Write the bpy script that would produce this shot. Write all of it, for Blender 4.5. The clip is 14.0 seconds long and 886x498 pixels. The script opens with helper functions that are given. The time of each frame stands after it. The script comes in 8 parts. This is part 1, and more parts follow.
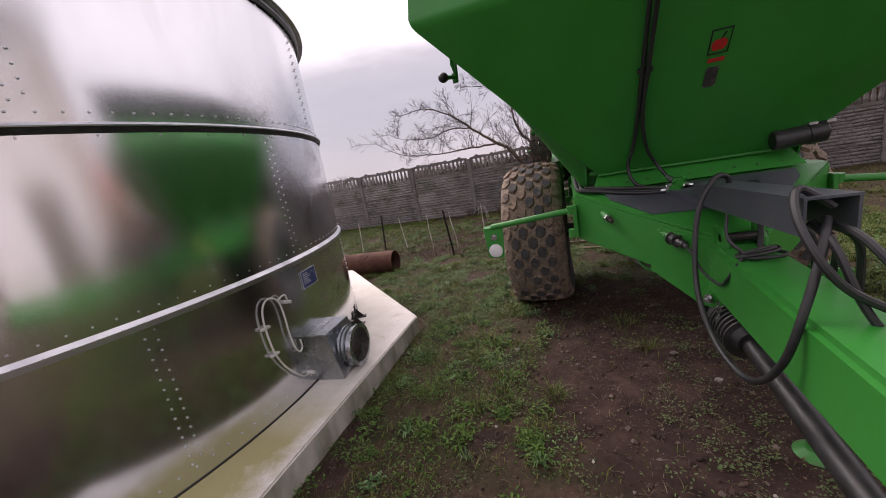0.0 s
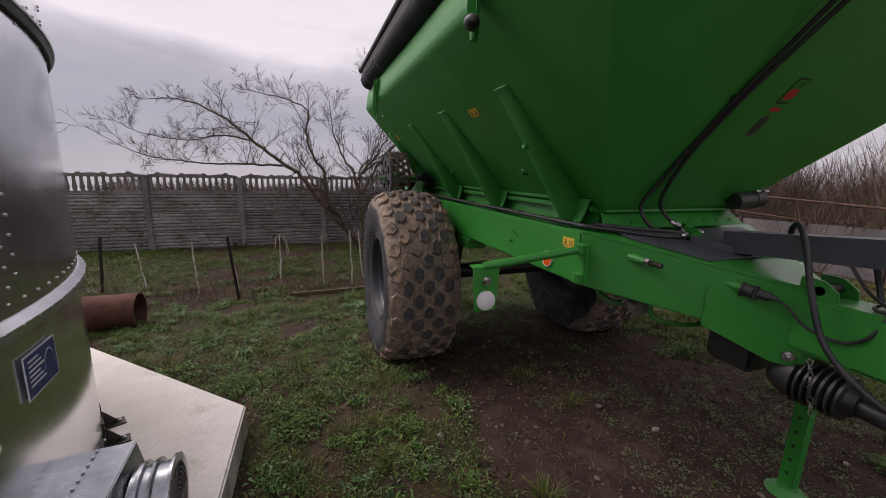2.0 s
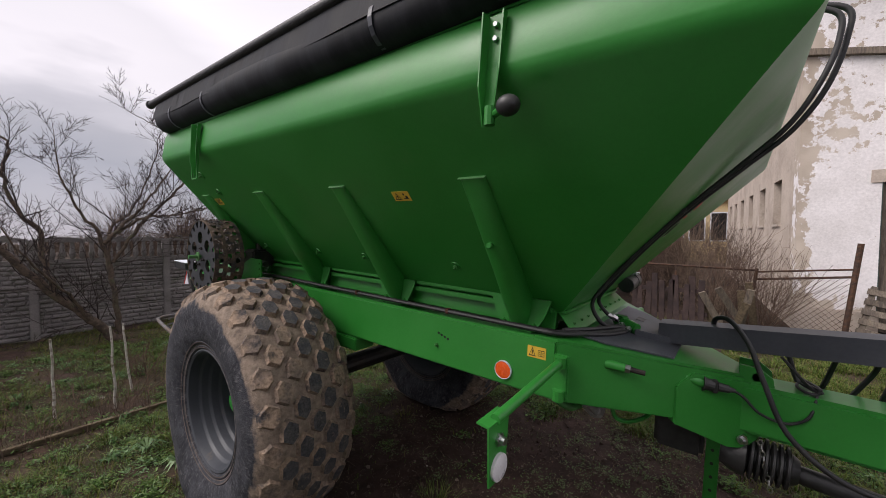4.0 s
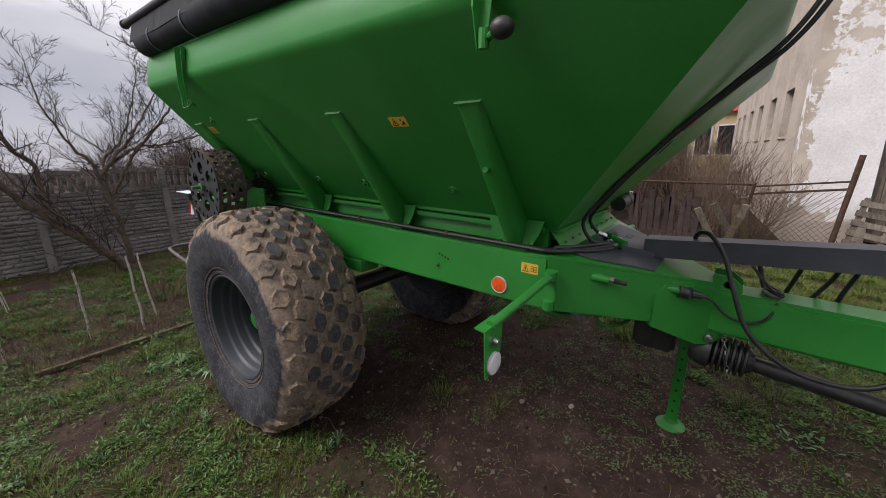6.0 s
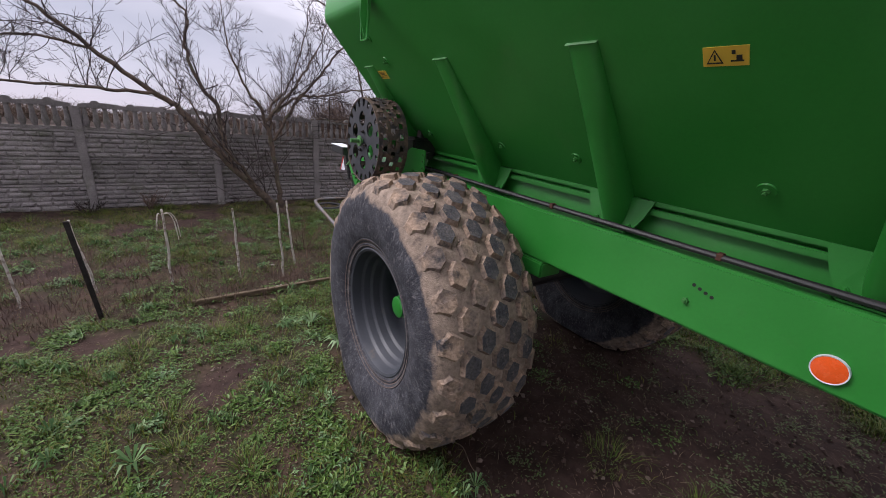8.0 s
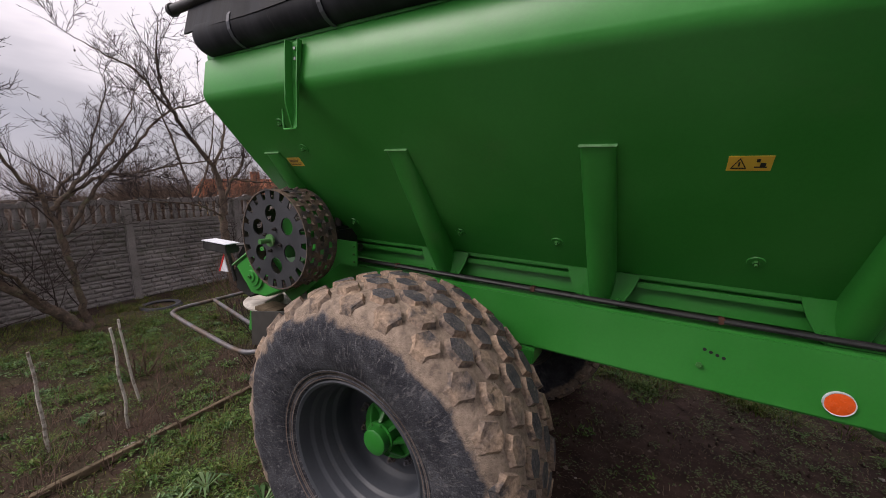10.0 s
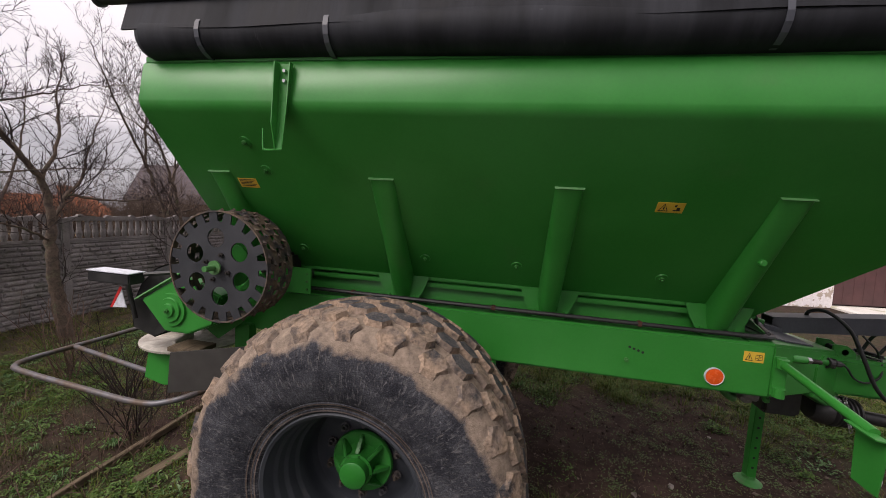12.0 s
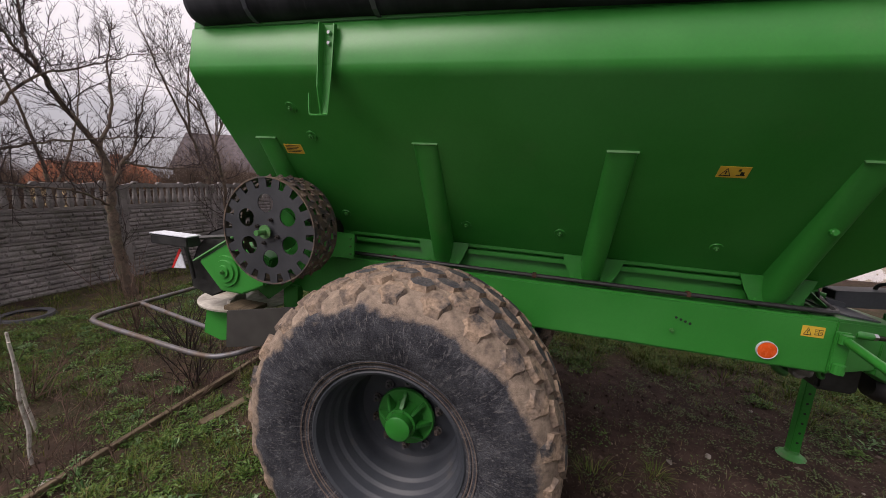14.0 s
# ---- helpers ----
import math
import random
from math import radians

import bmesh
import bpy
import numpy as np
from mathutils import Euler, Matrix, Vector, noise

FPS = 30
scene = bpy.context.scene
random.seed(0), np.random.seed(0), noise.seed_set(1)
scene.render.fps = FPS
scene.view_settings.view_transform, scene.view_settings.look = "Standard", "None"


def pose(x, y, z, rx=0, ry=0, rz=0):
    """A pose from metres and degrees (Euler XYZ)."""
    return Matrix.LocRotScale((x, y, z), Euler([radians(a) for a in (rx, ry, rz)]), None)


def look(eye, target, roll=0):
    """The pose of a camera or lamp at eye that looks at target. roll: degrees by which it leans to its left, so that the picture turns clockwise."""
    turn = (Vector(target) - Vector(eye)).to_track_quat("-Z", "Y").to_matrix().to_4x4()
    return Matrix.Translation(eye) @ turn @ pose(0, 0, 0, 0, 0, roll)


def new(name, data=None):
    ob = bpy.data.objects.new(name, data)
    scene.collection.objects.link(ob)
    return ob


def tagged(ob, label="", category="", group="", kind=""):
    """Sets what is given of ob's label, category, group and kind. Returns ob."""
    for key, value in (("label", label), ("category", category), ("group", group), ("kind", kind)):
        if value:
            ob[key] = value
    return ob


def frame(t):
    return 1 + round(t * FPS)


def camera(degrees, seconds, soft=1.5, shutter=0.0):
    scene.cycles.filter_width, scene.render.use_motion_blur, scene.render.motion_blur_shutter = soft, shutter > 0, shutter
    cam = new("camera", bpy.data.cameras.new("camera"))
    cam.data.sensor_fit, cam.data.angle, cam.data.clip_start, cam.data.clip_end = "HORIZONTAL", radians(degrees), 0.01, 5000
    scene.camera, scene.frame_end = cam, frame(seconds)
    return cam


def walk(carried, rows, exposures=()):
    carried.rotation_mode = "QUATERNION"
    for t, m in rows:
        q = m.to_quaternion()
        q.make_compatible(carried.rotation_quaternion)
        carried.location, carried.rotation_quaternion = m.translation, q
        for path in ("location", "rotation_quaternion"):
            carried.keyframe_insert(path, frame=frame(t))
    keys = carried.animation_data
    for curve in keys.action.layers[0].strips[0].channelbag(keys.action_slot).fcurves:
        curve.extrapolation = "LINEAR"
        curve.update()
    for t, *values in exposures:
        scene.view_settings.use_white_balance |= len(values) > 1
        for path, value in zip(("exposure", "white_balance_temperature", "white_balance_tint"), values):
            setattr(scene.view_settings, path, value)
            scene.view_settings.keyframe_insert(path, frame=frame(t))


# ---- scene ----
cam = camera(99.1, 14.0, soft=0.3)
PATH = [  # seconds, eye, yaw, pitch, roll
    (0, (0.001, -4.848, 1.785), 20.13, -12.65, -10.21),
    (0.5, (-0.460, -4.880, 1.738), 9.13, -12.08, -4.45),
    (1, (-0.849, -4.565, 1.681), -3.71, -12.46, -0.87),
    (1.5, (-1.079, -4.228, 1.692), -6.63, -12.51, -1.55),
    (2, (-1.397, -3.820, 1.673), -19.64, -9.88, 0.63),
    (2.5, (-1.438, -3.328, 1.677), -26.23, -11.15, -2.28),
    (3, (-1.556, -2.992, 1.758), -31.93, -7.37, -3.21),
    (3.2, (-1.603, -2.830, 1.812), -42.15, -2.72, -3.76),
    (5.3, (-1.853, -2.839, 1.981), -56.95, -6.30, 3.39),
    (5.5, (-1.843, -2.857, 1.973), -53.14, -10.71, 1.03),
    (6, (-1.833, -2.898, 1.962), -51.64, -14.14, -1.39),
    (6.5, (-1.808, -2.930, 1.953), -52.83, -14.03, -2.78),
    (7, (-1.771, -2.777, 1.946), -51.16, -16.14, -2.39),
    (7.5, (-1.763, -2.366, 1.979), -46.30, -16.85, 4.78),
    (7.9, (-1.700, -2.071, 1.913), -37.91, -18.15, 5.37),
    (8, (-1.678, -1.993, 1.880), -35.49, -17.98, 4.32),
    (8.5, (-1.750, -1.549, 1.833), -22.97, -12.88, 1.38),
    (8.8, (-1.852, -1.308, 1.911), -33.53, -12.31, 2.60),
    (9, (-1.858, -1.253, 2.007), -41.61, -15.04, 4.94),
    (9.2, (-1.860, -1.278, 2.060), -47.21, -13.89, 3.75),
    (11.3, (-2.215, -0.854, 2.065), -67.67, -6.30, 0.80),
    (11.5, (-2.250, -0.778, 2.059), -70.47, -5.56, 1.30),
    (12, (-2.293, -0.745, 2.054), -79.06, -4.99, 1.94),
    (12.5, (-2.314, -0.701, 2.048), -77.23, -5.72, 1.77),
    (13, (-2.314, -0.666, 2.046), -75.29, -8.33, 2.34),
    (13.5, (-2.321, -0.665, 2.040), -73.24, -9.34, 2.45),
    (14, (-2.308, -0.683, 2.043), -74.56, -10.02, 1.94),
]


def heading(eye, yaw, pitch):
    a, b = radians(yaw), radians(pitch)
    return Vector(eye) + 2 * Vector((-math.sin(a) * math.cos(b), math.cos(a) * math.cos(b), math.sin(b)))


walk(cam, [(t, look(eye, heading(eye, yaw, pitch), roll)) for t, eye, yaw, pitch, roll in PATH], [(0.0, 0.13, 6750, 24), (1.0, -0.03, 6750, 24), (2.0, -0.32, 6650, 21), (3.0, -0.26, 6600, 19), (5.5, -0.12, 6450, 14), (6.5, -0.07, 6450, 14), (7.2, 0.16, 6300, 16), (7.7, 0.32, 6250, 19), (8.0, 0.22, 6200, 21), (8.5, -0.33, 6080, 27), (9.0, -0.10, 6380, 24), (11.5, -0.16, 6750, 19), (14.0, -0.17, 6780, 20)])

# ---- light ----
SUN_DIR = Vector((-0.50, 0.42, 0.76)).normalized()
world = bpy.data.worlds.new("overcast_sky")
scene.world = world
world.use_nodes = True
wt = world.node_tree
wt.nodes.clear()


def wn(kind, **props):
    n = wt.nodes.new(kind)
    for k, v in props.items():
        n.inputs[k].default_value = v
    return n


w_out = wt.nodes.new("ShaderNodeOutputWorld")
w_bg = wt.nodes.new("ShaderNodeBackground")
w_sky = wt.nodes.new("ShaderNodeTexSky")
w_sky.sky_type = "NISHITA"
w_sky.sun_disc = False
w_sky.sun_elevation = math.asin(SUN_DIR.z)
w_sky.sun_rotation = math.atan2(SUN_DIR.x, SUN_DIR.y)
w_co = wt.nodes.new("ShaderNodeTexCoord")
w_map = wt.nodes.new("ShaderNodeMapping")
w_map.inputs["Scale"].default_value = (1.0, 1.0, 3.4)
w_map.inputs["Location"].default_value = (0.3, 0.1, 0.55)
w_n = wn("ShaderNodeTexNoise", Scale=1.7, Detail=5.0, Roughness=0.52)
# cloud banks by height: pale horizon, a blue-grey bank, bright broken cloud above
w_sep = wt.nodes.new("ShaderNodeSeparateXYZ")
w_add = wt.nodes.new("ShaderNodeMath")
w_add.operation = "MULTIPLY_ADD"
w_add.inputs[1].default_value = 0.36
w_ramp = wt.nodes.new("ShaderNodeValToRGB")
w_ramp.color_ramp.elements[0].position = 0.135
w_ramp.color_ramp.elements[0].color = (0.70, 0.655, 0.70, 1)
w_ramp.color_ramp.elements[1].position = 1.0
w_ramp.color_ramp.elements[1].color = (1.02, 1.0, 1.03, 1)
for spot, tone in ((0.25, (0.565, 0.565, 0.63)), (0.35, (0.47, 0.48, 0.535)), (0.43, (0.56, 0.56, 0.60)), (0.47, (0.74, 0.73, 0.77)), (0.52, (1.08, 1.05, 1.08)), (0.60, (1.02, 1.0, 1.03)), (0.72, (1.22, 1.19, 1.22))):
    w_ramp.color_ramp.elements.new(spot).color = (*tone, 1)
w_scale = wt.nodes.new("ShaderNodeMix")
w_scale.data_type = "RGBA"
w_scale.blend_type = "MULTIPLY"
w_scale.inputs["Factor"].default_value = 1.0
w_scale.inputs["B"].default_value = (0.09, 0.09, 0.09, 1)
w_mix = wt.nodes.new("ShaderNodeMix")
w_mix.data_type = "RGBA"
w_mix.inputs["Factor"].default_value = 0.88
wl = wt.links.new
wl(w_co.outputs["Generated"], w_map.inputs["Vector"])
wl(w_map.outputs[0], w_n.inputs["Vector"])
wl(w_co.outputs["Generated"], w_sep.inputs[0])
wl(w_n.outputs["Fac"], w_add.inputs[0])
w_east = wt.nodes.new("ShaderNodeMapRange")
w_east.interpolation_type = "SMOOTHSTEP"
w_east.inputs["From Min"].default_value, w_east.inputs["From Max"].default_value = 0.1, 0.5
w_east.inputs["To Min"].default_value, w_east.inputs["To Max"].default_value = 0.03, 0.22
w_lift = wt.nodes.new("ShaderNodeMath")
wl(w_sep.outputs["X"], w_east.inputs["Value"])
wl(w_east.outputs[0], w_lift.inputs[0])
wl(w_sep.outputs["Z"], w_lift.inputs[1])
# the cloud thins out where the hidden sun stands
w_far = wt.nodes.new("ShaderNodeMath")
w_far.operation = "MULTIPLY_ADD"
w_far.inputs[1].default_value, w_far.inputs[2].default_value = -1.6, -0.95
w_pos = wt.nodes.new("ShaderNodeMath")
w_pos.operation = "MAXIMUM"
w_pos.inputs[1].default_value = 0.0
w_sum = wt.nodes.new("ShaderNodeMath")
wl(w_sep.outputs["X"], w_far.inputs[0])
wl(w_far.outputs[0], w_pos.inputs[0])
wl(w_lift.outputs[0], w_sum.inputs[0])
wl(w_pos.outputs[0], w_sum.inputs[1])
wl(w_sum.outputs[0], w_add.inputs[2])
wl(w_add.outputs[0], w_ramp.inputs["Fac"])
wl(w_sky.outputs[0], w_scale.inputs["A"])
wl(w_scale.outputs["Result"], w_mix.inputs["A"])
wl(w_ramp.outputs[0], w_mix.inputs["B"])
wl(w_mix.outputs["Result"], w_bg.inputs["Color"])
w_bg.inputs["Strength"].default_value = 1.08
wl(w_bg.outputs[0], w_out.inputs["Surface"])
sun = new("sun", bpy.data.lights.new("sun", "SUN"))
sun.data.energy = 3.5
sun.data.angle = radians(38)
sun.data.color = (1.0, 0.96, 0.9)
sun.matrix_basis = look(SUN_DIR * 40, (0, 0, 0))

# ---- materials ----
def mat(name, c1, c2=None, scale=3.0, rough=0.6, metal=0.0, bump=0.0, bscale=40.0, fine=0.25, lo=0.4, hi=0.62, rvar=0.1, per=0.0, c3=None, s3=1.0, stretch=(1, 1, 1), lo3=0.55, hi3=0.7):
    """A surface with two colours in patches, fine grain, uneven gloss and relief; per: change from piece to piece; c3: a third colour in stains."""
    m = bpy.data.materials.new(name)
    m.use_nodes = True
    nt = m.node_tree
    b = nt.nodes["Principled BSDF"]
    li = nt.links.new
    co = nt.nodes.new("ShaderNodeTexCoord")
    mp = nt.nodes.new("ShaderNodeMapping")
    mp.inputs["Scale"].default_value = stretch
    li(co.outputs["Object"], mp.inputs["Vector"])
    info = nt.nodes.new("ShaderNodeObjectInfo")

    def nz(s, d=5.0, r=0.55):
        n = nt.nodes.new("ShaderNodeTexNoise")
        n.noise_dimensions = "4D"
        n.inputs["Scale"].default_value, n.inputs["Detail"].default_value, n.inputs["Roughness"].default_value = s, d, r
        li(mp.outputs[0], n.inputs["Vector"])
        if per:
            mu = nt.nodes.new("ShaderNodeMath")
            mu.operation = "MULTIPLY"
            mu.inputs[1].default_value = 30.0
            li(info.outputs["Random"], mu.inputs[0])
            li(mu.outputs[0], n.inputs["W"])
        return n.outputs["Fac"]

    def rng(fac, a, z, t0=0.0, t1=1.0):
        n = nt.nodes.new("ShaderNodeMapRange")
        n.inputs["From Min"].default_value, n.inputs["From Max"].default_value = a, z
        n.inputs["To Min"].default_value, n.inputs["To Max"].default_value = t0, t1
        li(fac, n.inputs["Value"])
        return n.outputs[0]

    def mix(fac, a, z, blend="MIX"):
        n = nt.nodes.new("ShaderNodeMix")
        n.data_type, n.blend_type = "RGBA", blend
        for sock, v in ((n.inputs["Factor"], fac), (n.inputs["A"], a), (n.inputs["B"], z)):
            if isinstance(v, (int, float)):
                sock.default_value = v
            elif isinstance(v, tuple):
                sock.default_value = (*v, 1)
            else:
                li(v, sock)
        return n.outputs["Result"]

    big, small = nz(scale), nz(bscale, 3.0)
    col = mix(rng(big, lo, hi), c1, c2 or c1)
    if c3:
        col = mix(rng(nz(s3, 6.0, 0.65), lo3, hi3), col, c3)
    g = nt.nodes.new("ShaderNodeCombineColor")
    val = rng(small, 0.25, 0.75, 1.0 - fine, 1.0 + fine)
    if per:
        pm = nt.nodes.new("ShaderNodeMath")
        pm.operation = "MULTIPLY"
        li(val, pm.inputs[0])
        li(rng(info.outputs["Random"], 0, 1, 1 - per, 1 + per), pm.inputs[1])
        val = pm.outputs[0]
    for k in range(3):
        li(val, g.inputs[k])
    col = mix(1.0, col, g.outputs[0], "MULTIPLY")
    li(col, b.inputs["Base Color"])
    li(rng(big, 0.3, 0.7, max(0.03, rough - rvar), min(1.0, rough + rvar)), b.inputs["Roughness"])
    b.inputs["Metallic"].default_value = metal
    b.inputs["Specular IOR Level"].default_value = 0.5 if rough < 0.7 else 0.18
    if bump:
        bp = nt.nodes.new("ShaderNodeBump")
        bp.inputs["Strength"].default_value = bump
        bp.inputs["Distance"].default_value = 0.01
        li(small, bp.inputs["Height"])
        li(bp.outputs[0], b.inputs["Normal"])
    return m


GREEN = mat("green_paint", (0.019, 0.20, 0.026), (0.028, 0.232, 0.035), 2.2, 0.40, bump=0.03, bscale=70, fine=0.05, rvar=0.1, c3=(0.05, 0.20, 0.045), s3=2.5, lo3=0.58, hi3=0.8)
GREEN_DULL = mat("dusty_green_paint", (0.025, 0.19, 0.03), (0.05, 0.17, 0.045), 5, 0.55, bump=0.05, bscale=60, fine=0.1, c3=(0.12, 0.11, 0.07), s3=6, lo3=0.55, hi3=0.8)
GREY_PAINT = mat("dark_grey_paint", (0.055, 0.06, 0.075), (0.075, 0.08, 0.095), 4, 0.5, bump=0.05, bscale=60, fine=0.1)
RIM_PAINT = mat("rim_grey_paint", (0.034, 0.039, 0.050), (0.044, 0.049, 0.060), 4, 0.55, bump=0.04, bscale=50, fine=0.08, c3=(0.09, 0.075, 0.06), s3=5, lo3=0.64, hi3=0.8)
DRUM_PAINT = mat("drum_grey_paint", (0.022, 0.024, 0.029), (0.032, 0.034, 0.040), 6, 0.5, bump=0.05, fine=0.1)
RUST_RIM = mat("worn_dirty_steel", (0.13, 0.095, 0.072), (0.05, 0.048, 0.05), 14, 0.7, bump=0.3, bscale=60, fine=0.2)
RUBBER = mat("tyre_rubber", (0.040, 0.042, 0.050), (0.075, 0.074, 0.080), 9, 0.75, bump=0.5, bscale=90, fine=0.45, c3=(0.20, 0.16, 0.13), s3=4, lo3=0.58, hi3=0.78)
TREAD = mat("worn_tread_block", (0.052, 0.053, 0.06), (0.09, 0.086, 0.085), 14, 0.85, bump=0.8, bscale=90, fine=0.5, lo=0.4, hi=0.6, c3=(0.24, 0.195, 0.16), s3=26, lo3=0.56, hi3=0.7)
TREAD_SIDE = mat("muddy_tread_block", (0.28, 0.205, 0.15), (0.165, 0.13, 0.108), 9, 0.9, bump=0.8, bscale=60, fine=0.45, lo=0.42, hi=0.58, c3=(0.05, 0.049, 0.052), s3=7, lo3=0.53, hi3=0.64)
HOSE = mat("black_rubber_hose", (0.012, 0.012, 0.014), (0.025, 0.025, 0.026), 12, 0.5, bump=0.1, fine=0.1)
TARP = mat("black_tarp", (0.012, 0.013, 0.016), (0.03, 0.032, 0.038), 3, 0.72, bump=0.15, bscale=14, fine=0.15, c3=(0.07, 0.07, 0.078), s3=7, lo3=0.64, hi3=0.78, stretch=(1, 2.5, 0.4))
STEEL = mat("bright_steel", (0.55, 0.55, 0.56), (0.4, 0.4, 0.41), 20, 0.3, 1.0, fine=0.1)
DARK_STEEL = mat("dark_oily_steel", (0.03, 0.03, 0.032), (0.06, 0.05, 0.045), 9, 0.5, 0.6, bump=0.2, fine=0.2)
GALV = mat("galvanised_sheet", (0.75, 0.76, 0.785), (0.67, 0.68, 0.71), 0.8, 0.17, 1.0, bump=0.10, bscale=4, fine=0.03, rvar=0.06, c3=(0.66, 0.67, 0.69), s3=2.2, stretch=(1, 1, 0.35))
GALV_BOX = mat("dull_galvanised_box", (0.46, 0.48, 0.51), (0.36, 0.38, 0.41), 9, 0.30, 1.0, bump=0.05, bscale=30, fine=0.10, c3=(0.42, 0.42, 0.40), s3=14, lo3=0.55, hi3=0.7)
GALV_RING = mat("galvanised_ring", (0.66, 0.67, 0.70), (0.52, 0.53, 0.56), 5, 0.38, 1.0, fine=0.06)
CONCRETE = mat("slab_concrete", (0.78, 0.75, 0.71), (0.66, 0.64, 0.59), 2.5, 0.85, bump=0.25, bscale=60, fine=0.12, c3=(0.36, 0.36, 0.20), s3=1.7, lo3=0.53, hi3=0.68)


def peeling(m):
    """Flaked whitewash: ragged beige bare patches, most of them above head height, along the corner and at the foot."""
    nt = m.node_tree
    li = nt.links.new
    b = nt.nodes["Principled BSDF"]
    base = b.inputs["Base Color"].links[0].from_socket
    co = nt.nodes.new("ShaderNodeTexCoord")
    sp = nt.nodes.new("ShaderNodeSeparateXYZ")
    li(co.outputs["Object"], sp.inputs[0])
    big, rag = nt.nodes.new("ShaderNodeTexNoise"), nt.nodes.new("ShaderNodeTexNoise")
    for n, sc, de in ((big, 0.9, 3.0), (rag, 4.5, 9.0)):
        n.inputs["Scale"].default_value, n.inputs["Detail"].default_value, n.inputs["Roughness"].default_value = sc, de, 0.68
        li(co.outputs["Object"], n.inputs["Vector"])

    def ramp(src, a, z, t0, t1):
        r = nt.nodes.new("ShaderNodeMapRange")
        r.inputs["From Min"].default_value, r.inputs["From Max"].default_value = a, z
        r.inputs["To Min"].default_value, r.inputs["To Max"].default_value = t0, t1
        li(src, r.inputs["Value"])
        return r.outputs[0]

    def add(p, q):
        n = nt.nodes.new("ShaderNodeMath")
        li(p, n.inputs[0])
        li(q, n.inputs[1])
        return n.outputs[0]

    worn = add(ramp(sp.outputs["Z"], 2.6, 4.2, -0.16, -0.01), ramp(sp.outputs["Z"], 0.5, 1.0, 0.22, 0.0))
    worn = add(worn, ramp(sp.outputs["Y"], -4.02, -3.84, 0.0, 0.22))
    worn = add(worn, ramp(big.outputs["Fac"], 0.3, 0.7, -0.14, 0.14))
    worn = add(worn, rag.outputs["Fac"])
    x = nt.nodes.new("ShaderNodeMix")
    x.data_type = "RGBA"
    li(ramp(worn, 0.525, 0.555, 0.0, 1.0), x.inputs["Factor"])
    li(base, x.inputs["A"])
    t = nt.nodes.new("ShaderNodeValToRGB")
    t.color_ramp.elements[0].position, t.color_ramp.elements[0].color = 0.35, (0.36, 0.30, 0.245, 1)
    t.color_ramp.elements[1].position, t.color_ramp.elements[1].color = 0.65, (0.56, 0.49, 0.42, 1)
    li(big.outputs["Fac"], t.inputs["Fac"])
    li(t.outputs[0], x.inputs["B"])
    li(x.outputs["Result"], b.inputs["Base Color"])
    return m


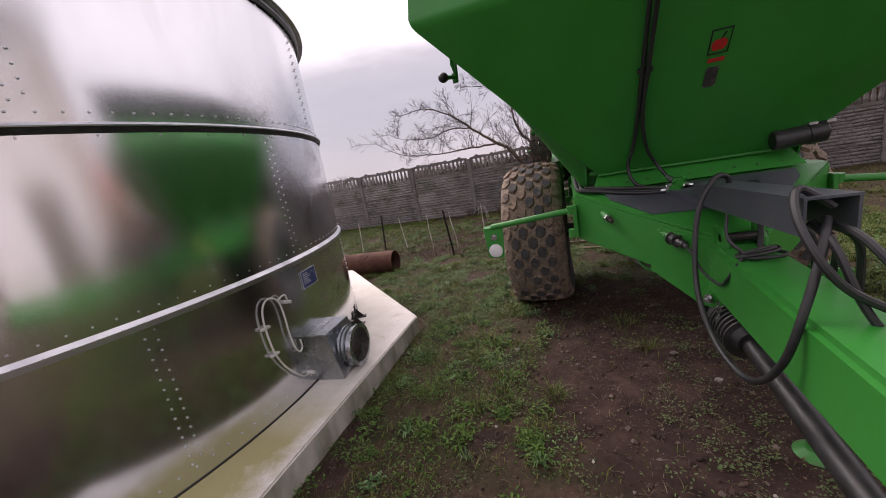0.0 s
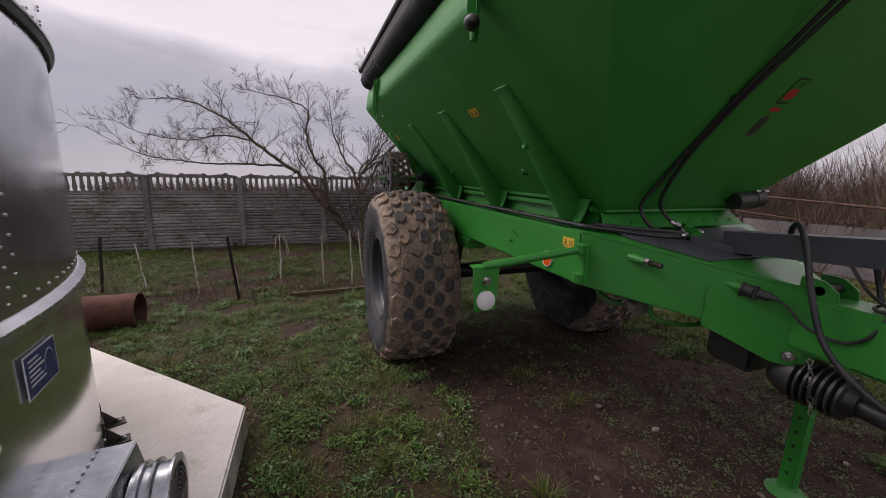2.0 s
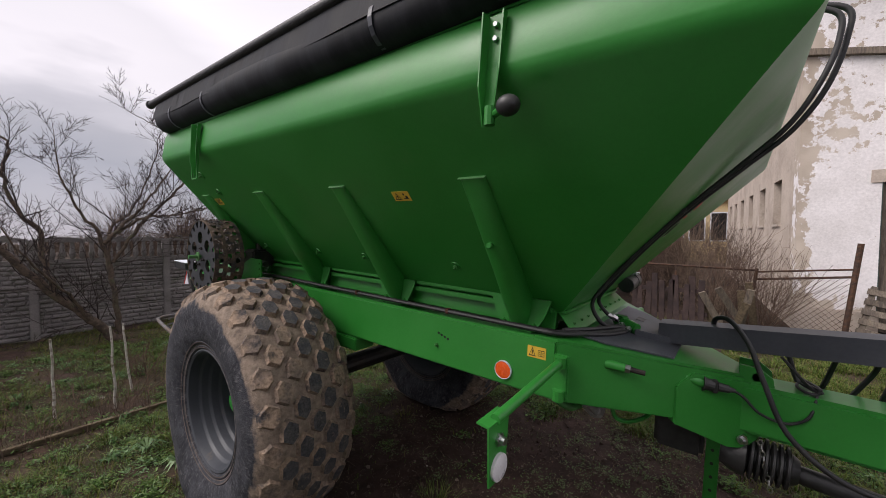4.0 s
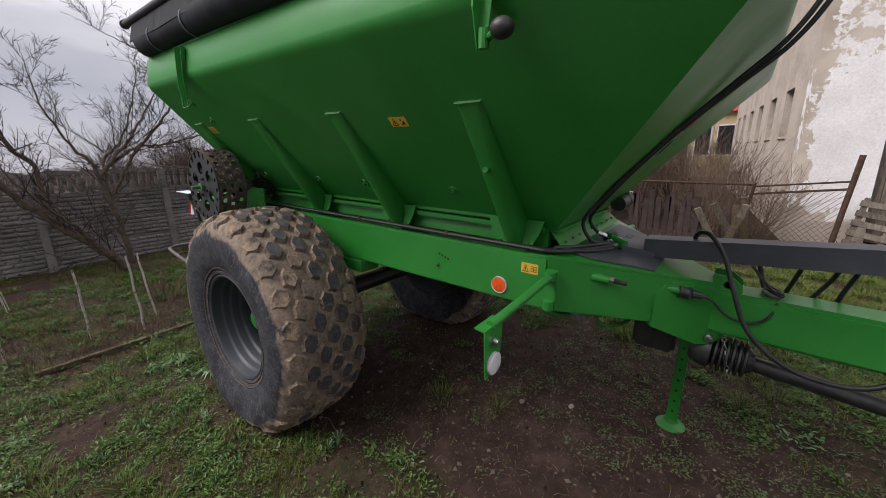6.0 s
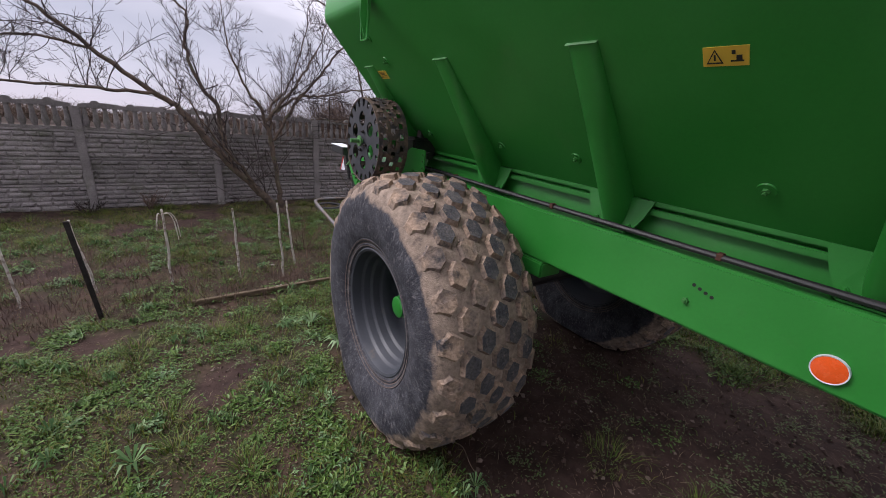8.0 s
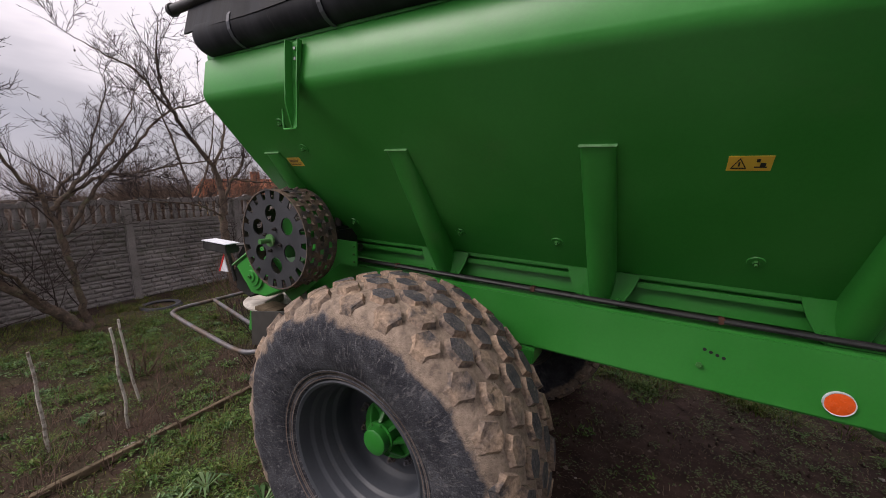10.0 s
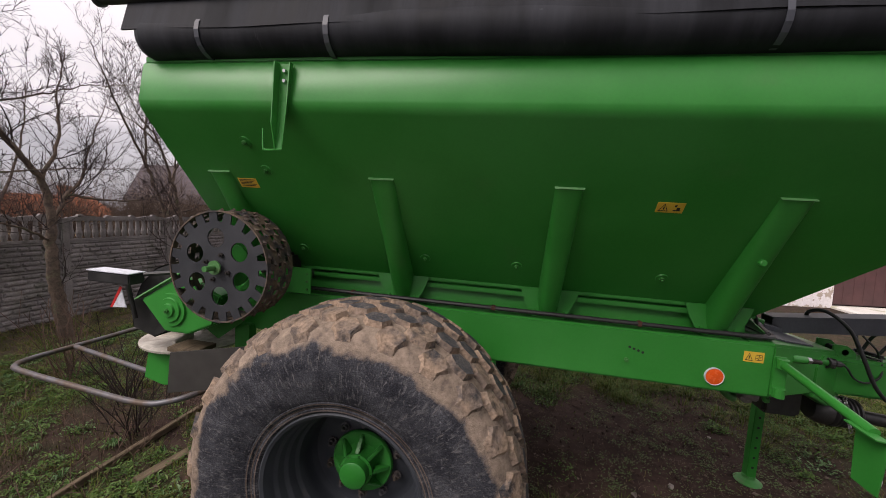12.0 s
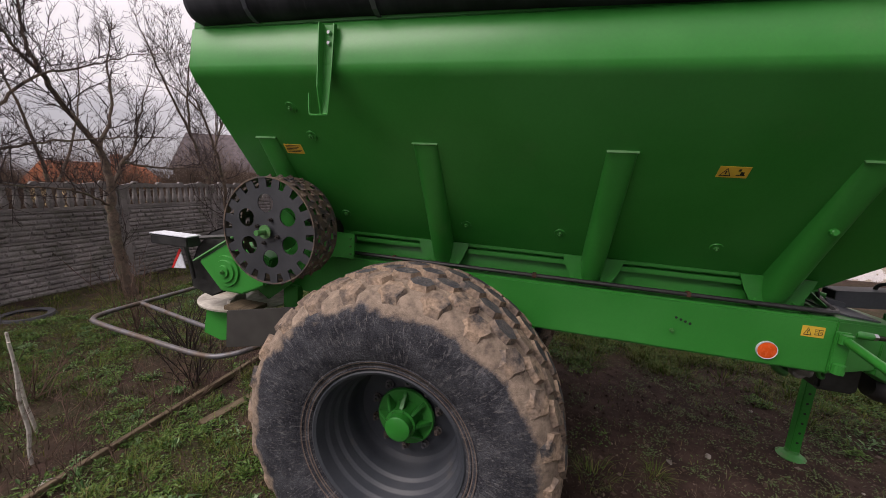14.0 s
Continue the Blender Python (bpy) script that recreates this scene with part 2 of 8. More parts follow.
def mossy_slab():
    """Pale concrete with yellow-green algae round the wet foot of the silo and darker, streaky edge faces."""
    m = mat("algae_stained_concrete", (0.68, 0.645, 0.62), (0.60, 0.57, 0.54), 2.5, 0.85, bump=0.25, bscale=60, fine=0.10, c3=(0.47, 0.44, 0.37), s3=7, lo3=0.58, hi3=0.74)
    nt = m.node_tree
    li = nt.links.new
    b = nt.nodes["Principled BSDF"]
    base = b.inputs["Base Color"].links[0].from_socket
    co, off, ln = nt.nodes.new("ShaderNodeTexCoord"), nt.nodes.new("ShaderNodeVectorMath"), nt.nodes.new("ShaderNodeVectorMath")
    off.operation, ln.operation = "MULTIPLY_ADD", "LENGTH"
    off.inputs[1].default_value, off.inputs[2].default_value = (1, 1, 0), (5.77, 2.60, 0)
    li(co.outputs["Object"], off.inputs[0])
    li(off.outputs[0], ln.inputs[0])
    n = nt.nodes.new("ShaderNodeTexNoise")
    n.inputs["Scale"].default_value, n.inputs["Detail"].default_value, n.inputs["Roughness"].default_value = 3.2, 7.0, 0.68
    li(co.outputs["Object"], n.inputs["Vector"])
    a = nt.nodes.new("ShaderNodeMath")
    a.operation = "MULTIPLY_ADD"
    a.inputs[1].default_value = -0.75
    li(n.outputs["Fac"], a.inputs[0])
    li(ln.outputs["Value"], a.inputs[2])
    r = nt.nodes.new("ShaderNodeMapRange")
    r.inputs["From Min"].default_value, r.inputs["From Max"].default_value = 3.34, 3.60
    r.inputs["To Min"].default_value, r.inputs["To Max"].default_value = 0.92, 0.0
    li(a.outputs[0], r.inputs["Value"])
    x = nt.nodes.new("ShaderNodeMix")
    x.data_type = "RGBA"
    x.inputs["B"].default_value = (0.33, 0.30, 0.13, 1)
    south, sy, mu = nt.nodes.new("ShaderNodeMapRange"), nt.nodes.new("ShaderNodeSeparateXYZ"), nt.nodes.new("ShaderNodeMath")
    li(co.outputs["Object"], sy.inputs[0])
    li(sy.outputs["Y"], south.inputs["Value"])
    south.inputs["From Min"].default_value, south.inputs["From Max"].default_value = -3.1, -2.45
    south.inputs["To Min"].default_value, south.inputs["To Max"].default_value = 1.0, 0.12
    mu.operation = "MULTIPLY"
    li(r.outputs[0], mu.inputs[0])
    li(south.outputs[0], mu.inputs[1])
    li(mu.outputs[0], x.inputs["Factor"])
    li(base, x.inputs["A"])
    # cast face of the edge: darker, mottled in upright streaks
    sp = nt.nodes.new("ShaderNodeSeparateXYZ")
    li(co.outputs["Object"], sp.inputs[0])
    e = nt.nodes.new("ShaderNodeMapRange")
    e.inputs["From Min"].default_value, e.inputs["From Max"].default_value = 0.052, 0.068
    e.inputs["To Min"].default_value, e.inputs["To Max"].default_value = 1.0, 0.0
    li(sp.outputs["Z"], e.inputs["Value"])
    n2 = nt.nodes.new("ShaderNodeTexNoise")
    n2.inputs["Scale"].default_value, n2.inputs["Detail"].default_value = 5.0, 6.0
    mp = nt.nodes.new("ShaderNodeMapping")
    mp.inputs["Scale"].default_value = (1, 1, 0.45)
    li(co.outputs["Object"], mp.inputs["Vector"])
    li(mp.outputs[0], n2.inputs["Vector"])
    ramp = nt.nodes.new("ShaderNodeValToRGB")
    ramp.color_ramp.elements[0].position, ramp.color_ramp.elements[0].color = 0.36, (0.26, 0.25, 0.20, 1)
    ramp.color_ramp.elements[1].position, ramp.color_ramp.elements[1].color = 0.66, (0.58, 0.54, 0.50, 1)
    li(n2.outputs["Fac"], ramp.inputs["Fac"])
    y = nt.nodes.new("ShaderNodeMix")
    y.data_type = "RGBA"
    li(e.outputs[0], y.inputs["Factor"])
    li(x.outputs["Result"], y.inputs["A"])
    li(ramp.outputs[0], y.inputs["B"])
    li(y.outputs["Result"], b.inputs["Base Color"])
    return m


SLAB_MAT = mossy_slab()
FENCE_CON = mat("weathered_fence_concrete", (0.215, 0.198, 0.195), (0.148, 0.136, 0.135), 2.2, 0.9, bump=0.5, bscale=45, fine=0.22, per=0.14, c3=(0.105, 0.105, 0.085), s3=3, lo3=0.52, hi3=0.7)
ORANGE = mat("orange_reflector", (0.75, 0.10, 0.015), None, 30, 0.25, fine=0.1, bscale=200)
WHITE = mat("white_reflector", (0.72, 0.70, 0.72), None, 30, 0.3, fine=0.08, bscale=200)
YELLOW = mat("yellow_sticker", (0.74, 0.48, 0.05), (0.66, 0.42, 0.05), 20, 0.45, fine=0.1)
BLACK = mat("black_print", (0.015, 0.015, 0.015), None, 20, 0.5)
RED = mat("red_print", (0.5, 0.02, 0.02), None, 20, 0.5)
BLUE = mat("blue_sign", (0.03, 0.045, 0.16), None, 10, 0.4, fine=0.05)
PALE = mat("pale_print", (0.6, 0.62, 0.68), None, 20, 0.45)
PLASTIC = mat("black_plastic", (0.014, 0.014, 0.015), (0.03, 0.03, 0.03), 15, 0.45, bump=0.08, fine=0.1)
PLASTIC_WHITE = mat("white_plastic_tube", (0.62, 0.62, 0.60), (0.5, 0.5, 0.48), 9, 0.4, fine=0.06)
RUST_PIPE = mat("rusty_pipe", (0.105, 0.048, 0.034), (0.07, 0.034, 0.027), 6, 0.85, bump=0.4, bscale=60, fine=0.25)
RUST = mat("rusty_iron", (0.10, 0.055, 0.035), (0.05, 0.035, 0.03), 12, 0.85, bump=0.4, fine=0.3)
WOOD_GREY = mat("weathered_wood", (0.20, 0.165, 0.13), (0.12, 0.10, 0.085), 4, 0.85, bump=0.5, bscale=18, fine=0.3, per=0.2, stretch=(6, 6, 0.7))
WOOD_BOARD = mat("worn_board", (0.15, 0.115, 0.075), (0.085, 0.065, 0.045), 5, 0.85, bump=0.4, bscale=20, fine=0.3, stretch=(1, 6, 6))
STAKE_WHITE = mat("limewashed_stake", (0.46, 0.43, 0.39), (0.20, 0.165, 0.135), 16, 0.85, bump=0.4, fine=0.25, lo=0.5, hi=0.62)
BARK = mat("bark", (0.125, 0.092, 0.072), (0.07, 0.055, 0.046), 12, 0.9, bump=0.7, bscale=40, fine=0.35, c3=(0.11, 0.115, 0.07), s3=5, lo3=0.55, hi3=0.7)
TWIG = mat("bare_twig", (0.045, 0.033, 0.031), (0.03, 0.023, 0.022), 8, 0.85, fine=0.2)
PLASTER = peeling(mat("peeling_plaster", (0.82, 0.79, 0.80), (0.70, 0.67, 0.67), 1.1, 0.9, bump=0.35, bscale=25, fine=0.12))
PLASTER_SIDE = mat("beige_plaster", (0.50, 0.43, 0.37), (0.41, 0.345, 0.295), 1.5, 0.9, bump=0.35, bscale=25, fine=0.14, c3=(0.30, 0.255, 0.215), s3=2.2, lo3=0.56, hi3=0.72)
MAROON = mat("maroon_sheet_gate", (0.075, 0.028, 0.028), (0.055, 0.022, 0.022), 2, 0.55, fine=0.1)
DARK = mat("dark_interior", (0.015, 0.014, 0.014), None, 3, 0.9)
ROOF_RED = mat("red_roof", (0.42, 0.05, 0.05), (0.3, 0.045, 0.04), 4, 0.7, fine=0.15)
ROOF_ORANGE = mat("orange_tile_roof", (0.36, 0.12, 0.055), (0.25, 0.09, 0.05), 4, 0.8, fine=0.2)
ROOF_GREY = mat("grey_roof", (0.125, 0.105, 0.11), (0.085, 0.072, 0.078), 3, 0.85, fine=0.2)
HOUSE_WALL = mat("house_plaster", (0.55, 0.42, 0.22), (0.48, 0.38, 0.24), 2, 0.9, fine=0.1)
GREY_SHEET = mat("grey_fibre_sheet", (0.155, 0.142, 0.145), (0.115, 0.105, 0.108), 2.5, 0.85, bump=0.15, bscale=60, fine=0.12, per=0.08, c3=(0.085, 0.08, 0.07), s3=3, lo3=0.58, hi3=0.75)
STONE = mat("pale_pebble", (0.32, 0.29, 0.26), (0.18, 0.16, 0.145), 20, 0.85, fine=0.2, per=0.2)
GREEN_PALE = mat("pale_edge_paint", (0.16, 0.36, 0.16), (0.08, 0.28, 0.08), 12, 0.5, fine=0.1)
PALE_WRAP = mat("grubby_plastic_wrap", (0.26, 0.25, 0.24), (0.14, 0.135, 0.13), 20, 0.5, bump=0.3, fine=0.2)
DISC_STEEL = mat("lime_dusted_steel", (0.52, 0.49, 0.43), (0.34, 0.31, 0.27), 9, 0.55, 0.2, bump=0.1, fine=0.2)
DEFLECT = mat("dirty_rubber_sheet", (0.038, 0.036, 0.033), (0.028, 0.026, 0.024), 5, 0.65, bump=0.1, fine=0.15)
GUARD_GREY = mat("worn_grey_tube", (0.115, 0.115, 0.13), (0.10, 0.072, 0.055), 9, 0.5, 0.3, bump=0.1, fine=0.15)
BLACK_STAKE = mat("tarred_stake", (0.018, 0.016, 0.016), (0.035, 0.03, 0.028), 12, 0.7, bump=0.3, fine=0.2)
TWIG_RED = mat("reddish_twig", (0.13, 0.085, 0.065), (0.09, 0.06, 0.05), 8, 0.85, fine=0.2)
TWIG_PALE = mat("pale_bare_twig", (0.21, 0.155, 0.115), (0.13, 0.095, 0.07), 8, 0.85, fine=0.2)
TEAL = mat("faded_teal_paint", (0.07, 0.12, 0.11), (0.10, 0.11, 0.10), 6, 0.8, fine=0.2)
BROWN_PLANK = mat("brown_stained_plank", (0.062, 0.042, 0.039), (0.038, 0.028, 0.028), 5, 0.8, bump=0.3, fine=0.2, per=0.15)


def tyre_material():
    """Dark scuffed rubber on the flanks that turns into dried mud over the shoulder, with a ragged edge."""
    m = mat("tyre_rubber_and_mud", (0.022, 0.023, 0.030), (0.056, 0.058, 0.068), 9, 0.75, bump=0.6, bscale=130, fine=0.6, c3=(0.115, 0.114, 0.122), s3=60, lo3=0.55, hi3=0.69)
    nt = m.node_tree
    li = nt.links.new
    b = nt.nodes["Principled BSDF"]
    flank = b.inputs["Base Color"].links[0].from_socket
    co, mask, ln = nt.nodes.new("ShaderNodeTexCoord"), nt.nodes.new("ShaderNodeVectorMath"), nt.nodes.new("ShaderNodeVectorMath")
    mask.operation, ln.operation = "MULTIPLY", "LENGTH"
    mask.inputs[1].default_value = (0, 1, 1)
    li(co.outputs["Object"], mask.inputs[0])
    li(mask.outputs[0], ln.inputs[0])
    n1, n2 = nt.nodes.new("ShaderNodeTexNoise"), nt.nodes.new("ShaderNodeTexNoise")
    for n, s in ((n1, 5.0), (n2, 24.0)):
        n.inputs["Scale"].default_value, n.inputs["Detail"].default_value, n.inputs["Roughness"].default_value = s, 6.0, 0.65
        li(co.outputs["Object"], n.inputs["Vector"])
    # pale scuffs that run outward over the flank
    sp, at, cb = nt.nodes.new("ShaderNodeSeparateXYZ"), nt.nodes.new("ShaderNodeMath"), nt.nodes.new("ShaderNodeCombineXYZ")
    at.operation = "ARCTAN2"
    li(co.outputs["Object"], sp.inputs[0])
    li(sp.outputs["Y"], at.inputs[0])
    li(sp.outputs["Z"], at.inputs[1])
    li(at.outputs[0], cb.inputs[0])
    li(ln.outputs["Value"], cb.inputs[1])
    wv = nt.nodes.new("ShaderNodeMapping")
    wv.inputs["Scale"].default_value = (30, 16, 1)
    wv.inputs["Rotation"].default_value = (0, 0, 0.05)
    li(cb.outputs[0], wv.inputs["Vector"])
    ns = nt.nodes.new("ShaderNodeTexNoise")
    ns.inputs["Scale"].default_value, ns.inputs["Detail"].default_value, ns.inputs["Roughness"].default_value, ns.inputs["Distortion"].default_value = 1.0, 5.0, 0.6, 0.8
    li(wv.outputs[0], ns.inputs["Vector"])
    sr = nt.nodes.new("ShaderNodeMapRange")
    sr.inputs["From Min"].default_value, sr.inputs["From Max"].default_value = 0.56, 0.70
    sr.inputs["To Max"].default_value = 0.6
    li(ns.outputs["Fac"], sr.inputs["Value"])
    sx = nt.nodes.new("ShaderNodeMix")
    sx.data_type = "RGBA"
    sx.inputs["B"].default_value = (0.150, 0.146, 0.150, 1)
    li(sr.outputs[0], sx.inputs["Factor"])
    li(flank, sx.inputs["A"])
    flank = sx.outputs["Result"]
    # thin scratches
    for rot, tone in ((0.6, (0.21, 0.205, 0.21, 1)), (-0.5, (0.18, 0.165, 0.155, 1))):
        wv2 = nt.nodes.new("ShaderNodeMapping")
        wv2.inputs["Scale"].default_value, wv2.inputs["Rotation"].default_value = (55, 16, 1), (0, 0, rot)
        li(cb.outputs[0], wv2.inputs["Vector"])
        n3 = nt.nodes.new("ShaderNodeTexNoise")
        n3.inputs["Scale"].default_value, n3.inputs["Detail"].default_value, n3.inputs["Distortion"].default_value = 1.0, 3.0, 0.5
        li(wv2.outputs[0], n3.inputs["Vector"])
        r3 = nt.nodes.new("ShaderNodeMapRange")
        r3.inputs["From Min"].default_value, r3.inputs["From Max"].default_value, r3.inputs["To Max"].default_value = 0.62, 0.72, 0.45
        li(n3.outputs["Fac"], r3.inputs["Value"])
        x3 = nt.nodes.new("ShaderNodeMix")
        x3.data_type = "RGBA"
        x3.inputs["B"].default_value = tone
        li(r3.outputs[0], x3.inputs["Factor"])
        li(flank, x3.inputs["A"])
        flank = x3.outputs["Result"]
    a = nt.nodes.new("ShaderNodeMath")
    a.operation = "MULTIPLY_ADD"
    a.inputs[1].default_value = 0.22
    li(n1.outputs["Fac"], a.inputs[0])
    li(ln.outputs["Value"], a.inputs[2])
    r = nt.nodes.new("ShaderNodeMapRange")
    r.inputs["From Min"].default_value, r.inputs["From Max"].default_value = 0.842, 0.872
    li(a.outputs[0], r.inputs["Value"])
    ramp = nt.nodes.new("ShaderNodeValToRGB")
    ramp.color_ramp.elements[0].position, ramp.color_ramp.elements[0].color = 0.32, (0.135, 0.105, 0.085, 1)
    ramp.color_ramp.elements[1].position, ramp.color_ramp.elements[1].color = 0.68, (0.32, 0.25, 0.195, 1)
    li(n2.outputs["Fac"], ramp.inputs["Fac"])
    x = nt.nodes.new("ShaderNodeMix")
    x.data_type = "RGBA"
    li(r.outputs[0], x.inputs["Factor"])
    li(flank, x.inputs["A"])
    li(ramp.outputs[0], x.inputs["B"])
    # brown dirt left in the grooves beside the rim
    g = nt.nodes.new("ShaderNodeMapRange")
    g.inputs["From Min"].default_value, g.inputs["From Max"].default_value = 0.425, 0.490
    li(ln.outputs["Value"], g.inputs["Value"])
    band = nt.nodes.new("ShaderNodeValToRGB")
    band.color_ramp.elements[0].position, band.color_ramp.elements[0].color = 0.0, (0, 0, 0, 1)
    band.color_ramp.elements[1].position, band.color_ramp.elements[1].color = 1.0, (0, 0, 0, 1)
    for k in range(3):
        for o, v in ((0.10, 0.0), (0.17, 0.75), (0.24, 0.0)):
            band.color_ramp.elements.new(0.28 * k + o).color = (v, v, v, 1)
    li(g.outputs[0], band.inputs["Fac"])
    mu = nt.nodes.new("ShaderNodeMath")
    mu.operation = "MULTIPLY"
    li(band.outputs[0], mu.inputs[0])
    li(n1.outputs["Fac"], mu.inputs[1])
    y = nt.nodes.new("ShaderNodeMix")
    y.data_type = "RGBA"
    y.inputs["B"].default_value = (0.30, 0.21, 0.15, 1)
    li(mu.outputs[0], y.inputs["Factor"])
    li(x.outputs["Result"], y.inputs["A"])
    li(y.outputs["Result"], b.inputs["Base Color"])
    return m


TYRE_MAT = tyre_material()

# ---- building helpers ----
def bmnew():
    return bmesh.new()


def part(name, bm, material, parent=None, label="", smooth=False, kind=""):
    """Links a bmesh as one mesh object, in world coordinates, under a thing or a part."""
    me = bpy.data.meshes.new(name)
    bmesh.ops.recalc_face_normals(bm, faces=bm.faces)
    bm.to_mesh(me)
    bm.free()
    me.materials.append(material)
    if smooth:
        me.shade_smooth()
        me.set_sharp_from_angle(angle=radians(38))
    ob = new(name, me)
    if parent is not None:
        ob.parent = parent
        ob.matrix_parent_inverse = world_of(parent).inverted()
    return tagged(ob, label, kind=kind)


def world_of(ob):
    m = ob.matrix_basis.copy()
    while ob.parent is not None:
        m = ob.parent.matrix_basis @ ob.matrix_parent_inverse @ m if ob.parent.parent is None else world_of(ob.parent) @ ob.matrix_parent_inverse @ m
        if ob.parent.parent is not None:
            return m
        ob = ob.parent
    return m


def thing(name, at, label, category, group="", kind=""):
    ob = new(name)
    ob.empty_display_size = 0.1
    ob.matrix_basis = Matrix.Translation(at)
    return tagged(ob, label, category, group, kind)


def piece(name, me, parent, m):
    """One more object on shared mesh data."""
    ob = new(name, me)
    ob.parent = parent
    ob.matrix_parent_inverse = world_of(parent).inverted()
    ob.matrix_basis = m
    return ob


def box(bm, lo, hi, bevel=0.0, m=None):
    vs = [bm.verts.new((x, y, z)) for x in (lo[0], hi[0]) for y in (lo[1], hi[1]) for z in (lo[2], hi[2])]
    fs = [bm.faces.new([vs[i] for i in q]) for q in ((0, 1, 3, 2), (4, 6, 7, 5), (0, 4, 5, 1), (2, 3, 7, 6), (0, 2, 6, 4), (1, 5, 7, 3))]
    if m is not None:
        bmesh.ops.transform(bm, matrix=m, verts=vs)
    if bevel:
        es = list({e for f in fs for e in f.edges})
        bmesh.ops.bevel(bm, geom=es, offset=bevel, segments=2, affect="EDGES", clamp_overlap=True)
    return vs


def prism(bm, poly, shift, bevel=0.0):
    """A closed solid between a polygon and the same polygon moved by shift."""
    a = [bm.verts.new(p) for p in poly]
    b = [bm.verts.new(Vector(p) + Vector(shift)) for p in poly]
    n = len(poly)
    fs = [bm.faces.new(a), bm.faces.new(b[::-1])]
    fs += [bm.faces.new((a[i], b[i], b[(i + 1) % n], a[(i + 1) % n])) for i in range(n)]
    if bevel:
        es = list({e for f in fs for e in f.edges})
        bmesh.ops.bevel(bm, geom=es, offset=bevel, segments=2, affect="EDGES", clamp_overlap=True)


def rod(bm, p0, p1, r0, r1=None, n=12, cap=True):
    p0, p1 = Vector(p0), Vector(p1)
    r1 = r0 if r1 is None else r1
    d = (p1 - p0).normalized()
    u = d.orthogonal().normalized()
    v = d.cross(u)
    rings = []
    for p, r in ((p0, r0), (p1, r1)):
        rings.append([bm.verts.new(p + r * (math.cos(a) * u + math.sin(a) * v)) for a in (2 * math.pi * k / n for k in range(n))])
    for k in range(n):
        bm.faces.new((rings[0][k], rings[0][(k + 1) % n], rings[1][(k + 1) % n], rings[1][k]))
    if cap:
        bm.faces.new(rings[0][::-1])
        bm.faces.new(rings[1])


def curve_points(pts, steps=8):
    """A smooth line through points."""
    P = [Vector(p) for p in pts]
    P = [2 * P[0] - P[1]] + P + [2 * P[-1] - P[-2]]
    out = []
    for i in range(1, len(P) - 2):
        for s in range(steps):
            t = s / steps
            a, b, c, d = P[i - 1], P[i], P[i + 1], P[i + 2]
            out.append(0.5 * (2 * b + (c - a) * t + (2 * a - 5 * b + 4 * c - d) * t * t + (3 * b - a - 3 * c + d) * t ** 3))
    out.append(P[-2])
    return out


def tube(bm, pts, r, n=8, steps=8, r1=None):
    pts = curve_points(pts, steps) if steps > 1 else [Vector(p) for p in pts]
    u = None
    rings = []
    for i, p in enumerate(pts):
        d = (pts[min(i + 1, len(pts) - 1)] - pts[max(i - 1, 0)]).normalized()
        u = d.orthogonal().normalized() if u is None else (u - d * u.dot(d)).normalized()
        v = d.cross(u)
        rr = r if r1 is None else r + (r1 - r) * i / (len(pts) - 1)
        rings.append([bm.verts.new(p + rr * (math.cos(a) * u + math.sin(a) * v)) for a in (2 * math.pi * k / n for k in range(n))])
    for a, b in zip(rings, rings[1:]):
        for k in range(n):
            bm.faces.new((a[k], a[(k + 1) % n], b[(k + 1) % n], b[k]))
    bm.faces.new(rings[0][::-1])
    bm.faces.new(rings[-1])


def lathe(bm, prof, n=48, m=None, axis="x", close=False, caps=True):
    """A body of revolution round the x axis (or z) from (along, radius) pairs."""
    rings = []
    vs = []
    for s, r in prof:
        ring = []
        for k in range(n):
            a = 2 * math.pi * k / n
            c, q = r * math.cos(a), r * math.sin(a)
            ring.append(bm.verts.new((s, c, q) if axis == "x" else (c, q, s)))
        rings.append(ring)
        vs += ring
    pairs = list(zip(rings, rings[1:])) + ([(rings[-1], rings[0])] if close else [])
    for a, b in pairs:
        for k in range(n):
            bm.faces.new((a[k], a[(k + 1) % n], b[(k + 1) % n], b[k]))
    if not close and caps:
        if prof[0][1] > 1e-4:
            bm.faces.new(rings[0][::-1])
        if prof[-1][1] > 1e-4:
            bm.faces.new(rings[-1])
    if m is not None:
        bmesh.ops.transform(bm, matrix=m, verts=vs)
    return vs


def hexnut(bm, p, d, r, h):
    p, d = Vector(p), Vector(d).normalized()
    rod(bm, p, p + d * h, r, r, 6)
    rod(bm, p + d * h, p + d * h * 1.9, r * 0.5, r * 0.45, 8)


def smooth01(a, b, x):
    t = max(0.0, min(1.0, (x - a) / (b - a)))
    return t * t * (3 - 2 * t)


def ground_z(x, y):
    """The yard dips behind the trailer, and the fields beyond the fence fall on."""
    return -0.03 - 0.10 * max(smooth01(-0.6, 1.6, y), smooth01(-0.3, -1.7, x)) + 0.11 * smooth01(3.5, 7.0, y) - 0.022 * max(0.0, y - 9.0)

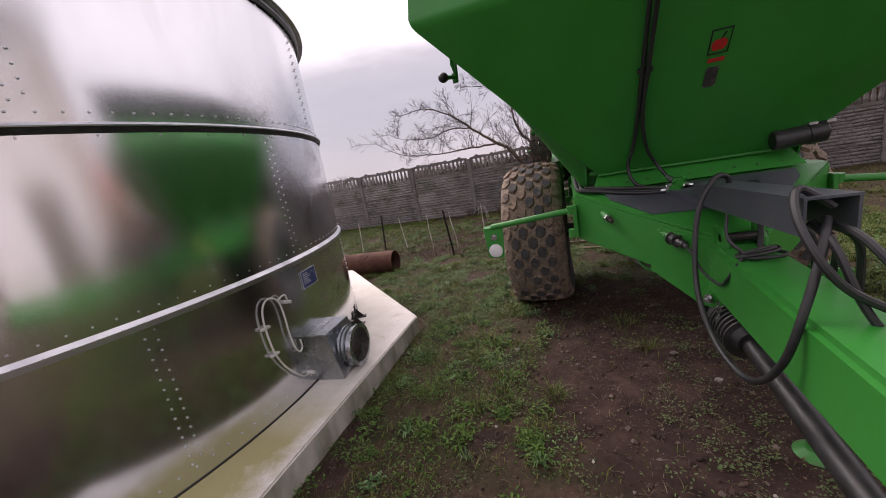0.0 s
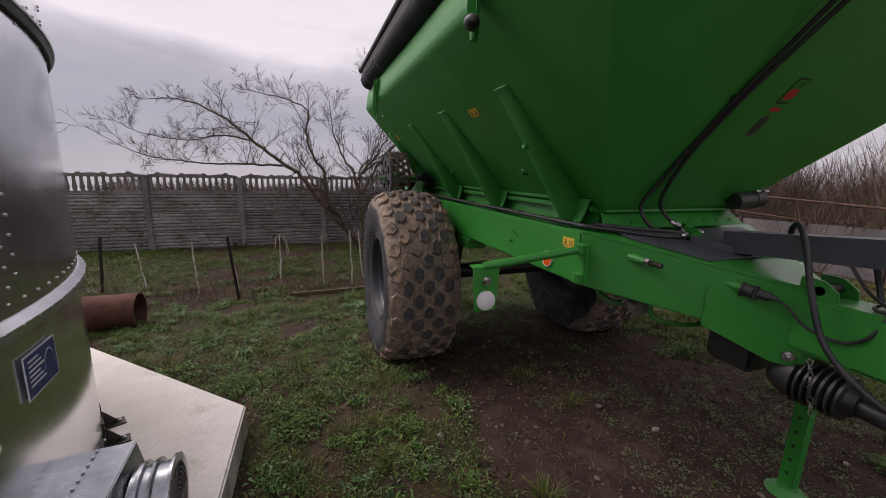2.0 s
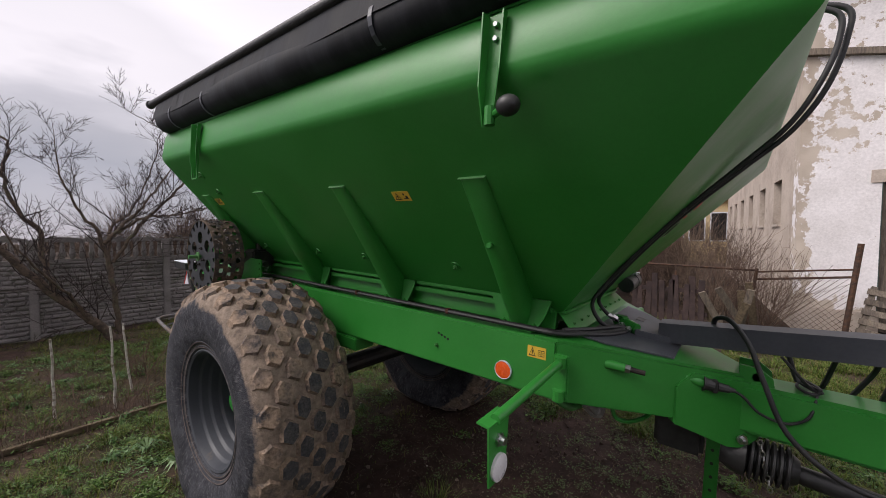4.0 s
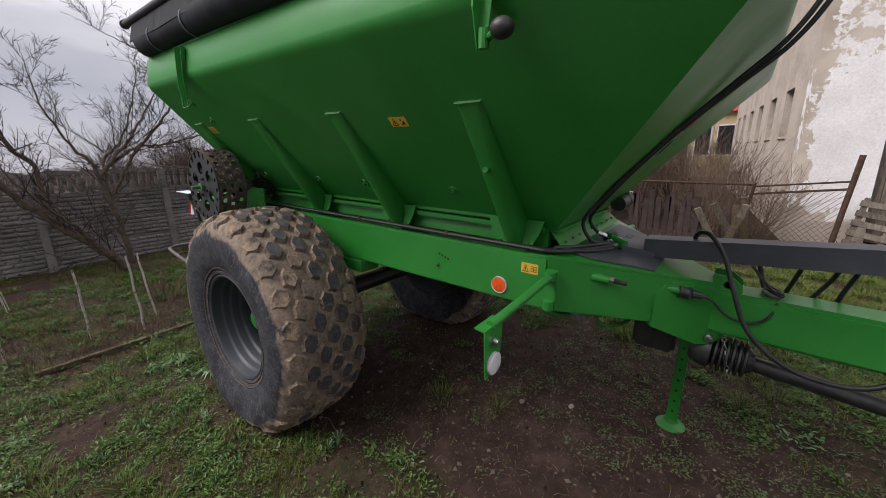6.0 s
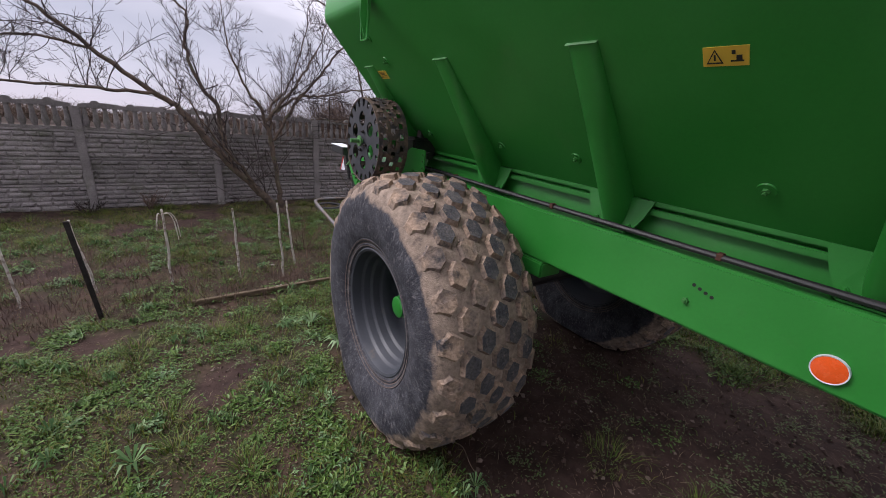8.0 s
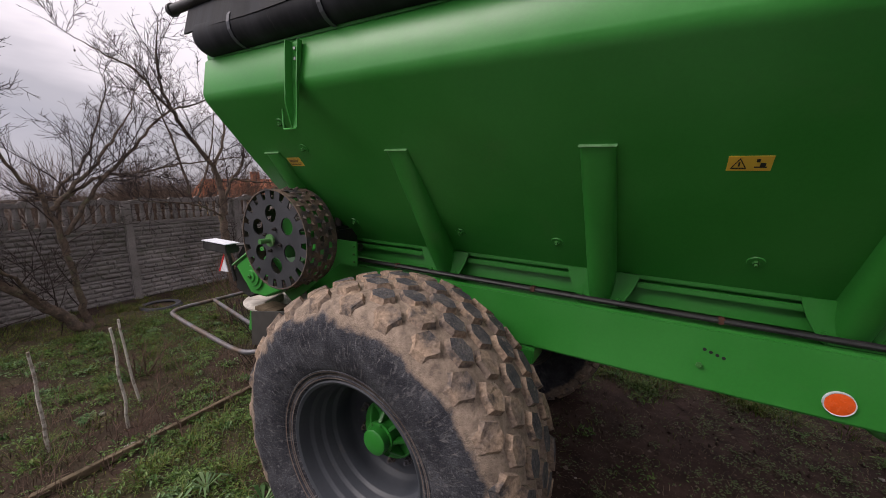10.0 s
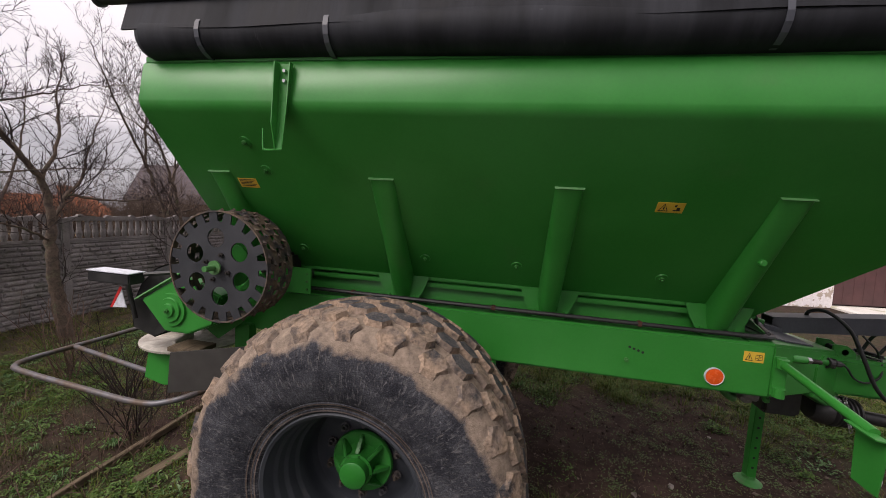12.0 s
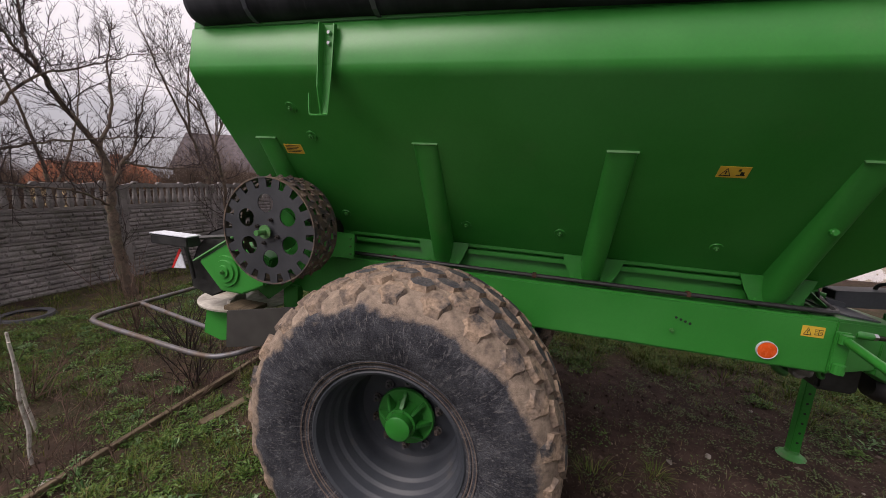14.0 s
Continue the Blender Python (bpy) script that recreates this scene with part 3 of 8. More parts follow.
# ---- ground ----
def dirt_amount(x, y):
    """1 on the bare trodden soil beside and under the trailer, 0 on the grass."""
    n = noise.noise(Vector((x * 0.9, y * 0.9, 3.1))) * 0.5 + noise.noise(Vector((x * 2.6, y * 2.6, 7.7))) * 0.35
    under = smooth01(0.55, -0.35, math.hypot((x - 0.88) / 1.18, (y + 1.6) / 1.8) - 1.0 + 0.75 * n)
    rut = 0.30 * smooth01(0.5, -0.3, math.hypot((x + 0.9) / 0.7, (y + 3.3) / 1.5) - 1.0 + 0.9 * n)
    bed = 0.40 * smooth01(0.4, -0.3, math.hypot((x + 1.6) / 4.4, (y - 3.05) / 0.62) - 1.0 + 0.9 * n)
    patch = 0.75 * smooth01(0.06, 0.30, n)
    return min(1.0, max(under, rut, bed, patch))


def soil_height(x, y):
    h = ground_z(x, y)
    near = smooth01(30, 9, math.hypot(x, y))
    h += near * (0.035 * noise.noise(Vector((x * 0.8, y * 0.8, 0))) + 0.018 * noise.noise(Vector((x * 3.1, y * 3.1, 4))))
    h += near * 0.012 * noise.noise(Vector((x * 9.0, y * 9.0, 8)))
    return h


def axis_steps(lo, hi, fine_lo, fine_hi, fine, far):
    out = list(np.arange(fine_lo, fine_hi + 1e-6, fine))
    for sign, start, end in ((1, fine_hi, hi), (-1, fine_lo, lo)):
        step, v = fine, start
        while abs(v - start) < abs(end - start):
            step = min(step * 1.35, far)
            v += sign * step
            out.append(v)
    return sorted(out)


def build_ground():
    xs = axis_steps(-900, 900, -5.0, 5.0, 0.07, 120)
    ys = axis_steps(-900, 900, -5.2, 7.8, 0.07, 120)
    co = [(x, y, soil_height(x, y)) for x in xs for y in ys]
    ny = len(ys)
    fa = [(i * ny + j, (i + 1) * ny + j, (i + 1) * ny + j + 1, i * ny + j + 1) for i in range(len(xs) - 1) for j in range(ny - 1)]
    me = bpy.data.meshes.new("ground")
    me.from_pydata(co, [], fa)
    at = me.attributes.new("bare", "FLOAT", "POINT")
    at.data.foreach_set("value", [dirt_amount(x, y) if abs(x) < 8 and abs(y) < 9 else 0.5 for x in xs for y in ys])
    me.shade_smooth()
    ob = tagged(new("ground", me), "uneven yard ground of grass and bare brown soil", "ground", kind="structure")
    m = mat("soil_and_turf", (0.030, 0.029, 0.013), (0.044, 0.033, 0.021), 3.0, 0.95, bump=0.9, bscale=32, fine=0.5, c3=(0.064, 0.040, 0.029), s3=4.5, lo3=0.48, hi3=0.62)
    nt = m.node_tree
    li = nt.links.new
    b = nt.nodes["Principled BSDF"]
    grass = b.inputs["Base Color"].links[0].from_socket
    att = nt.nodes.new("ShaderNodeAttribute")
    att.attribute_name = "bare"
    n1, n2 = nt.nodes.new("ShaderNodeTexNoise"), nt.nodes.new("ShaderNodeTexNoise")
    n1.inputs["Scale"].default_value, n1.inputs["Detail"].default_value, n1.inputs["Roughness"].default_value = 3.0, 9.0, 0.68
    n2.inputs["Scale"].default_value, n2.inputs["Detail"].default_value, n2.inputs["Roughness"].default_value = 5.5, 10.0, 0.70
    co_n = nt.nodes.new("ShaderNodeTexCoord")
    for n in (n1, n2):
        li(co_n.outputs["Object"], n.inputs["Vector"])
    ra = nt.nodes.new("ShaderNodeValToRGB")
    ra.color_ramp.elements[0].position, ra.color_ramp.elements[0].color = 0.30, (0.0165, 0.0098, 0.0085, 1)
    ra.color_ramp.elements[1].position, ra.color_ramp.elements[1].color = 0.80, (0.080, 0.050, 0.041, 1)
    e = ra.color_ramp.elements.new(0.5)
    e.color = (0.036, 0.0215, 0.0175, 1)
    li(n2.outputs["Fac"], ra.inputs["Fac"])
    ad = nt.nodes.new("ShaderNodeMath")
    ad.operation = "MULTIPLY_ADD"
    ad.inputs[1].default_value, ad.inputs[2].default_value = 1.1, -0.55
    li(n1.outputs["Fac"], ad.inputs[0])
    su = nt.nodes.new("ShaderNodeMath")
    li(ad.outputs[0], su.inputs[0])
    li(att.outputs["Fac"], su.inputs[1])
    mr = nt.nodes.new("ShaderNodeMapRange")
    mr.inputs["From Min"].default_value, mr.inputs["From Max"].default_value = 0.25, 0.62
    li(su.outputs[0], mr.inputs["Value"])
    mx = nt.nodes.new("ShaderNodeMix")
    mx.data_type = "RGBA"
    li(mr.outputs[0], mx.inputs["Factor"])
    li(grass, mx.inputs["A"])
    li(ra.outputs[0], mx.inputs["B"])
    li(mx.outputs["Result"], b.inputs["Base Color"])
    bp = nt.nodes.new("ShaderNodeBump")
    bp.inputs["Strength"].default_value, bp.inputs["Distance"].default_value = 0.6, 0.02
    li(n2.outputs["Fac"], bp.inputs["Height"])
    li(bp.outputs[0], b.inputs["Normal"])
    me.materials.append(m)
    return ob


build_ground()

# ---- concrete fence ----
FENCE = [(-1.01 + 2.01 * k, 7.18) for k in range(-7, 8)]
FENCE_BASE = -0.02
rng_f = random.Random(5)


def stone_panel(width, height, seed):
    """A cast panel: one sheet whose two faces carry courses of rough stones in relief, under a plain rim."""
    r = random.Random(seed)
    rows = 5
    rh = (height - 0.045) / rows
    courses = []
    for _ in range(rows):
        cuts, x = [], -r.random() * 0.2
        while x < width:
            cuts.append((x, r.uniform(0.014, 0.036), r.uniform(-0.12, 0.12), r.uniform(-0.5, 0.5)))
            x += r.uniform(0.13, 0.30)
        courses.append(cuts)

    def relief(x, z):
        if z > height - 0.04:
            return 0.034
        j = min(rows - 1, int(z / rh))
        v = z - j * rh
        for k, (x0, d, tilt, lean) in enumerate(courses[j]):
            x1 = courses[j][k + 1][0] if k + 1 < len(courses[j]) else width + 0.1
            a = x - x0 - lean * (v - rh / 2)
            b = x1 - x + lean * (v - rh / 2)
            if a >= 0 and b > 0:
                edge = min(a, b, v, rh - v)
                return 0.016 + (d + tilt * (x - (x0 + x1) / 2) * 0.5 + 0.004 * noise.noise(Vector((x * 30, z * 30, seed)))) * smooth01(0.0, 0.026, edge)
        return 0.016

    nx, nz = 112, 32
    b = bmnew()
    faces = []
    for side in (-1, 1):
        grid = [[b.verts.new((width * i / nx, side * relief(width * i / nx, height * k / nz), height * k / nz)) for k in range(nz + 1)] for i in range(nx + 1)]
        for i in range(nx):
            for k in range(nz):
                b.faces.new((grid[i][k], grid[i + 1][k], grid[i + 1][k + 1], grid[i][k + 1]))
        faces.append(grid)
    g, h = faces
    for i in range(nx):
        for k in (0, nz):
            b.faces.new((g[i][k], g[i + 1][k], h[i + 1][k], h[i][k]))
    for k in range(nz):
        for i in (0, nx):
            b.faces.new((g[i][k], g[i][k + 1], h[i][k + 1], h[i][k]))
    return b


def baluster_panel(width, height):
    """The pierced top panel: a rail, turned balusters and a wavy coping."""
    b = bmnew()
    box(b, (0, -0.03, 0), (width, 0.03, 0.05), 0.006)
    n = 14
    z1 = height - 0.12
    for k in range(n):
        x = (k + 0.5) * width / n
        lathe(b, [(0.05, 0.030), (0.09, 0.044), (0.15, 0.052), (0.21, 0.040), (z1 - 0.03, 0.031), (z1, 0.046)], 8, Matrix.Translation((x, 0, 0)), axis="z")
    steps = 60
    lo, hi = [], []
    for k in range(steps + 1):
        x = width * k / steps
        ph = 2 * math.pi * x / (width / 3)
        lo.append((x, z1 - 0.012 + 0.012 * abs(math.sin(math.pi * n * k / steps))))
        hi.append((x, z1 + 0.050 + 0.034 * abs(math.sin(ph / 2)) + (0.034 if (k // 3) % 5 == 2 else 0)))
    poly = [(x, -0.03, z) for x, z in lo] + [(x, -0.03, z) for x, z in reversed(hi)]
    vs = [b.verts.new(p) for p in poly]
    ws = [b.verts.new((p[0], 0.03, p[2])) for p in poly]
    m = len(lo)
    for a in (vs, ws):
        for k in range(steps):
            b.faces.new((a[k], a[k + 1], a[2 * m - 2 - k], a[2 * m - 1 - k]))
    for k in range(len(poly)):
        b.faces.new((vs[k], vs[(k + 1) % len(poly)], ws[(k + 1) % len(poly)], ws[k]))
    return b


fence = thing("concrete_fence", (0, 7.18, FENCE_BASE), "weathered grey precast concrete fence with stone relief panels", "fence")
PANEL_W = 1.98
stone_meshes = []
for s in range(3):
    me = bpy.data.meshes.new("panel")
    b = stone_panel(PANEL_W, 0.46, s)
    bmesh.ops.recalc_face_normals(b, faces=b.faces)
    b.to_mesh(me)
    b.free()
    me.materials.append(FENCE_CON)
    stone_meshes.append(me)
top_me = bpy.data.meshes.new("baluster_panel")
b = baluster_panel(PANEL_W, 0.50)
bmesh.ops.recalc_face_normals(b, faces=b.faces)
b.to_mesh(top_me)
b.free()
top_me.materials.append(FENCE_CON)
post_me = bpy.data.meshes.new("post")
b = bmnew()
box(b, (-0.065, -0.065, -0.3), (0.065, 0.065, 1.80), 0.014)
b.to_mesh(post_me)
b.free()
post_me.materials.append(FENCE_CON)
for i, (x, y) in enumerate(FENCE):
    piece("post", post_me, fence, Matrix.Translation((x, y, FENCE_BASE + rng_f.uniform(-0.02, 0.02))))
    if i + 1 < len(FENCE):
        x1, y1 = FENCE[i + 1]
        a = math.atan2(y1 - y, x1 - x)
        sc = (math.hypot(x1 - x, y1 - y) - 0.09) / PANEL_W
        base = Matrix.Translation((x, y, FENCE_BASE)) @ Matrix.Rotation(a, 4, "Z") @ Matrix.Translation((0.045, 0, 0)) @ Matrix.Diagonal((sc, 1, 1, 1))
        for j in range(3):
            piece("panel", stone_meshes[(i + j) % 3], fence, base @ Matrix.Translation((0, 0, 0.0 + 0.462 * j)))
        piece("baluster_panel", top_me, fence, base @ Matrix.Translation((0, 0, 1.388)))

# ---- silo on its slab ----
SILO_C, SILO_R, SLAB_Z = Vector((-5.77, -2.60, 0)), 3.44, 0.075
silo = thing("grain_silo", (SILO_C.x, SILO_C.y, SLAB_Z), "round shiny galvanised steel silo with bolted sheets on a concrete slab", "silo")
TIERS = [SLAB_Z, 1.185, 2.305, 3.425]
SEAMS = {0: (-14.3, 33.0, -52.0), 1: (7.25, -32.0, 48.0), 2: (24.6, -17.0, -50.0)}


def on_silo(deg, z, out=0.0):
    a = radians(deg)
    return SILO_C + Vector(((SILO_R + out) * math.cos(a), (SILO_R + out) * math.sin(a), z))


for k, (z0, z1) in enumerate(zip(TIERS, TIERS[1:])):
    o = SILO_R + (0.0 if k % 2 == 0 else 0.006)
    bm = bmnew()
    lathe(bm, [(z0 + 0.002, o), (z1 - 0.002, o), (z1 - 0.002, o - 0.012), (z0 + 0.002, o - 0.012)], 160, Matrix.Translation(SILO_C), axis="z", close=True)
    part("wall_sheet", bm, GALV, silo, smooth=True)
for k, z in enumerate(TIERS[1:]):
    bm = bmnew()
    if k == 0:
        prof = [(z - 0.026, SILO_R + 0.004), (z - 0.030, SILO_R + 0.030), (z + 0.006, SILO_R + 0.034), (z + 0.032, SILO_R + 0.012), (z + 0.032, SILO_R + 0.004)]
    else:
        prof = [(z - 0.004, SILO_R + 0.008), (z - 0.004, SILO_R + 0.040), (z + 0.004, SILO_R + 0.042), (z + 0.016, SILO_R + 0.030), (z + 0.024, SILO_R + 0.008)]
        # shade below the lip, put in as a black strip
        under_lip = bmnew()
        lathe(under_lip, [(z - 0.036, SILO_R + 0.008), (z - 0.034, SILO_R + 0.022), (z - 0.005, SILO_R + 0.034), (z - 0.005, SILO_R + 0.008)], 160, Matrix.Translation(SILO_C), axis="z", close=True)
        part("ring_seal", under_lip, PLASTIC, silo, "black strip that stands for the shade under the ring", smooth=True)
    lathe(bm, prof, 160, Matrix.Translation(SILO_C), axis="z", close=True)
    part("ring", bm, GALV_RING, silo, smooth=True)
bm = bmnew()
lathe(bm, [(TIERS[-1] + 0.03, SILO_R + 0.10), (TIERS[-1] + 0.045, SILO_R + 0.10), (TIERS[-1] + 1.75, 0.35), (TIERS[-1] + 1.9, 0.33), (TIERS[-1] + 1.95, 0.0)], 96, Matrix.Translation(SILO_C), axis="z")
part("roof", bm, GALV, silo, smooth=True)
bm = bmnew()
for k, z in enumerate(TIERS[:-1]):
    for row, out in ((z + 0.075 if k else z + 0.10, 0.002), (TIERS[k + 1] + 0.004 if k == 0 else TIERS[k + 1] - 0.05, 0.030 if k == 0 else 0.002)):
        for d in np.arange(-60, 62, 1.75 if out > 0.01 or row == z + 0.075 or k == 0 else 5.25):
            p = on_silo(d, row, out)
            rod(bm, p, p + 0.008 * (p - SILO_C - Vector((0, 0, row))).normalized(), 0.0082, 0.0055, 6)
    for seam in SEAMS[k]:
        for j in range(14):
            for o in (-0.5, 0.5):
                z_ = z + 0.13 + j * 0.068 + (0.034 if o > 0 else 0)
                p = on_silo(seam + o, z_, 0.002)
                rod(bm, p, p + 0.008 * (p - SILO_C - Vector((0, 0, z_))).normalized(), 0.0082, 0.0055, 6)
part("bolts", bm, GALV_RING, silo, kind="stuff")
bm = bmnew()
lathe(bm, [(SLAB_Z - 0.004, SILO_R + 0.009), (SLAB_Z + 0.010, SILO_R + 0.007), (SLAB_Z + 0.016, SILO_R - 0.002), (SLAB_Z - 0.004, SILO_R - 0.002)], 160, Matrix.Translation(SILO_C), axis="z", close=True)
part("base_seal", bm, BLACK, silo, "black sealing joint at the silo's foot", smooth=True)
# slab
SLAB_A = 3.88
bm = bmnew()
poly = [SILO_C + Vector((SLAB_A / math.cos(radians(22.5)) * math.cos(radians(22.5 + 45 * k)), SLAB_A / math.cos(radians(22.5)) * math.sin(radians(22.5 + 45 * k)), -0.35)) for k in range(8)]
prism(bm, poly, (0, 0, SLAB_Z + 0.35), 0.012)
tagged(part("silo_slab", bm, SLAB_MAT), "thick pale concrete slab with algae-stained edge", "slab", kind="structure")

# ---- spreader trailer ----
CX = 0.68
spreader = thing("lime_spreader_trailer", (CX, -0.4, 0), "green steel spreader trailer with muddy tyres and black tarp", "trailer")


def mx(p):
    """The same point on the trailer's other side."""
    return (2 * CX - p[0], p[1], p[2])


# hopper: sloping sides and front, upright rear, upright lip with a rounded fold
BOT_Z, FOLD_Z, TOP_Z = 1.555, 2.495, 2.715
XB, XF, Y0B, Y0F, Y1 = 0.178, -0.657, -2.055, -2.890, 1.25


def ring_at(z):
    """The hopper's outline at a height: four corners."""
    t = min(1.0, (z - BOT_Z) / (FOLD_Z - BOT_Z))
    x = XB + (XF - XB) * t
    y0 = Y0B + (Y0F - Y0B) * t
    return [(x, y0, z), (2 * CX - x, y0, z), (2 * CX - x, Y1, z), (x, Y1, z)]


def shell(bm, levels, thick):
    """A walled tub through outlines, open above, with the given thickness."""
    outer = [[bm.verts.new(p) for p in ring] for ring in levels]
    inner = []
    for ring in levels:
        c = Vector((sum(p[0] for p in ring) / 4, sum(p[1] for p in ring) / 4, 0))
        inner.append([bm.verts.new((p[0] + math.copysign(thick, c.x - p[0]), p[1] + math.copysign(thick, c.y - p[1]), p[2])) for p in ring])
    for grid, flip in ((outer, False), (inner, True)):
        for a, b in zip(grid, grid[1:]):
            for k in range(4):
                f = (a[k], a[(k + 1) % 4], b[(k + 1) % 4], b[k])
                bm.faces.new(f[::-1] if flip else f)
    for o, i in ((outer[0], inner[0]), (outer[-1], inner[-1])):
        for k in range(4):
            bm.faces.new((o[k], o[(k + 1) % 4], i[(k + 1) % 4], i[k]))


bm = bmnew()
lv = [ring_at(BOT_Z)]
lv += [ring_at(FOLD_Z - 0.03)]
for k in range(1, 6):  # rounded fold
    t = k / 6
    z = FOLD_Z - 0.03 + 0.06 * t
    s = 0.03 * (0.84 * (1 - (1 - t) ** 2))
    base = ring_at(FOLD_Z - 0.03)
    g = 0.84 * 0.03 * (1 - (1 - t) ** 2) * 1.0
    lv.append([(p[0] + math.copysign(g, p[0] - CX), p[1] - (g if p[1] < 0 else 0), z) for p in base])
last = lv[-1]
lv.append([(p[0] + math.copysign(0.002, p[0] - CX), p[1], FOLD_Z + 0.03) for p in last])
lv.append([(p[0] - math.copysign(0.026, p[0] - CX), p[1] + (0.020 if p[1] < 0 else 0), TOP_Z - 0.012) for p in last])
lv.append([(p[0] - math.copysign(0.038, p[0] - CX), p[1] + (0.030 if p[1] < 0 else 0), TOP_Z) for p in last])
shell(bm, lv, 0.006)
hopper = part("hopper", bm, GREEN, spreader, smooth=True)
bm = bmnew()
lip = lv[-1]
ins = [(p[0] - math.copysign(0.07, p[0] - CX), p[1] + (0.07 if p[1] < 0 else -0.07), TOP_Z) for p in lip]
for k in range(4):
    q = [lip[k], lip[(k + 1) % 4], ins[(k + 1) % 4], ins[k]]
    prism(bm, [(p[0], p[1], TOP_Z - 0.001) for p in q], (0, 0, 0.034), 0.004)
part("top_rim", bm, GREEN, hopper)
bm = bmnew()
prism(bm, [(XB + 0.01, Y0B + 0.02, BOT_Z - 0.01), (2 * CX - XB - 0.01, Y0B + 0.02, BOT_Z - 0.01), (2 * CX - XB - 0.01, Y1 - 0.02, BOT_Z - 0.01), (XB + 0.01, Y1 - 0.02, BOT_Z - 0.01)], (0, 0, 0.012))
part("floor_plate", bm, GREEN_DULL, hopper)


def side_x(z):
    return XB + (XF - XB) * (z - BOT_Z) / (FOLD_Z - BOT_Z)


SIDE_N = Vector((-(FOLD_Z - BOT_Z), 0, -(XB - XF))).normalized()  # outward from the near side


def mirror_bm(bm):
    bmesh.ops.transform(bm, matrix=Matrix.Translation((2 * CX, 0, 0)) @ Matrix.Diagonal((-1, 1, 1, 1)), verts=bm.verts)
    bmesh.ops.reverse_faces(bm, faces=bm.faces)


def rib(y, far):
    """A half-round stiffener that leaves the sloping side towards its saddle on the frame."""
    bm = bmnew()
    n = 14
    rings = []
    w = 0.067
    for t in np.linspace(0, 1, 9):
        z = 2.207 + (1.482 - 2.207) * t
        base = Vector((side_x(z) + 0.01, y, z))
        top_c, low_c = Vector((side_x(2.207), y, 2.207)) + SIDE_N * 0.012, Vector((0.060, y, 1.482))
        c = top_c.lerp(low_c, t) - base
        rings.append([bm.verts.new(base + Vector((0, -w * math.copysign(abs(math.cos(a)) ** 0.75, math.cos(a)), 0)) + c * math.sin(a) ** 0.6) for a in (math.pi * k / n for k in range(n + 1))])
    for a, b in zip(rings, rings[1:]):
        for k in range(n):
            bm.faces.new((a[k], a[k + 1], b[k + 1], b[k]))
    bm.faces.new(rings[0])
    bm.faces.new(rings[-1][::-1])
    if far:
        mirror_bm(bm)
    r = part("rib", bm, GREEN, spreader, smooth=True)
    bm = bmnew()
    for s in (-1, 1):
        q = [(0.088, y + s * 0.050, 1.466), (0.088, y + s * 0.090, 1.466), (0.088, y + s * 0.116, 1.486), (0.092, y + s * 0.144, 1.535), (0.096, y + s * 0.164, 1.585), (0.098, y + s * 0.176, 1.624), (0.098, y + s * 0.050, 1.624)]
        prism(bm, q, (0.008, 0, 0))
        hexnut(bm, (0.088, y + s * 0.088, 1.488), (-1, 0, 0), 0.011, 0.008)
    prism(bm, [(0.040, y - 0.095, 1.458), (0.040, y + 0.095, 1.458), (0.13, y + 0.13, 1.458), (0.13, y - 0.13, 1.458)], (0, 0, 0.008))
    if far:
        mirror_bm(bm)
    part("saddle", bm, GREEN, r)
    bm = bmnew()
    o = Vector((side_x(2.209), y, 2.209))
    prism(bm, [o + Vector((0.01, -0.07, 0.004)), o + Vector((0.01, 0.07, 0.004)), o + SIDE_N * 0.017 + Vector((0, 0.068, 0.0)), o + SIDE_N * 0.017 + Vector((0, -0.068, 0.0))], (0, 0, 0.003))
    if far:
        mirror_bm(bm)
    part("cap_edge", bm, GREEN_PALE, r)


RIBS = [-1.853, -0.912, 0.030, 0.999]
for y in RIBS:
    rib(y, False)
    rib(y, True)
bm = bmnew()
p = Vector((-0.195, -1.850, 1.918))
rod(bm, p + Vector((0.02, 0, 0)), p + Vector((-0.045, 0, -0.01)), 0.017, 0.017, 10)
rod(bm, p + Vector((-0.045, 0, -0.01)), p + Vector((-0.05, 0, -0.01)), 0.017, 0.012, 10)
part("rib_boss", bm, GREEN, spreader)

# washers and bolts on the side
for y, z in ((-1.495, 1.767), (-0.698, 1.765), (-0.137, 1.763), (0.696, 1.763), (0.690, 2.222), (0.735, 2.350)):
    c = Vector((side_x(z), y, z))
    bm = bmnew()
    rod(bm, c, c + SIDE_N * 0.006, 0.032, 0.030, 20)
    b_ = part("washer", bm, GREEN, hopper, smooth=True)
    bm = bmnew()
    hexnut(bm, c + SIDE_N * 0.006, SIDE_N, 0.013, 0.011)
    part("bolt", bm, GREEN_DULL, b_)

# hopper base rails on the frame, both sides
for far in (False, True):
    for lo, hi in (((0.112, -2.02, 1.602), (0.160, 1.34, 1.628)), ((0.117, -2.02, 1.555), (0.17, 1.34, 1.586))):
        bm = bmnew()
        box(bm, lo, hi, 0.005)
        if far:
            mirror_bm(bm)
        part("base_rail", bm, GREEN, spreader)
    bm = bmnew()
    prism(bm, [(0.158, -2.03, 1.468), (0.172, -2.03, 1.602), (0.20, -2.03, 1.602), (0.20, -2.03, 1.468)], (0, 3.36, 0))
    if far:
        mirror_bm(bm)
    part("base_skirt", bm, GREEN, spreader)


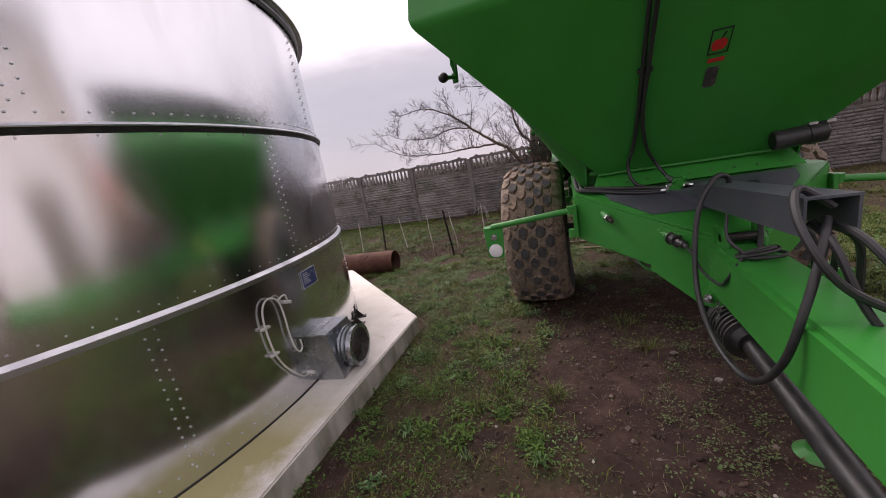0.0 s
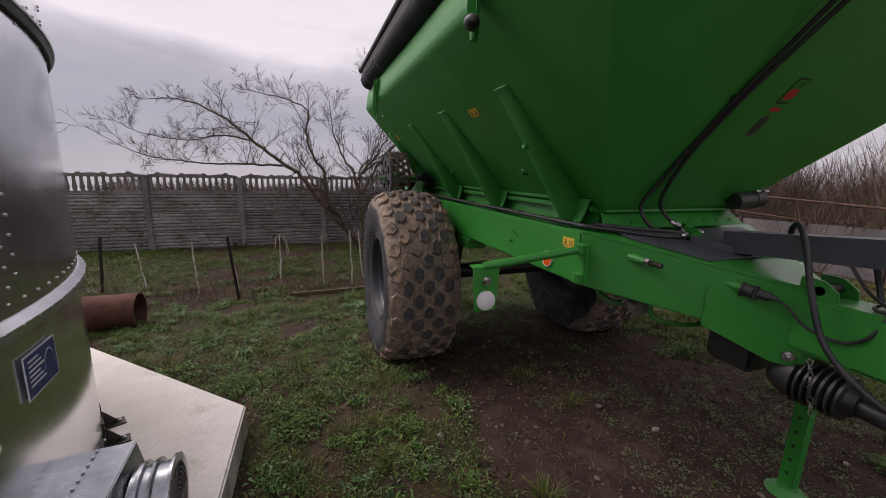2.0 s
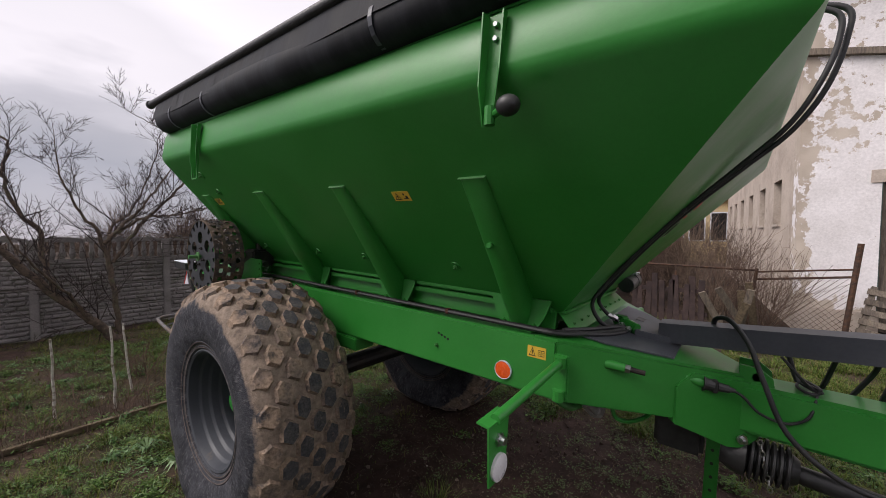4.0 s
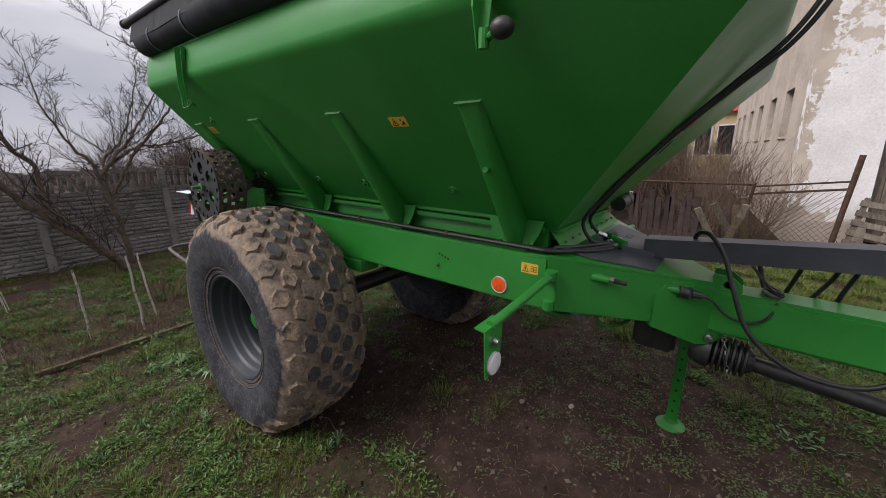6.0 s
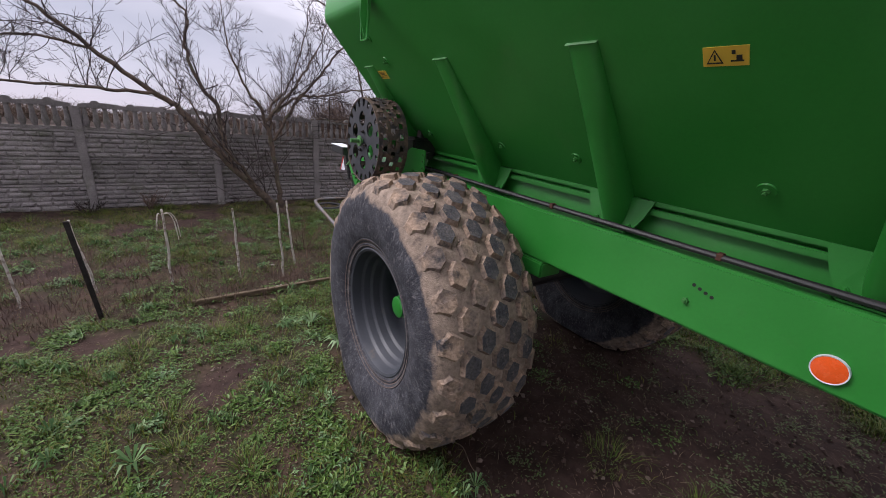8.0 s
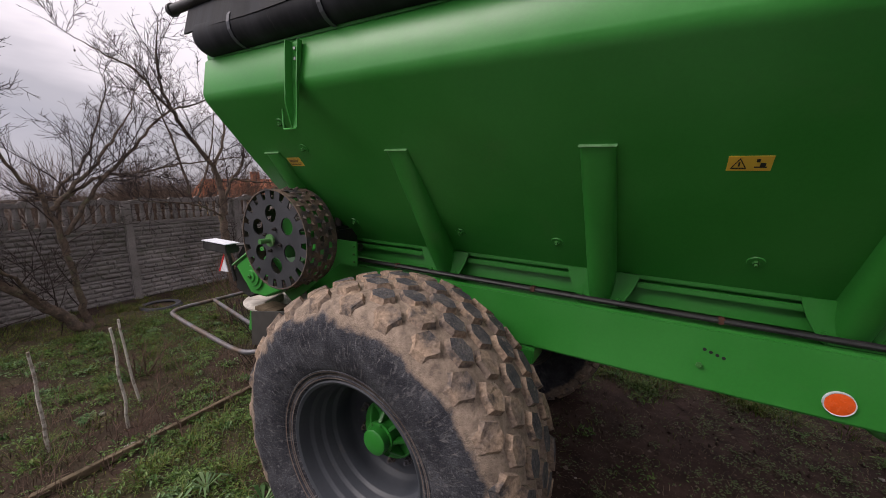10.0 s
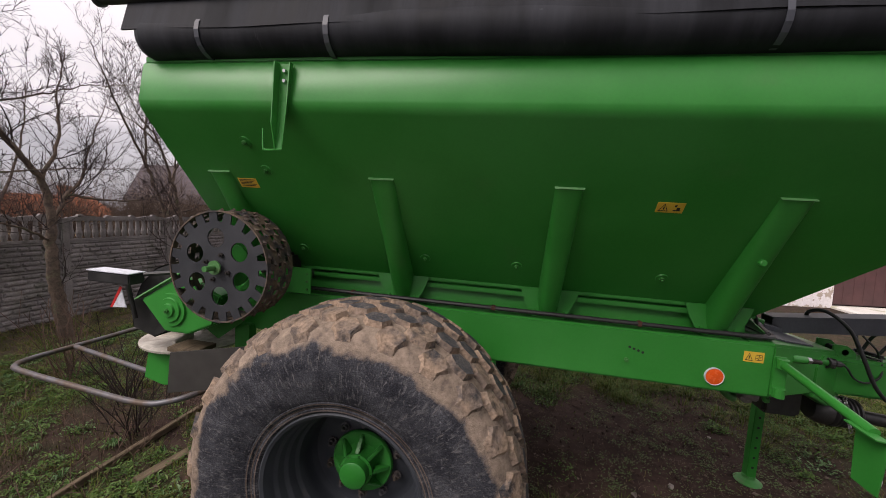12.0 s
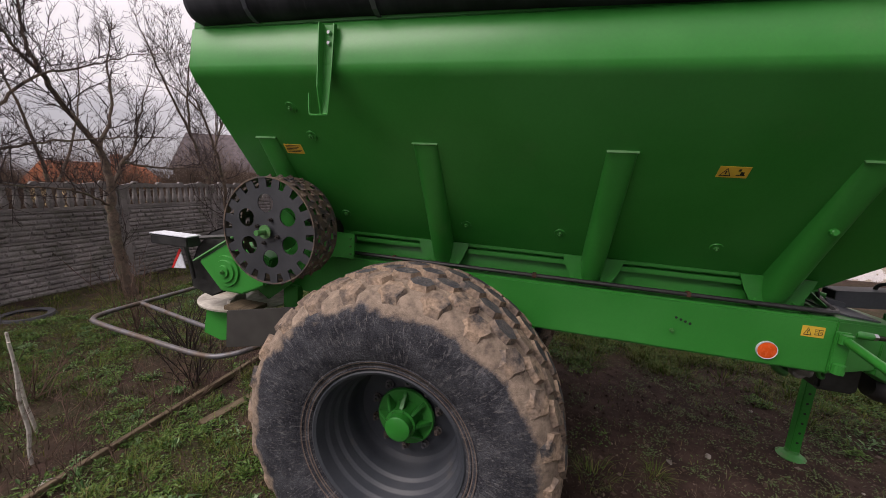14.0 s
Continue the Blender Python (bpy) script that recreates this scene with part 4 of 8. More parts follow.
# frame: two side beams that close in towards the drawbar
def beam(far):
    bm = bmnew()
    box(bm, (0.0, -2.105, 1.158), (0.16, 1.75, 1.454), 0.012)
    if far:
        mirror_bm(bm)
    side = part("side_beam", bm, GREEN, spreader)
    bm = bmnew()
    q = [(0.0, -2.100, 1.158), (0.0, -2.100, 1.454), (0.600, -2.830, 1.300), (0.600, -2.830, 1.035)]
    prism(bm, q, (0.10, 0.06, 0), 0.008)
    if far:
        mirror_bm(bm)
    part("tapered_beam", bm, GREEN, spreader)
    bm = bmnew()
    q = [(0.378, -2.560, 1.060), (0.378, -2.560, 1.252), (0.428, -2.622, 1.317), (0.633, -2.877, 1.265), (0.645, -2.892, 1.230), (0.645, -2.892, 1.00), (0.605, -2.842, 0.942), (0.548, -2.771, 0.948)]
    prism(bm, [(x - 0.0085, y - 0.0065, z) for x, y, z in q], (0.054, 0.039, 0), 0.004)
    if far:
        mirror_bm(bm)
    cheek = part("drawbar_cheek", bm, GREEN, spreader)
    bm = bmnew()
    c = Vector((0.570, -2.829, 0.995))
    d = Vector((-0.8, -0.6, 0)).normalized()
    rod(bm, c, c + d * 0.008, 0.024, 0.024, 18)
    hexnut(bm, c + d * 0.008, d, 0.017, 0.014)
    if far:
        mirror_bm(bm)
    part("pivot_bolt", bm, STEEL, cheek)
    # boss with a nut and a threaded pin
    a, b, e = Vector((0.170, -2.285, 1.347)), Vector((0.183, -2.372, 1.341)), Vector((0.198, -2.456, 1.334))
    bm = bmnew()
    rod(bm, a, b, 0.023, 0.021, 16)
    if far:
        mirror_bm(bm)
    bo = part("boss", bm, GREEN, spreader, smooth=True)
    bm = bmnew()
    rod(bm, b, b.lerp(e, 0.26), 0.021, 0.021, 6)
    if far:
        mirror_bm(bm)
    part("nut", bm, STEEL, bo)
    bm = bmnew()
    rod(bm, b, e, 0.012, 0.012, 10)
    for k in range(9):
        u = b.lerp(e, 0.34 + 0.07 * k)
        rod(bm, u, u.lerp(e, 0.03), 0.0135, 0.0135, 10)
    if far:
        mirror_bm(bm)
    part("pin", bm, DARK_STEEL, bo)
    return side


beam(False)
beam(True)
# cross members and front deck
bm = bmnew()
box(bm, (0.16, -2.085, 1.17), (1.20, -1.985, 1.447), 0.01)
part("cross_member", bm, GREEN, spreader)
bm = bmnew()
box(bm, (0.16, 1.60, 1.20), (1.20, 1.72, 1.455), 0.01)
part("cross_member", bm, GREEN, spreader)
bm = bmnew()
box(bm, (0.01, -2.105, 1.448), (1.35, -1.985, 1.460), 0.002)
prism(bm, [(0.012, -2.105, 1.448), (0.585, -2.805, 1.300), (0.775, -2.805, 1.300), (1.348, -2.105, 1.448)], (0, 0, 0.012))
part("front_deck", bm, GREEN, spreader)
bm = bmnew()
prism(bm, [(x, y, 1.465 + 0.211 * (y + 2.1)) for x, y in ((0.185, -2.165), (0.212, -2.275), (0.395, -2.545), (0.965, -2.545), (1.148, -2.275), (1.175, -2.165))], (0, 0, 0.008))
deck = part("deck_cover", bm, GREY_PAINT, spreader, "flat grey cover plate")
bm = bmnew()
prism(bm, [(x, y, 1.474 + 0.211 * (y + 2.1)) for x, y in ((0.87, -2.34), (0.96, -2.34), (0.96, -2.275), (0.87, -2.275))], (0, 0, 0.002))
part("deck_slot", bm, BLACK, deck)
# sloping front apron under the hopper
bm = bmnew()
prism(bm, [(0.17, -2.045, 1.560), (1.20, -2.045, 1.560), (1.24, -2.14, 1.470), (0.13, -2.14, 1.470)], (0, 0.012, 0.006))
apron = part("front_apron", bm, GREEN, spreader)
bm = bmnew()
box(bm, (0.17, -2.085, 1.556), (1.19, -2.030, 1.570), 0.003)
part("apron_flange", bm, GREEN, apron)
for k in range(9):
    bm = bmnew()
    hexnut(bm, (0.22 + 0.115 * k, -2.108, 1.500), (0, -0.75, 0.6), 0.009, 0.006)
    part("apron_bolt", bm, GREEN_DULL, apron)

# drawbar
bm = bmnew()
prism(bm, [(0.572, -2.74, 1.025), (0.785, -2.74, 1.025), (0.785, -2.74, 1.272), (0.572, -2.74, 1.272)], (0.02, -2.6, -0.03), 0.02)
drawbar = part("drawbar", bm, GREEN, spreader)
bm = bmnew()
rod(bm, (0.685, -5.28, 1.12), (0.685, -5.42, 1.12), 0.06, 0.05, 16)
lathe(bm, [(-0.03, 0.05), (0.03, 0.05), (0.03, 0.1), (-0.03, 0.1)], 20, Matrix.Translation((0.685, -5.5, 1.12)), axis="z", close=True)
part("towing_eye", bm, DARK_STEEL, drawbar)
# spring brackets between frame and drawbar
for x in (0.60, 0.74):
    bm = bmnew()
    prism(bm, [(x, -2.80, 1.252), (x, -2.94, 1.252), (x, -2.93, 1.31), (x, -2.88, 1.35), (x, -2.80, 1.355)], (0.016, 0, 0), 0.003)
    part("lug_plate", bm, GREEN, spreader)
bm = bmnew()
rod(bm, (0.60, -2.87, 1.305), (0.77, -2.87, 1.305), 0.02, 0.02, 12)
part("lug_pin", bm, DARK_STEEL, spreader)

# grey hose-carrying channel over the drawbar
bm = bmnew()
prism(bm, [(0.52, -2.34, 1.42), (0.84, -2.34, 1.42), (0.752, -2.50, 1.385), (0.608, -2.50, 1.385)], (0, 0, 0.035), 0.003)
arm = part("hose_channel", bm, GREY_PAINT, spreader, "dark grey steel hose channel")
bm = bmnew()
A, B = Vector((0.68, -2.44, 1.415)), Vector((0.68, -3.47, 1.53))
prism(bm, [(0.613, A.y, A.z + 0.069), (0.747, A.y, A.z + 0.069), (0.747, B.y - 0.002, B.z + 0.052), (0.613, B.y - 0.002, B.z + 0.052)], (0, 0, 0.008))
part("channel_top", bm, GREY_PAINT, arm)
for x in (0.615, 0.745):
    bm = bmnew()
    prism(bm, [(x, A.y, A.z - 0.03), (x, B.y, B.z - 0.058), (x, B.y, B.z + 0.052), (x, A.y, A.z + 0.069)], (0.008 if x < 0.68 else -0.008, 0, 0))
    part("channel_side", bm, GREY_PAINT, arm)

# document tube on the far front corner
bm = bmnew()
lathe(bm, [(0, 0.0), (0, 0.048), (0.004, 0.052), (0.15, 0.052), (0.152, 0.056), (0.225, 0.056), (0.23, 0.052), (0.23, 0.0)], 28, Matrix.Translation((1.065, -2.165, 1.620)) @ Matrix.Rotation(radians(-4), 4, "Y"))
doc = part("document_tube", bm, PLASTIC, spreader, "black plastic document tube", smooth=True)
for x in (1.21, 1.285):
    bm = bmnew()
    box(bm, (x, -2.20, 1.680), (x + 0.04, -2.14, 1.692), 0.002)
    part("latch", bm, STEEL, doc)

# side marker arms with reflectors
for far in (False, True):
    bm = bmnew()
    box(bm, (-0.012, -2.165, 1.18), (0.014, -2.095, 1.395), 0.004)
    for z in (1.205, 1.365):
        rod(bm, (-0.022, -2.130, z - 0.025), (-0.022, -2.130, z + 0.025), 0.028, 0.028, 14)
    if far:
        mirror_bm(bm)
    part("arm_hinge", bm, GREEN, spreader)
    bm = bmnew()
    rod(bm, (-0.02, -2.130, 1.362), (-0.585, -2.112, 1.302), 0.021, 0.021, 14)
    if far:
        mirror_bm(bm)
    armr = part("marker_arm", bm, GREEN, spreader, smooth=True)
    bm = bmnew()
    prism(bm, [(-0.645, -2.122, 1.292), (-0.500, -2.122, 1.297), (-0.515, -2.122, 1.07), (-0.630, -2.122, 1.07)], (0, 0.006, 0))
    prism(bm, [(-0.645, -2.122, 1.292), (-0.500, -2.122, 1.297), (-0.500, -2.07, 1.302), (-0.645, -2.07, 1.297)], (0, 0, 0.006))
    if far:
        mirror_bm(bm)
    plate = part("marker_plate", bm, GREEN, armr)
    bm = bmnew()
    lathe(bm, [(0, 0.0), (0.0, 0.05), (0.012, 0.05), (0.016, 0.044), (0.016, 0.0)], 28, Matrix.Translation((-0.573, -2.122, 1.126)) @ Matrix.Rotation(radians(-90), 4, "Z"))
    if far:
        mirror_bm(bm)
    part("white_reflector", bm, WHITE, plate, "round white reflector", smooth=True)
    bm = bmnew()
    hexnut(bm, (-0.573, -2.122, 1.229), (0, -1, 0), 0.026, 0.01)
    rod(bm, (-0.573, -2.122, 1.229), (-0.573, -2.15, 1.229), 0.016, 0.016, 10)
    if far:
        mirror_bm(bm)
    part("clamp_screw", bm, STEEL, plate)
bm = bmnew()
lathe(bm, [(0, 0.0), (0.0, 0.045), (0.01, 0.045), (0.012, 0.039), (0.012, 0.0)], 32, Matrix.Translation((-0.0005, -1.822, 1.244)) @ Matrix.Rotation(radians(180), 4, "Z"))
orf = part("side_reflector", bm, ORANGE, spreader, "round orange side reflector", smooth=True)
bm = bmnew()
lathe(bm, [(0.0, 0.045), (0.011, 0.045), (0.012, 0.0485), (0.0, 0.0495)], 32, Matrix.Translation((-0.001, -1.822, 1.244)) @ Matrix.Rotation(radians(180), 4, "Z"), close=True)
part("reflector_ring", bm, PALE, orf)


def sticker(y, z, w, h, on_side, marks=True, book=False):
    """A small yellow warning plate with its pictogram, on the beam or on the sloping side."""
    if on_side:
        o, ux, uz, nn = Vector((side_x(z), y, z)), Vector((0, -1, 0)), Vector((XF - XB, 0, FOLD_Z - BOT_Z)).normalized(), SIDE_N
    else:
        o, ux, uz, nn = Vector((0, y, z)), Vector((0, -1, 0)), Vector((0, 0, 1)), Vector((-1, 0, 0))

    def q(a, b_, c, d, lift):
        return [o + ux * u + uz * v + nn * lift for u, v in ((a, b_), (c, b_), (c, d), (a, d))]
    bm = bmnew()
    prism(bm, q(-w / 2, -h / 2, w / 2, h / 2, 0.0), nn * 0.002)
    s = part("warning_sticker", bm, YELLOW, spreader, "small yellow warning sticker")
    bm = bmnew()
    if marks:
        tri_o = [o + ux * u + uz * v + nn * 0.002 for u, v in ((-w * 0.42, -h * 0.36), (-w * 0.04, -h * 0.36), (-w * 0.23, h * 0.38))]
        tri_i = [o + ux * u + uz * v + nn * 0.002 for u, v in ((-w * 0.375, -h * 0.29), (-w * 0.085, -h * 0.29), (-w * 0.23, h * 0.28))]
        for i in range(3):
            prism(bm, [tri_o[i], tri_o[(i + 1) % 3], tri_i[(i + 1) % 3], tri_i[i]], nn * 0.001)
        prism(bm, q(-w * 0.25, -h * 0.2, -w * 0.21, h * 0.1, 0.002), nn * 0.001)
        if book:  # an open book in outline
            for a0, a1 in ((w * 0.08, w * 0.25), (w * 0.25, w * 0.42)):
                for r0, r1, v0, v1 in ((a0, a1, -0.28, -0.23), (a0, a1, 0.20, 0.25), (a0, a0 + w * 0.015, -0.23, 0.20), (a1 - w * 0.015, a1, -0.23, 0.20), (a0 + w * 0.04, a1 - w * 0.04, 0.04, 0.08), (a0 + w * 0.04, a1 - w * 0.04, -0.10, -0.06)):
                    prism(bm, q(r0, h * v0, r1, h * v1, 0.002), nn * 0.001)
            part("print", bm, BLACK, s)
            return
        prism(bm, q(w * 0.12, -h * 0.28, w * 0.40, -h * 0.20, 0.002), nn * 0.001)
        prism(bm, q(w * 0.24, -h * 0.2, w * 0.36, h * 0.05, 0.002), nn * 0.001)
        prism(bm, q(w * 0.14, h * 0.10, w * 0.22, h * 0.30, 0.002), nn * 0.001)
    else:
        for k in range(5):
            prism(bm, q(-w * 0.42, h * (0.34 - 0.16 * k), w * (0.42 - 0.1 * (k % 3)), h * (0.40 - 0.16 * k), 0.002), nn * 0.001)
    part("print", bm, BLACK, s)


sticker(-1.377, 2.142, 0.118, 0.060, True)
sticker(0.850, 2.150, 0.118, 0.064, True, False)
sticker(-2.003, 1.378, 0.098, 0.058, False, True, True)

# adjusting holes and a bolt on the beam
bm = bmnew()
for k in range(4):
    c = Vector((0.0, -1.375 - 0.024 * k, 1.352 - 0.008 * k))
    rod(bm, c, c + Vector((-0.002, 0, 0)), 0.0075, 0.0075, 10)
part("beam_holes", bm, BLACK, spreader)
bm = bmnew()
hexnut(bm, (0, -1.363, 1.276), (-1, 0, 0), 0.013, 0.012)
part("beam_bolt", bm, GREEN_DULL, spreader)

# black cable along the beam's upper edge
bm = bmnew()
tube(bm, [(0.03, 0.9, 1.487), (0.02, 0.3, 1.487), (0.028, -0.5, 1.484), (0.022, -1.2, 1.486), (0.03, -1.9, 1.484), (0.05, -2.1, 1.482), (0.22, -2.19, 1.466), (0.40, -2.26, 1.452), (0.52, -2.295, 1.452)], 0.013, 8, 6)
tube(bm, [(0.055, 0.9, 1.482), (0.055, -0.5, 1.480), (0.052, -1.9, 1.482), (0.09, -2.1, 1.482), (0.25, -2.17, 1.470), (0.43, -2.235, 1.462), (0.535, -2.265, 1.465)], 0.011, 8, 6)
cable = part("side_cable", bm, HOSE, spreader, smooth=True)
for y in (-0.58, -1.42, 0.35):
    bm = bmnew()
    box(bm, (0.01, y - 0.012, 1.472), (0.045, y + 0.012, 1.502), 0.003)
    part("cable_clip", bm, RUST_PIPE, cable)

# wheels
WX, WY, WZ, LOADED = -0.45, 0.04, 0.678, 0.725
TYRE = [(-0.285, 0.405), (-0.298, 0.428), (-0.304, 0.432), (-0.306, 0.446), (-0.302, 0.450), (-0.309, 0.466), (-0.313, 0.468), (-0.317, 0.478), (-0.314, 0.482), (-0.325, 0.50), (-0.345, 0.605), (-0.348, 0.685), (-0.335, 0.755), (-0.30, 0.806), (-0.24, 0.834), (-0.14, 0.851), (0.0, 0.857)]
TYRE = TYRE + [(-s, r) for s, r in reversed(TYRE[:-1])]


def crown(s):
    xs, rs = [p[0] for p in TYRE[11:-11]], [p[1] for p in TYRE[11:-11]]
    return float(np.interp(s, xs, rs))


def settle(bm):
    """Press the tyre flat where it stands and let its flanks bulge there."""
    for v in bm.verts:
        d = -LOADED - v.co.z
        if d > 0:
            v.co.z = -LOADED - 0.02 * d
        if v.co.z < -0.45 and abs(v.co.x) > 0.2:
            v.co.x += math.copysign(0.03 * smooth01(-0.45, -0.72, v.co.z), v.co.x)


def wheel_meshes():
    out = []
    bm = bmnew()
    lathe(bm, TYRE, 96, caps=False)
    settle(bm)
    out.append(("tyre", bm, TYRE_MAT, True))
    bm = bmnew()
    cols = [-0.272, -0.182, -0.091, 0.0, 0.091, 0.182, 0.272]
    n = 24

    r_ = random.Random(3)
    for ci, s in enumerate(cols):
        for k in range(n):
            a0 = 2 * math.pi * (k + 0.5 * (ci % 2)) / n
            L, W = 0.070, 0.046
            hexa = [(-1.0, -0.15), (-0.42, -1.0), (0.55, -1.0), (1.0, 0.15), (0.42, 1.0), (-0.55, 1.0)]
            top, base = [], []
            h = 0.029 + r_.uniform(-0.006, 0.004)
            for u, v in hexa:
                du, dv = u * L * r_.uniform(0.92, 1.05), v * W * r_.uniform(0.92, 1.05)
                for lst, f, up in ((base, 1.17, -0.004), (top, 0.93, h)):
                    ss = s + dv * f
                    rr = crown(max(-0.335, min(0.335, ss))) + up
                    an = a0 + du * f / 0.85
                    lst.append(bm.verts.new((ss, rr * math.cos(an), rr * math.sin(an))))
            for i in range(6):
                bm.faces.new((base[i], base[(i + 1) % 6], top[(i + 1) % 6], top[i])).material_index = 1
            bm.faces.new(top).material_index = 1 if (abs(s) > 0.25 and r_.random() < 0.85) or (abs(s) > 0.15 and r_.random() < 0.5) or r_.random() < 0.1 else 0
    settle(bm)
    out.append(("tread", bm, TREAD, False))
    bm = bmnew()
    lathe(bm, [(-0.262, 0.425), (-0.292, 0.424), (-0.298, 0.412), (-0.290, 0.398), (-0.262, 0.390), (-0.232, 0.387), (-0.224, 0.384), (-0.216, 0.372), (-0.208, 0.369), (-0.172, 0.367), (-0.164, 0.364), (-0.156, 0.351), (-0.148, 0.348), (-0.105, 0.346), (-0.097, 0.343), (-0.088, 0.331), (-0.08, 0.328), (-0.02, 0.325), (0.02, 0.322), (0.032, 0.316), (0.055, 0.30), (0.060, 0.26), (0.035, 0.22), (0.032, 0.0), (0.05, 0.0), (0.05, 0.22), (0.075, 0.27), (0.08, 0.345), (0.26, 0.395), (0.295, 0.412), (0.27, 0.425)], 72, caps=False)
    out.append(("rim", bm, RIM_PAINT, True))
    bm = bmnew()
    lathe(bm, [(0.012, 0.17), (0.0, 0.172), (-0.010, 0.166), (-0.012, 0.150), (-0.006, 0.105), (-0.03, 0.084), (-0.075, 0.080), (-0.08, 0.0)], 40)
    out.append(("hub", bm, GREEN, True))
    for k in range(8):
        bm = bmnew()
        a = 2 * math.pi * k / 8
        m = Matrix.Rotation(a, 4, "X")
        q = [Vector(p) for p in ((0.0, -0.012, 0.165), (-0.03, -0.009, 0.15), (-0.085, -0.007, 0.09), (-0.02, -0.012, 0.08))]
        prism(bm, [m @ p for p in q], m @ Vector((0, 0.02, 0)), 0.003)
        out.append(("hub_rib", bm, GREEN, False))
    bm = bmnew()
    lathe(bm, [(-0.07, 0.0), (-0.07, 0.088), (-0.086, 0.088), (-0.088, 0.074), (-0.132, 0.072), (-0.138, 0.064), (-0.138, 0.0)], 32)
    out.append(("hub_cap", bm, GREEN, True))
    for k in range(10):
        a = 2 * math.pi * (k + 0.5) / 10
        bm = bmnew()
        c = Vector((0.026, 0.20 * math.cos(a), 0.20 * math.sin(a)))
        rod(bm, c, c + Vector((-0.006, 0, 0)), 0.026, 0.026, 12)
        hexnut(bm, c + Vector((-0.006, 0, 0)), (-1, 0, 0), 0.019, 0.02)
        out.append(("wheel_nut", bm, GUARD_GREY, False))
    for k in range(8):
        a = 2 * math.pi * (k + 0.2) / 8
        bm = bmnew()
        hexnut(bm, (-0.088, 0.08 * math.cos(a), 0.08 * math.sin(a)), (-1, 0, 0), 0.006, 0.004)
        out.append(("cap_screw", bm, GREEN_DULL, False))
    return out


wheel_parts = []
for name, b, m, sm in wheel_meshes():
    me = bpy.data.meshes.new(name)
    bmesh.ops.recalc_face_normals(b, faces=b.faces)
    b.to_mesh(me)
    b.free()
    me.materials.append(m)
    if name == "tread":
        me.materials.append(TREAD_SIDE)
    if sm:
        me.shade_smooth()
        me.set_sharp_from_angle(angle=radians(40))
    wheel_parts.append((name, me))
for place in (Matrix.Translation((WX, WY, WZ)), Matrix.Translation((2 * CX - WX, WY, WZ)) @ Matrix.Rotation(math.pi, 4, "Z")):
    first = None
    for name, me in wheel_parts:
        if first is None:
            first = piece("wheel", me, spreader, place)
            first["label"] = "big flotation wheel with muddy block tread"
        else:
            ob = new(name, me)
            ob.parent = first
bm = bmnew()
rod(bm, (-0.40, WY, WZ), (1.76, WY, WZ), 0.085, 0.085, 16)
axle = part("axle", bm, DARK_STEEL, spreader)
for x in (0.06, 1.30):
    bm = bmnew()
    prism(bm, [(x - 0.05, -0.26, 1.162), (x - 0.05, 0.32, 1.162), (x - 0.05, 0.16, 0.65), (x - 0.05, -0.08, 0.65)], (0.1, 0, 0), 0.01)
    part("axle_bracket", bm, DARK_STEEL, axle)

# ---- spreader: tarp, brackets, hoses, jack, shaft ----
bm = bmnew()
ys = np.linspace(-2.98, 1.18, 34)
tube(bm, [(-0.622 + 0.006 * math.sin(3 * y), float(y), 2.822 + 0.006 * math.sin(2.1 * y + 1)) for y in ys], 0.098, 18, 1)
lathe(bm, [(0, 0.098), (0.03, 0.088), (0.05, 0.06), (0.055, 0.0)], 18, Matrix.Translation((-0.622, 1.18, 2.822)) @ Matrix.Rotation(radians(90), 4, "Z"))
tarp = part("tarp_roll", bm, TARP, spreader, "rolled black tarp with pale scuffs", smooth=True)
bm = bmnew()
n = 30
top, low = [], []
for k in range(n + 1):
    y = -2.98 + (1.28 + 2.98) * k / n
    low.append((-0.718, y, 2.831 + 0.004 * math.sin(7 * y)))
    top.append((-0.679, y, 2.985 + 0.006 * math.sin(4 * y)))
for k in range(n):
    q = [low[k], low[k + 1], top[k + 1], top[k]]
    prism(bm, q, (0.012, 0, 0))
bmesh.ops.remove_doubles(bm, verts=bm.verts, dist=0.0005)
part("tarp_flap", bm, TARP, tarp, smooth=True)
bm = bmnew()
rod(bm, (-0.679, -3.05, 3.0), (-0.679, 1.44, 3.0), 0.028, 0.028, 14)
rod(bm, (-0.679, 1.44, 3.0), (-0.679, 1.465, 3.0), 0.036, 0.036, 14)
part("tarp_pole", bm, PLASTIC, tarp, smooth=True)
for y in (-2.4, -1.55, -0.7, 0.2, 0.85):
    bm = bmnew()
    lathe(bm, [(-0.012, 0.1005), (0.012, 0.1005), (0.012, 0.098), (-0.012, 0.098)], 18, Matrix.Translation((-0.622, y, 2.822)) @ Matrix.Rotation(radians(90), 4, "Z"), close=True)
    part("tarp_strap", bm, GREY_PAINT, tarp)

LIP_X = -0.657


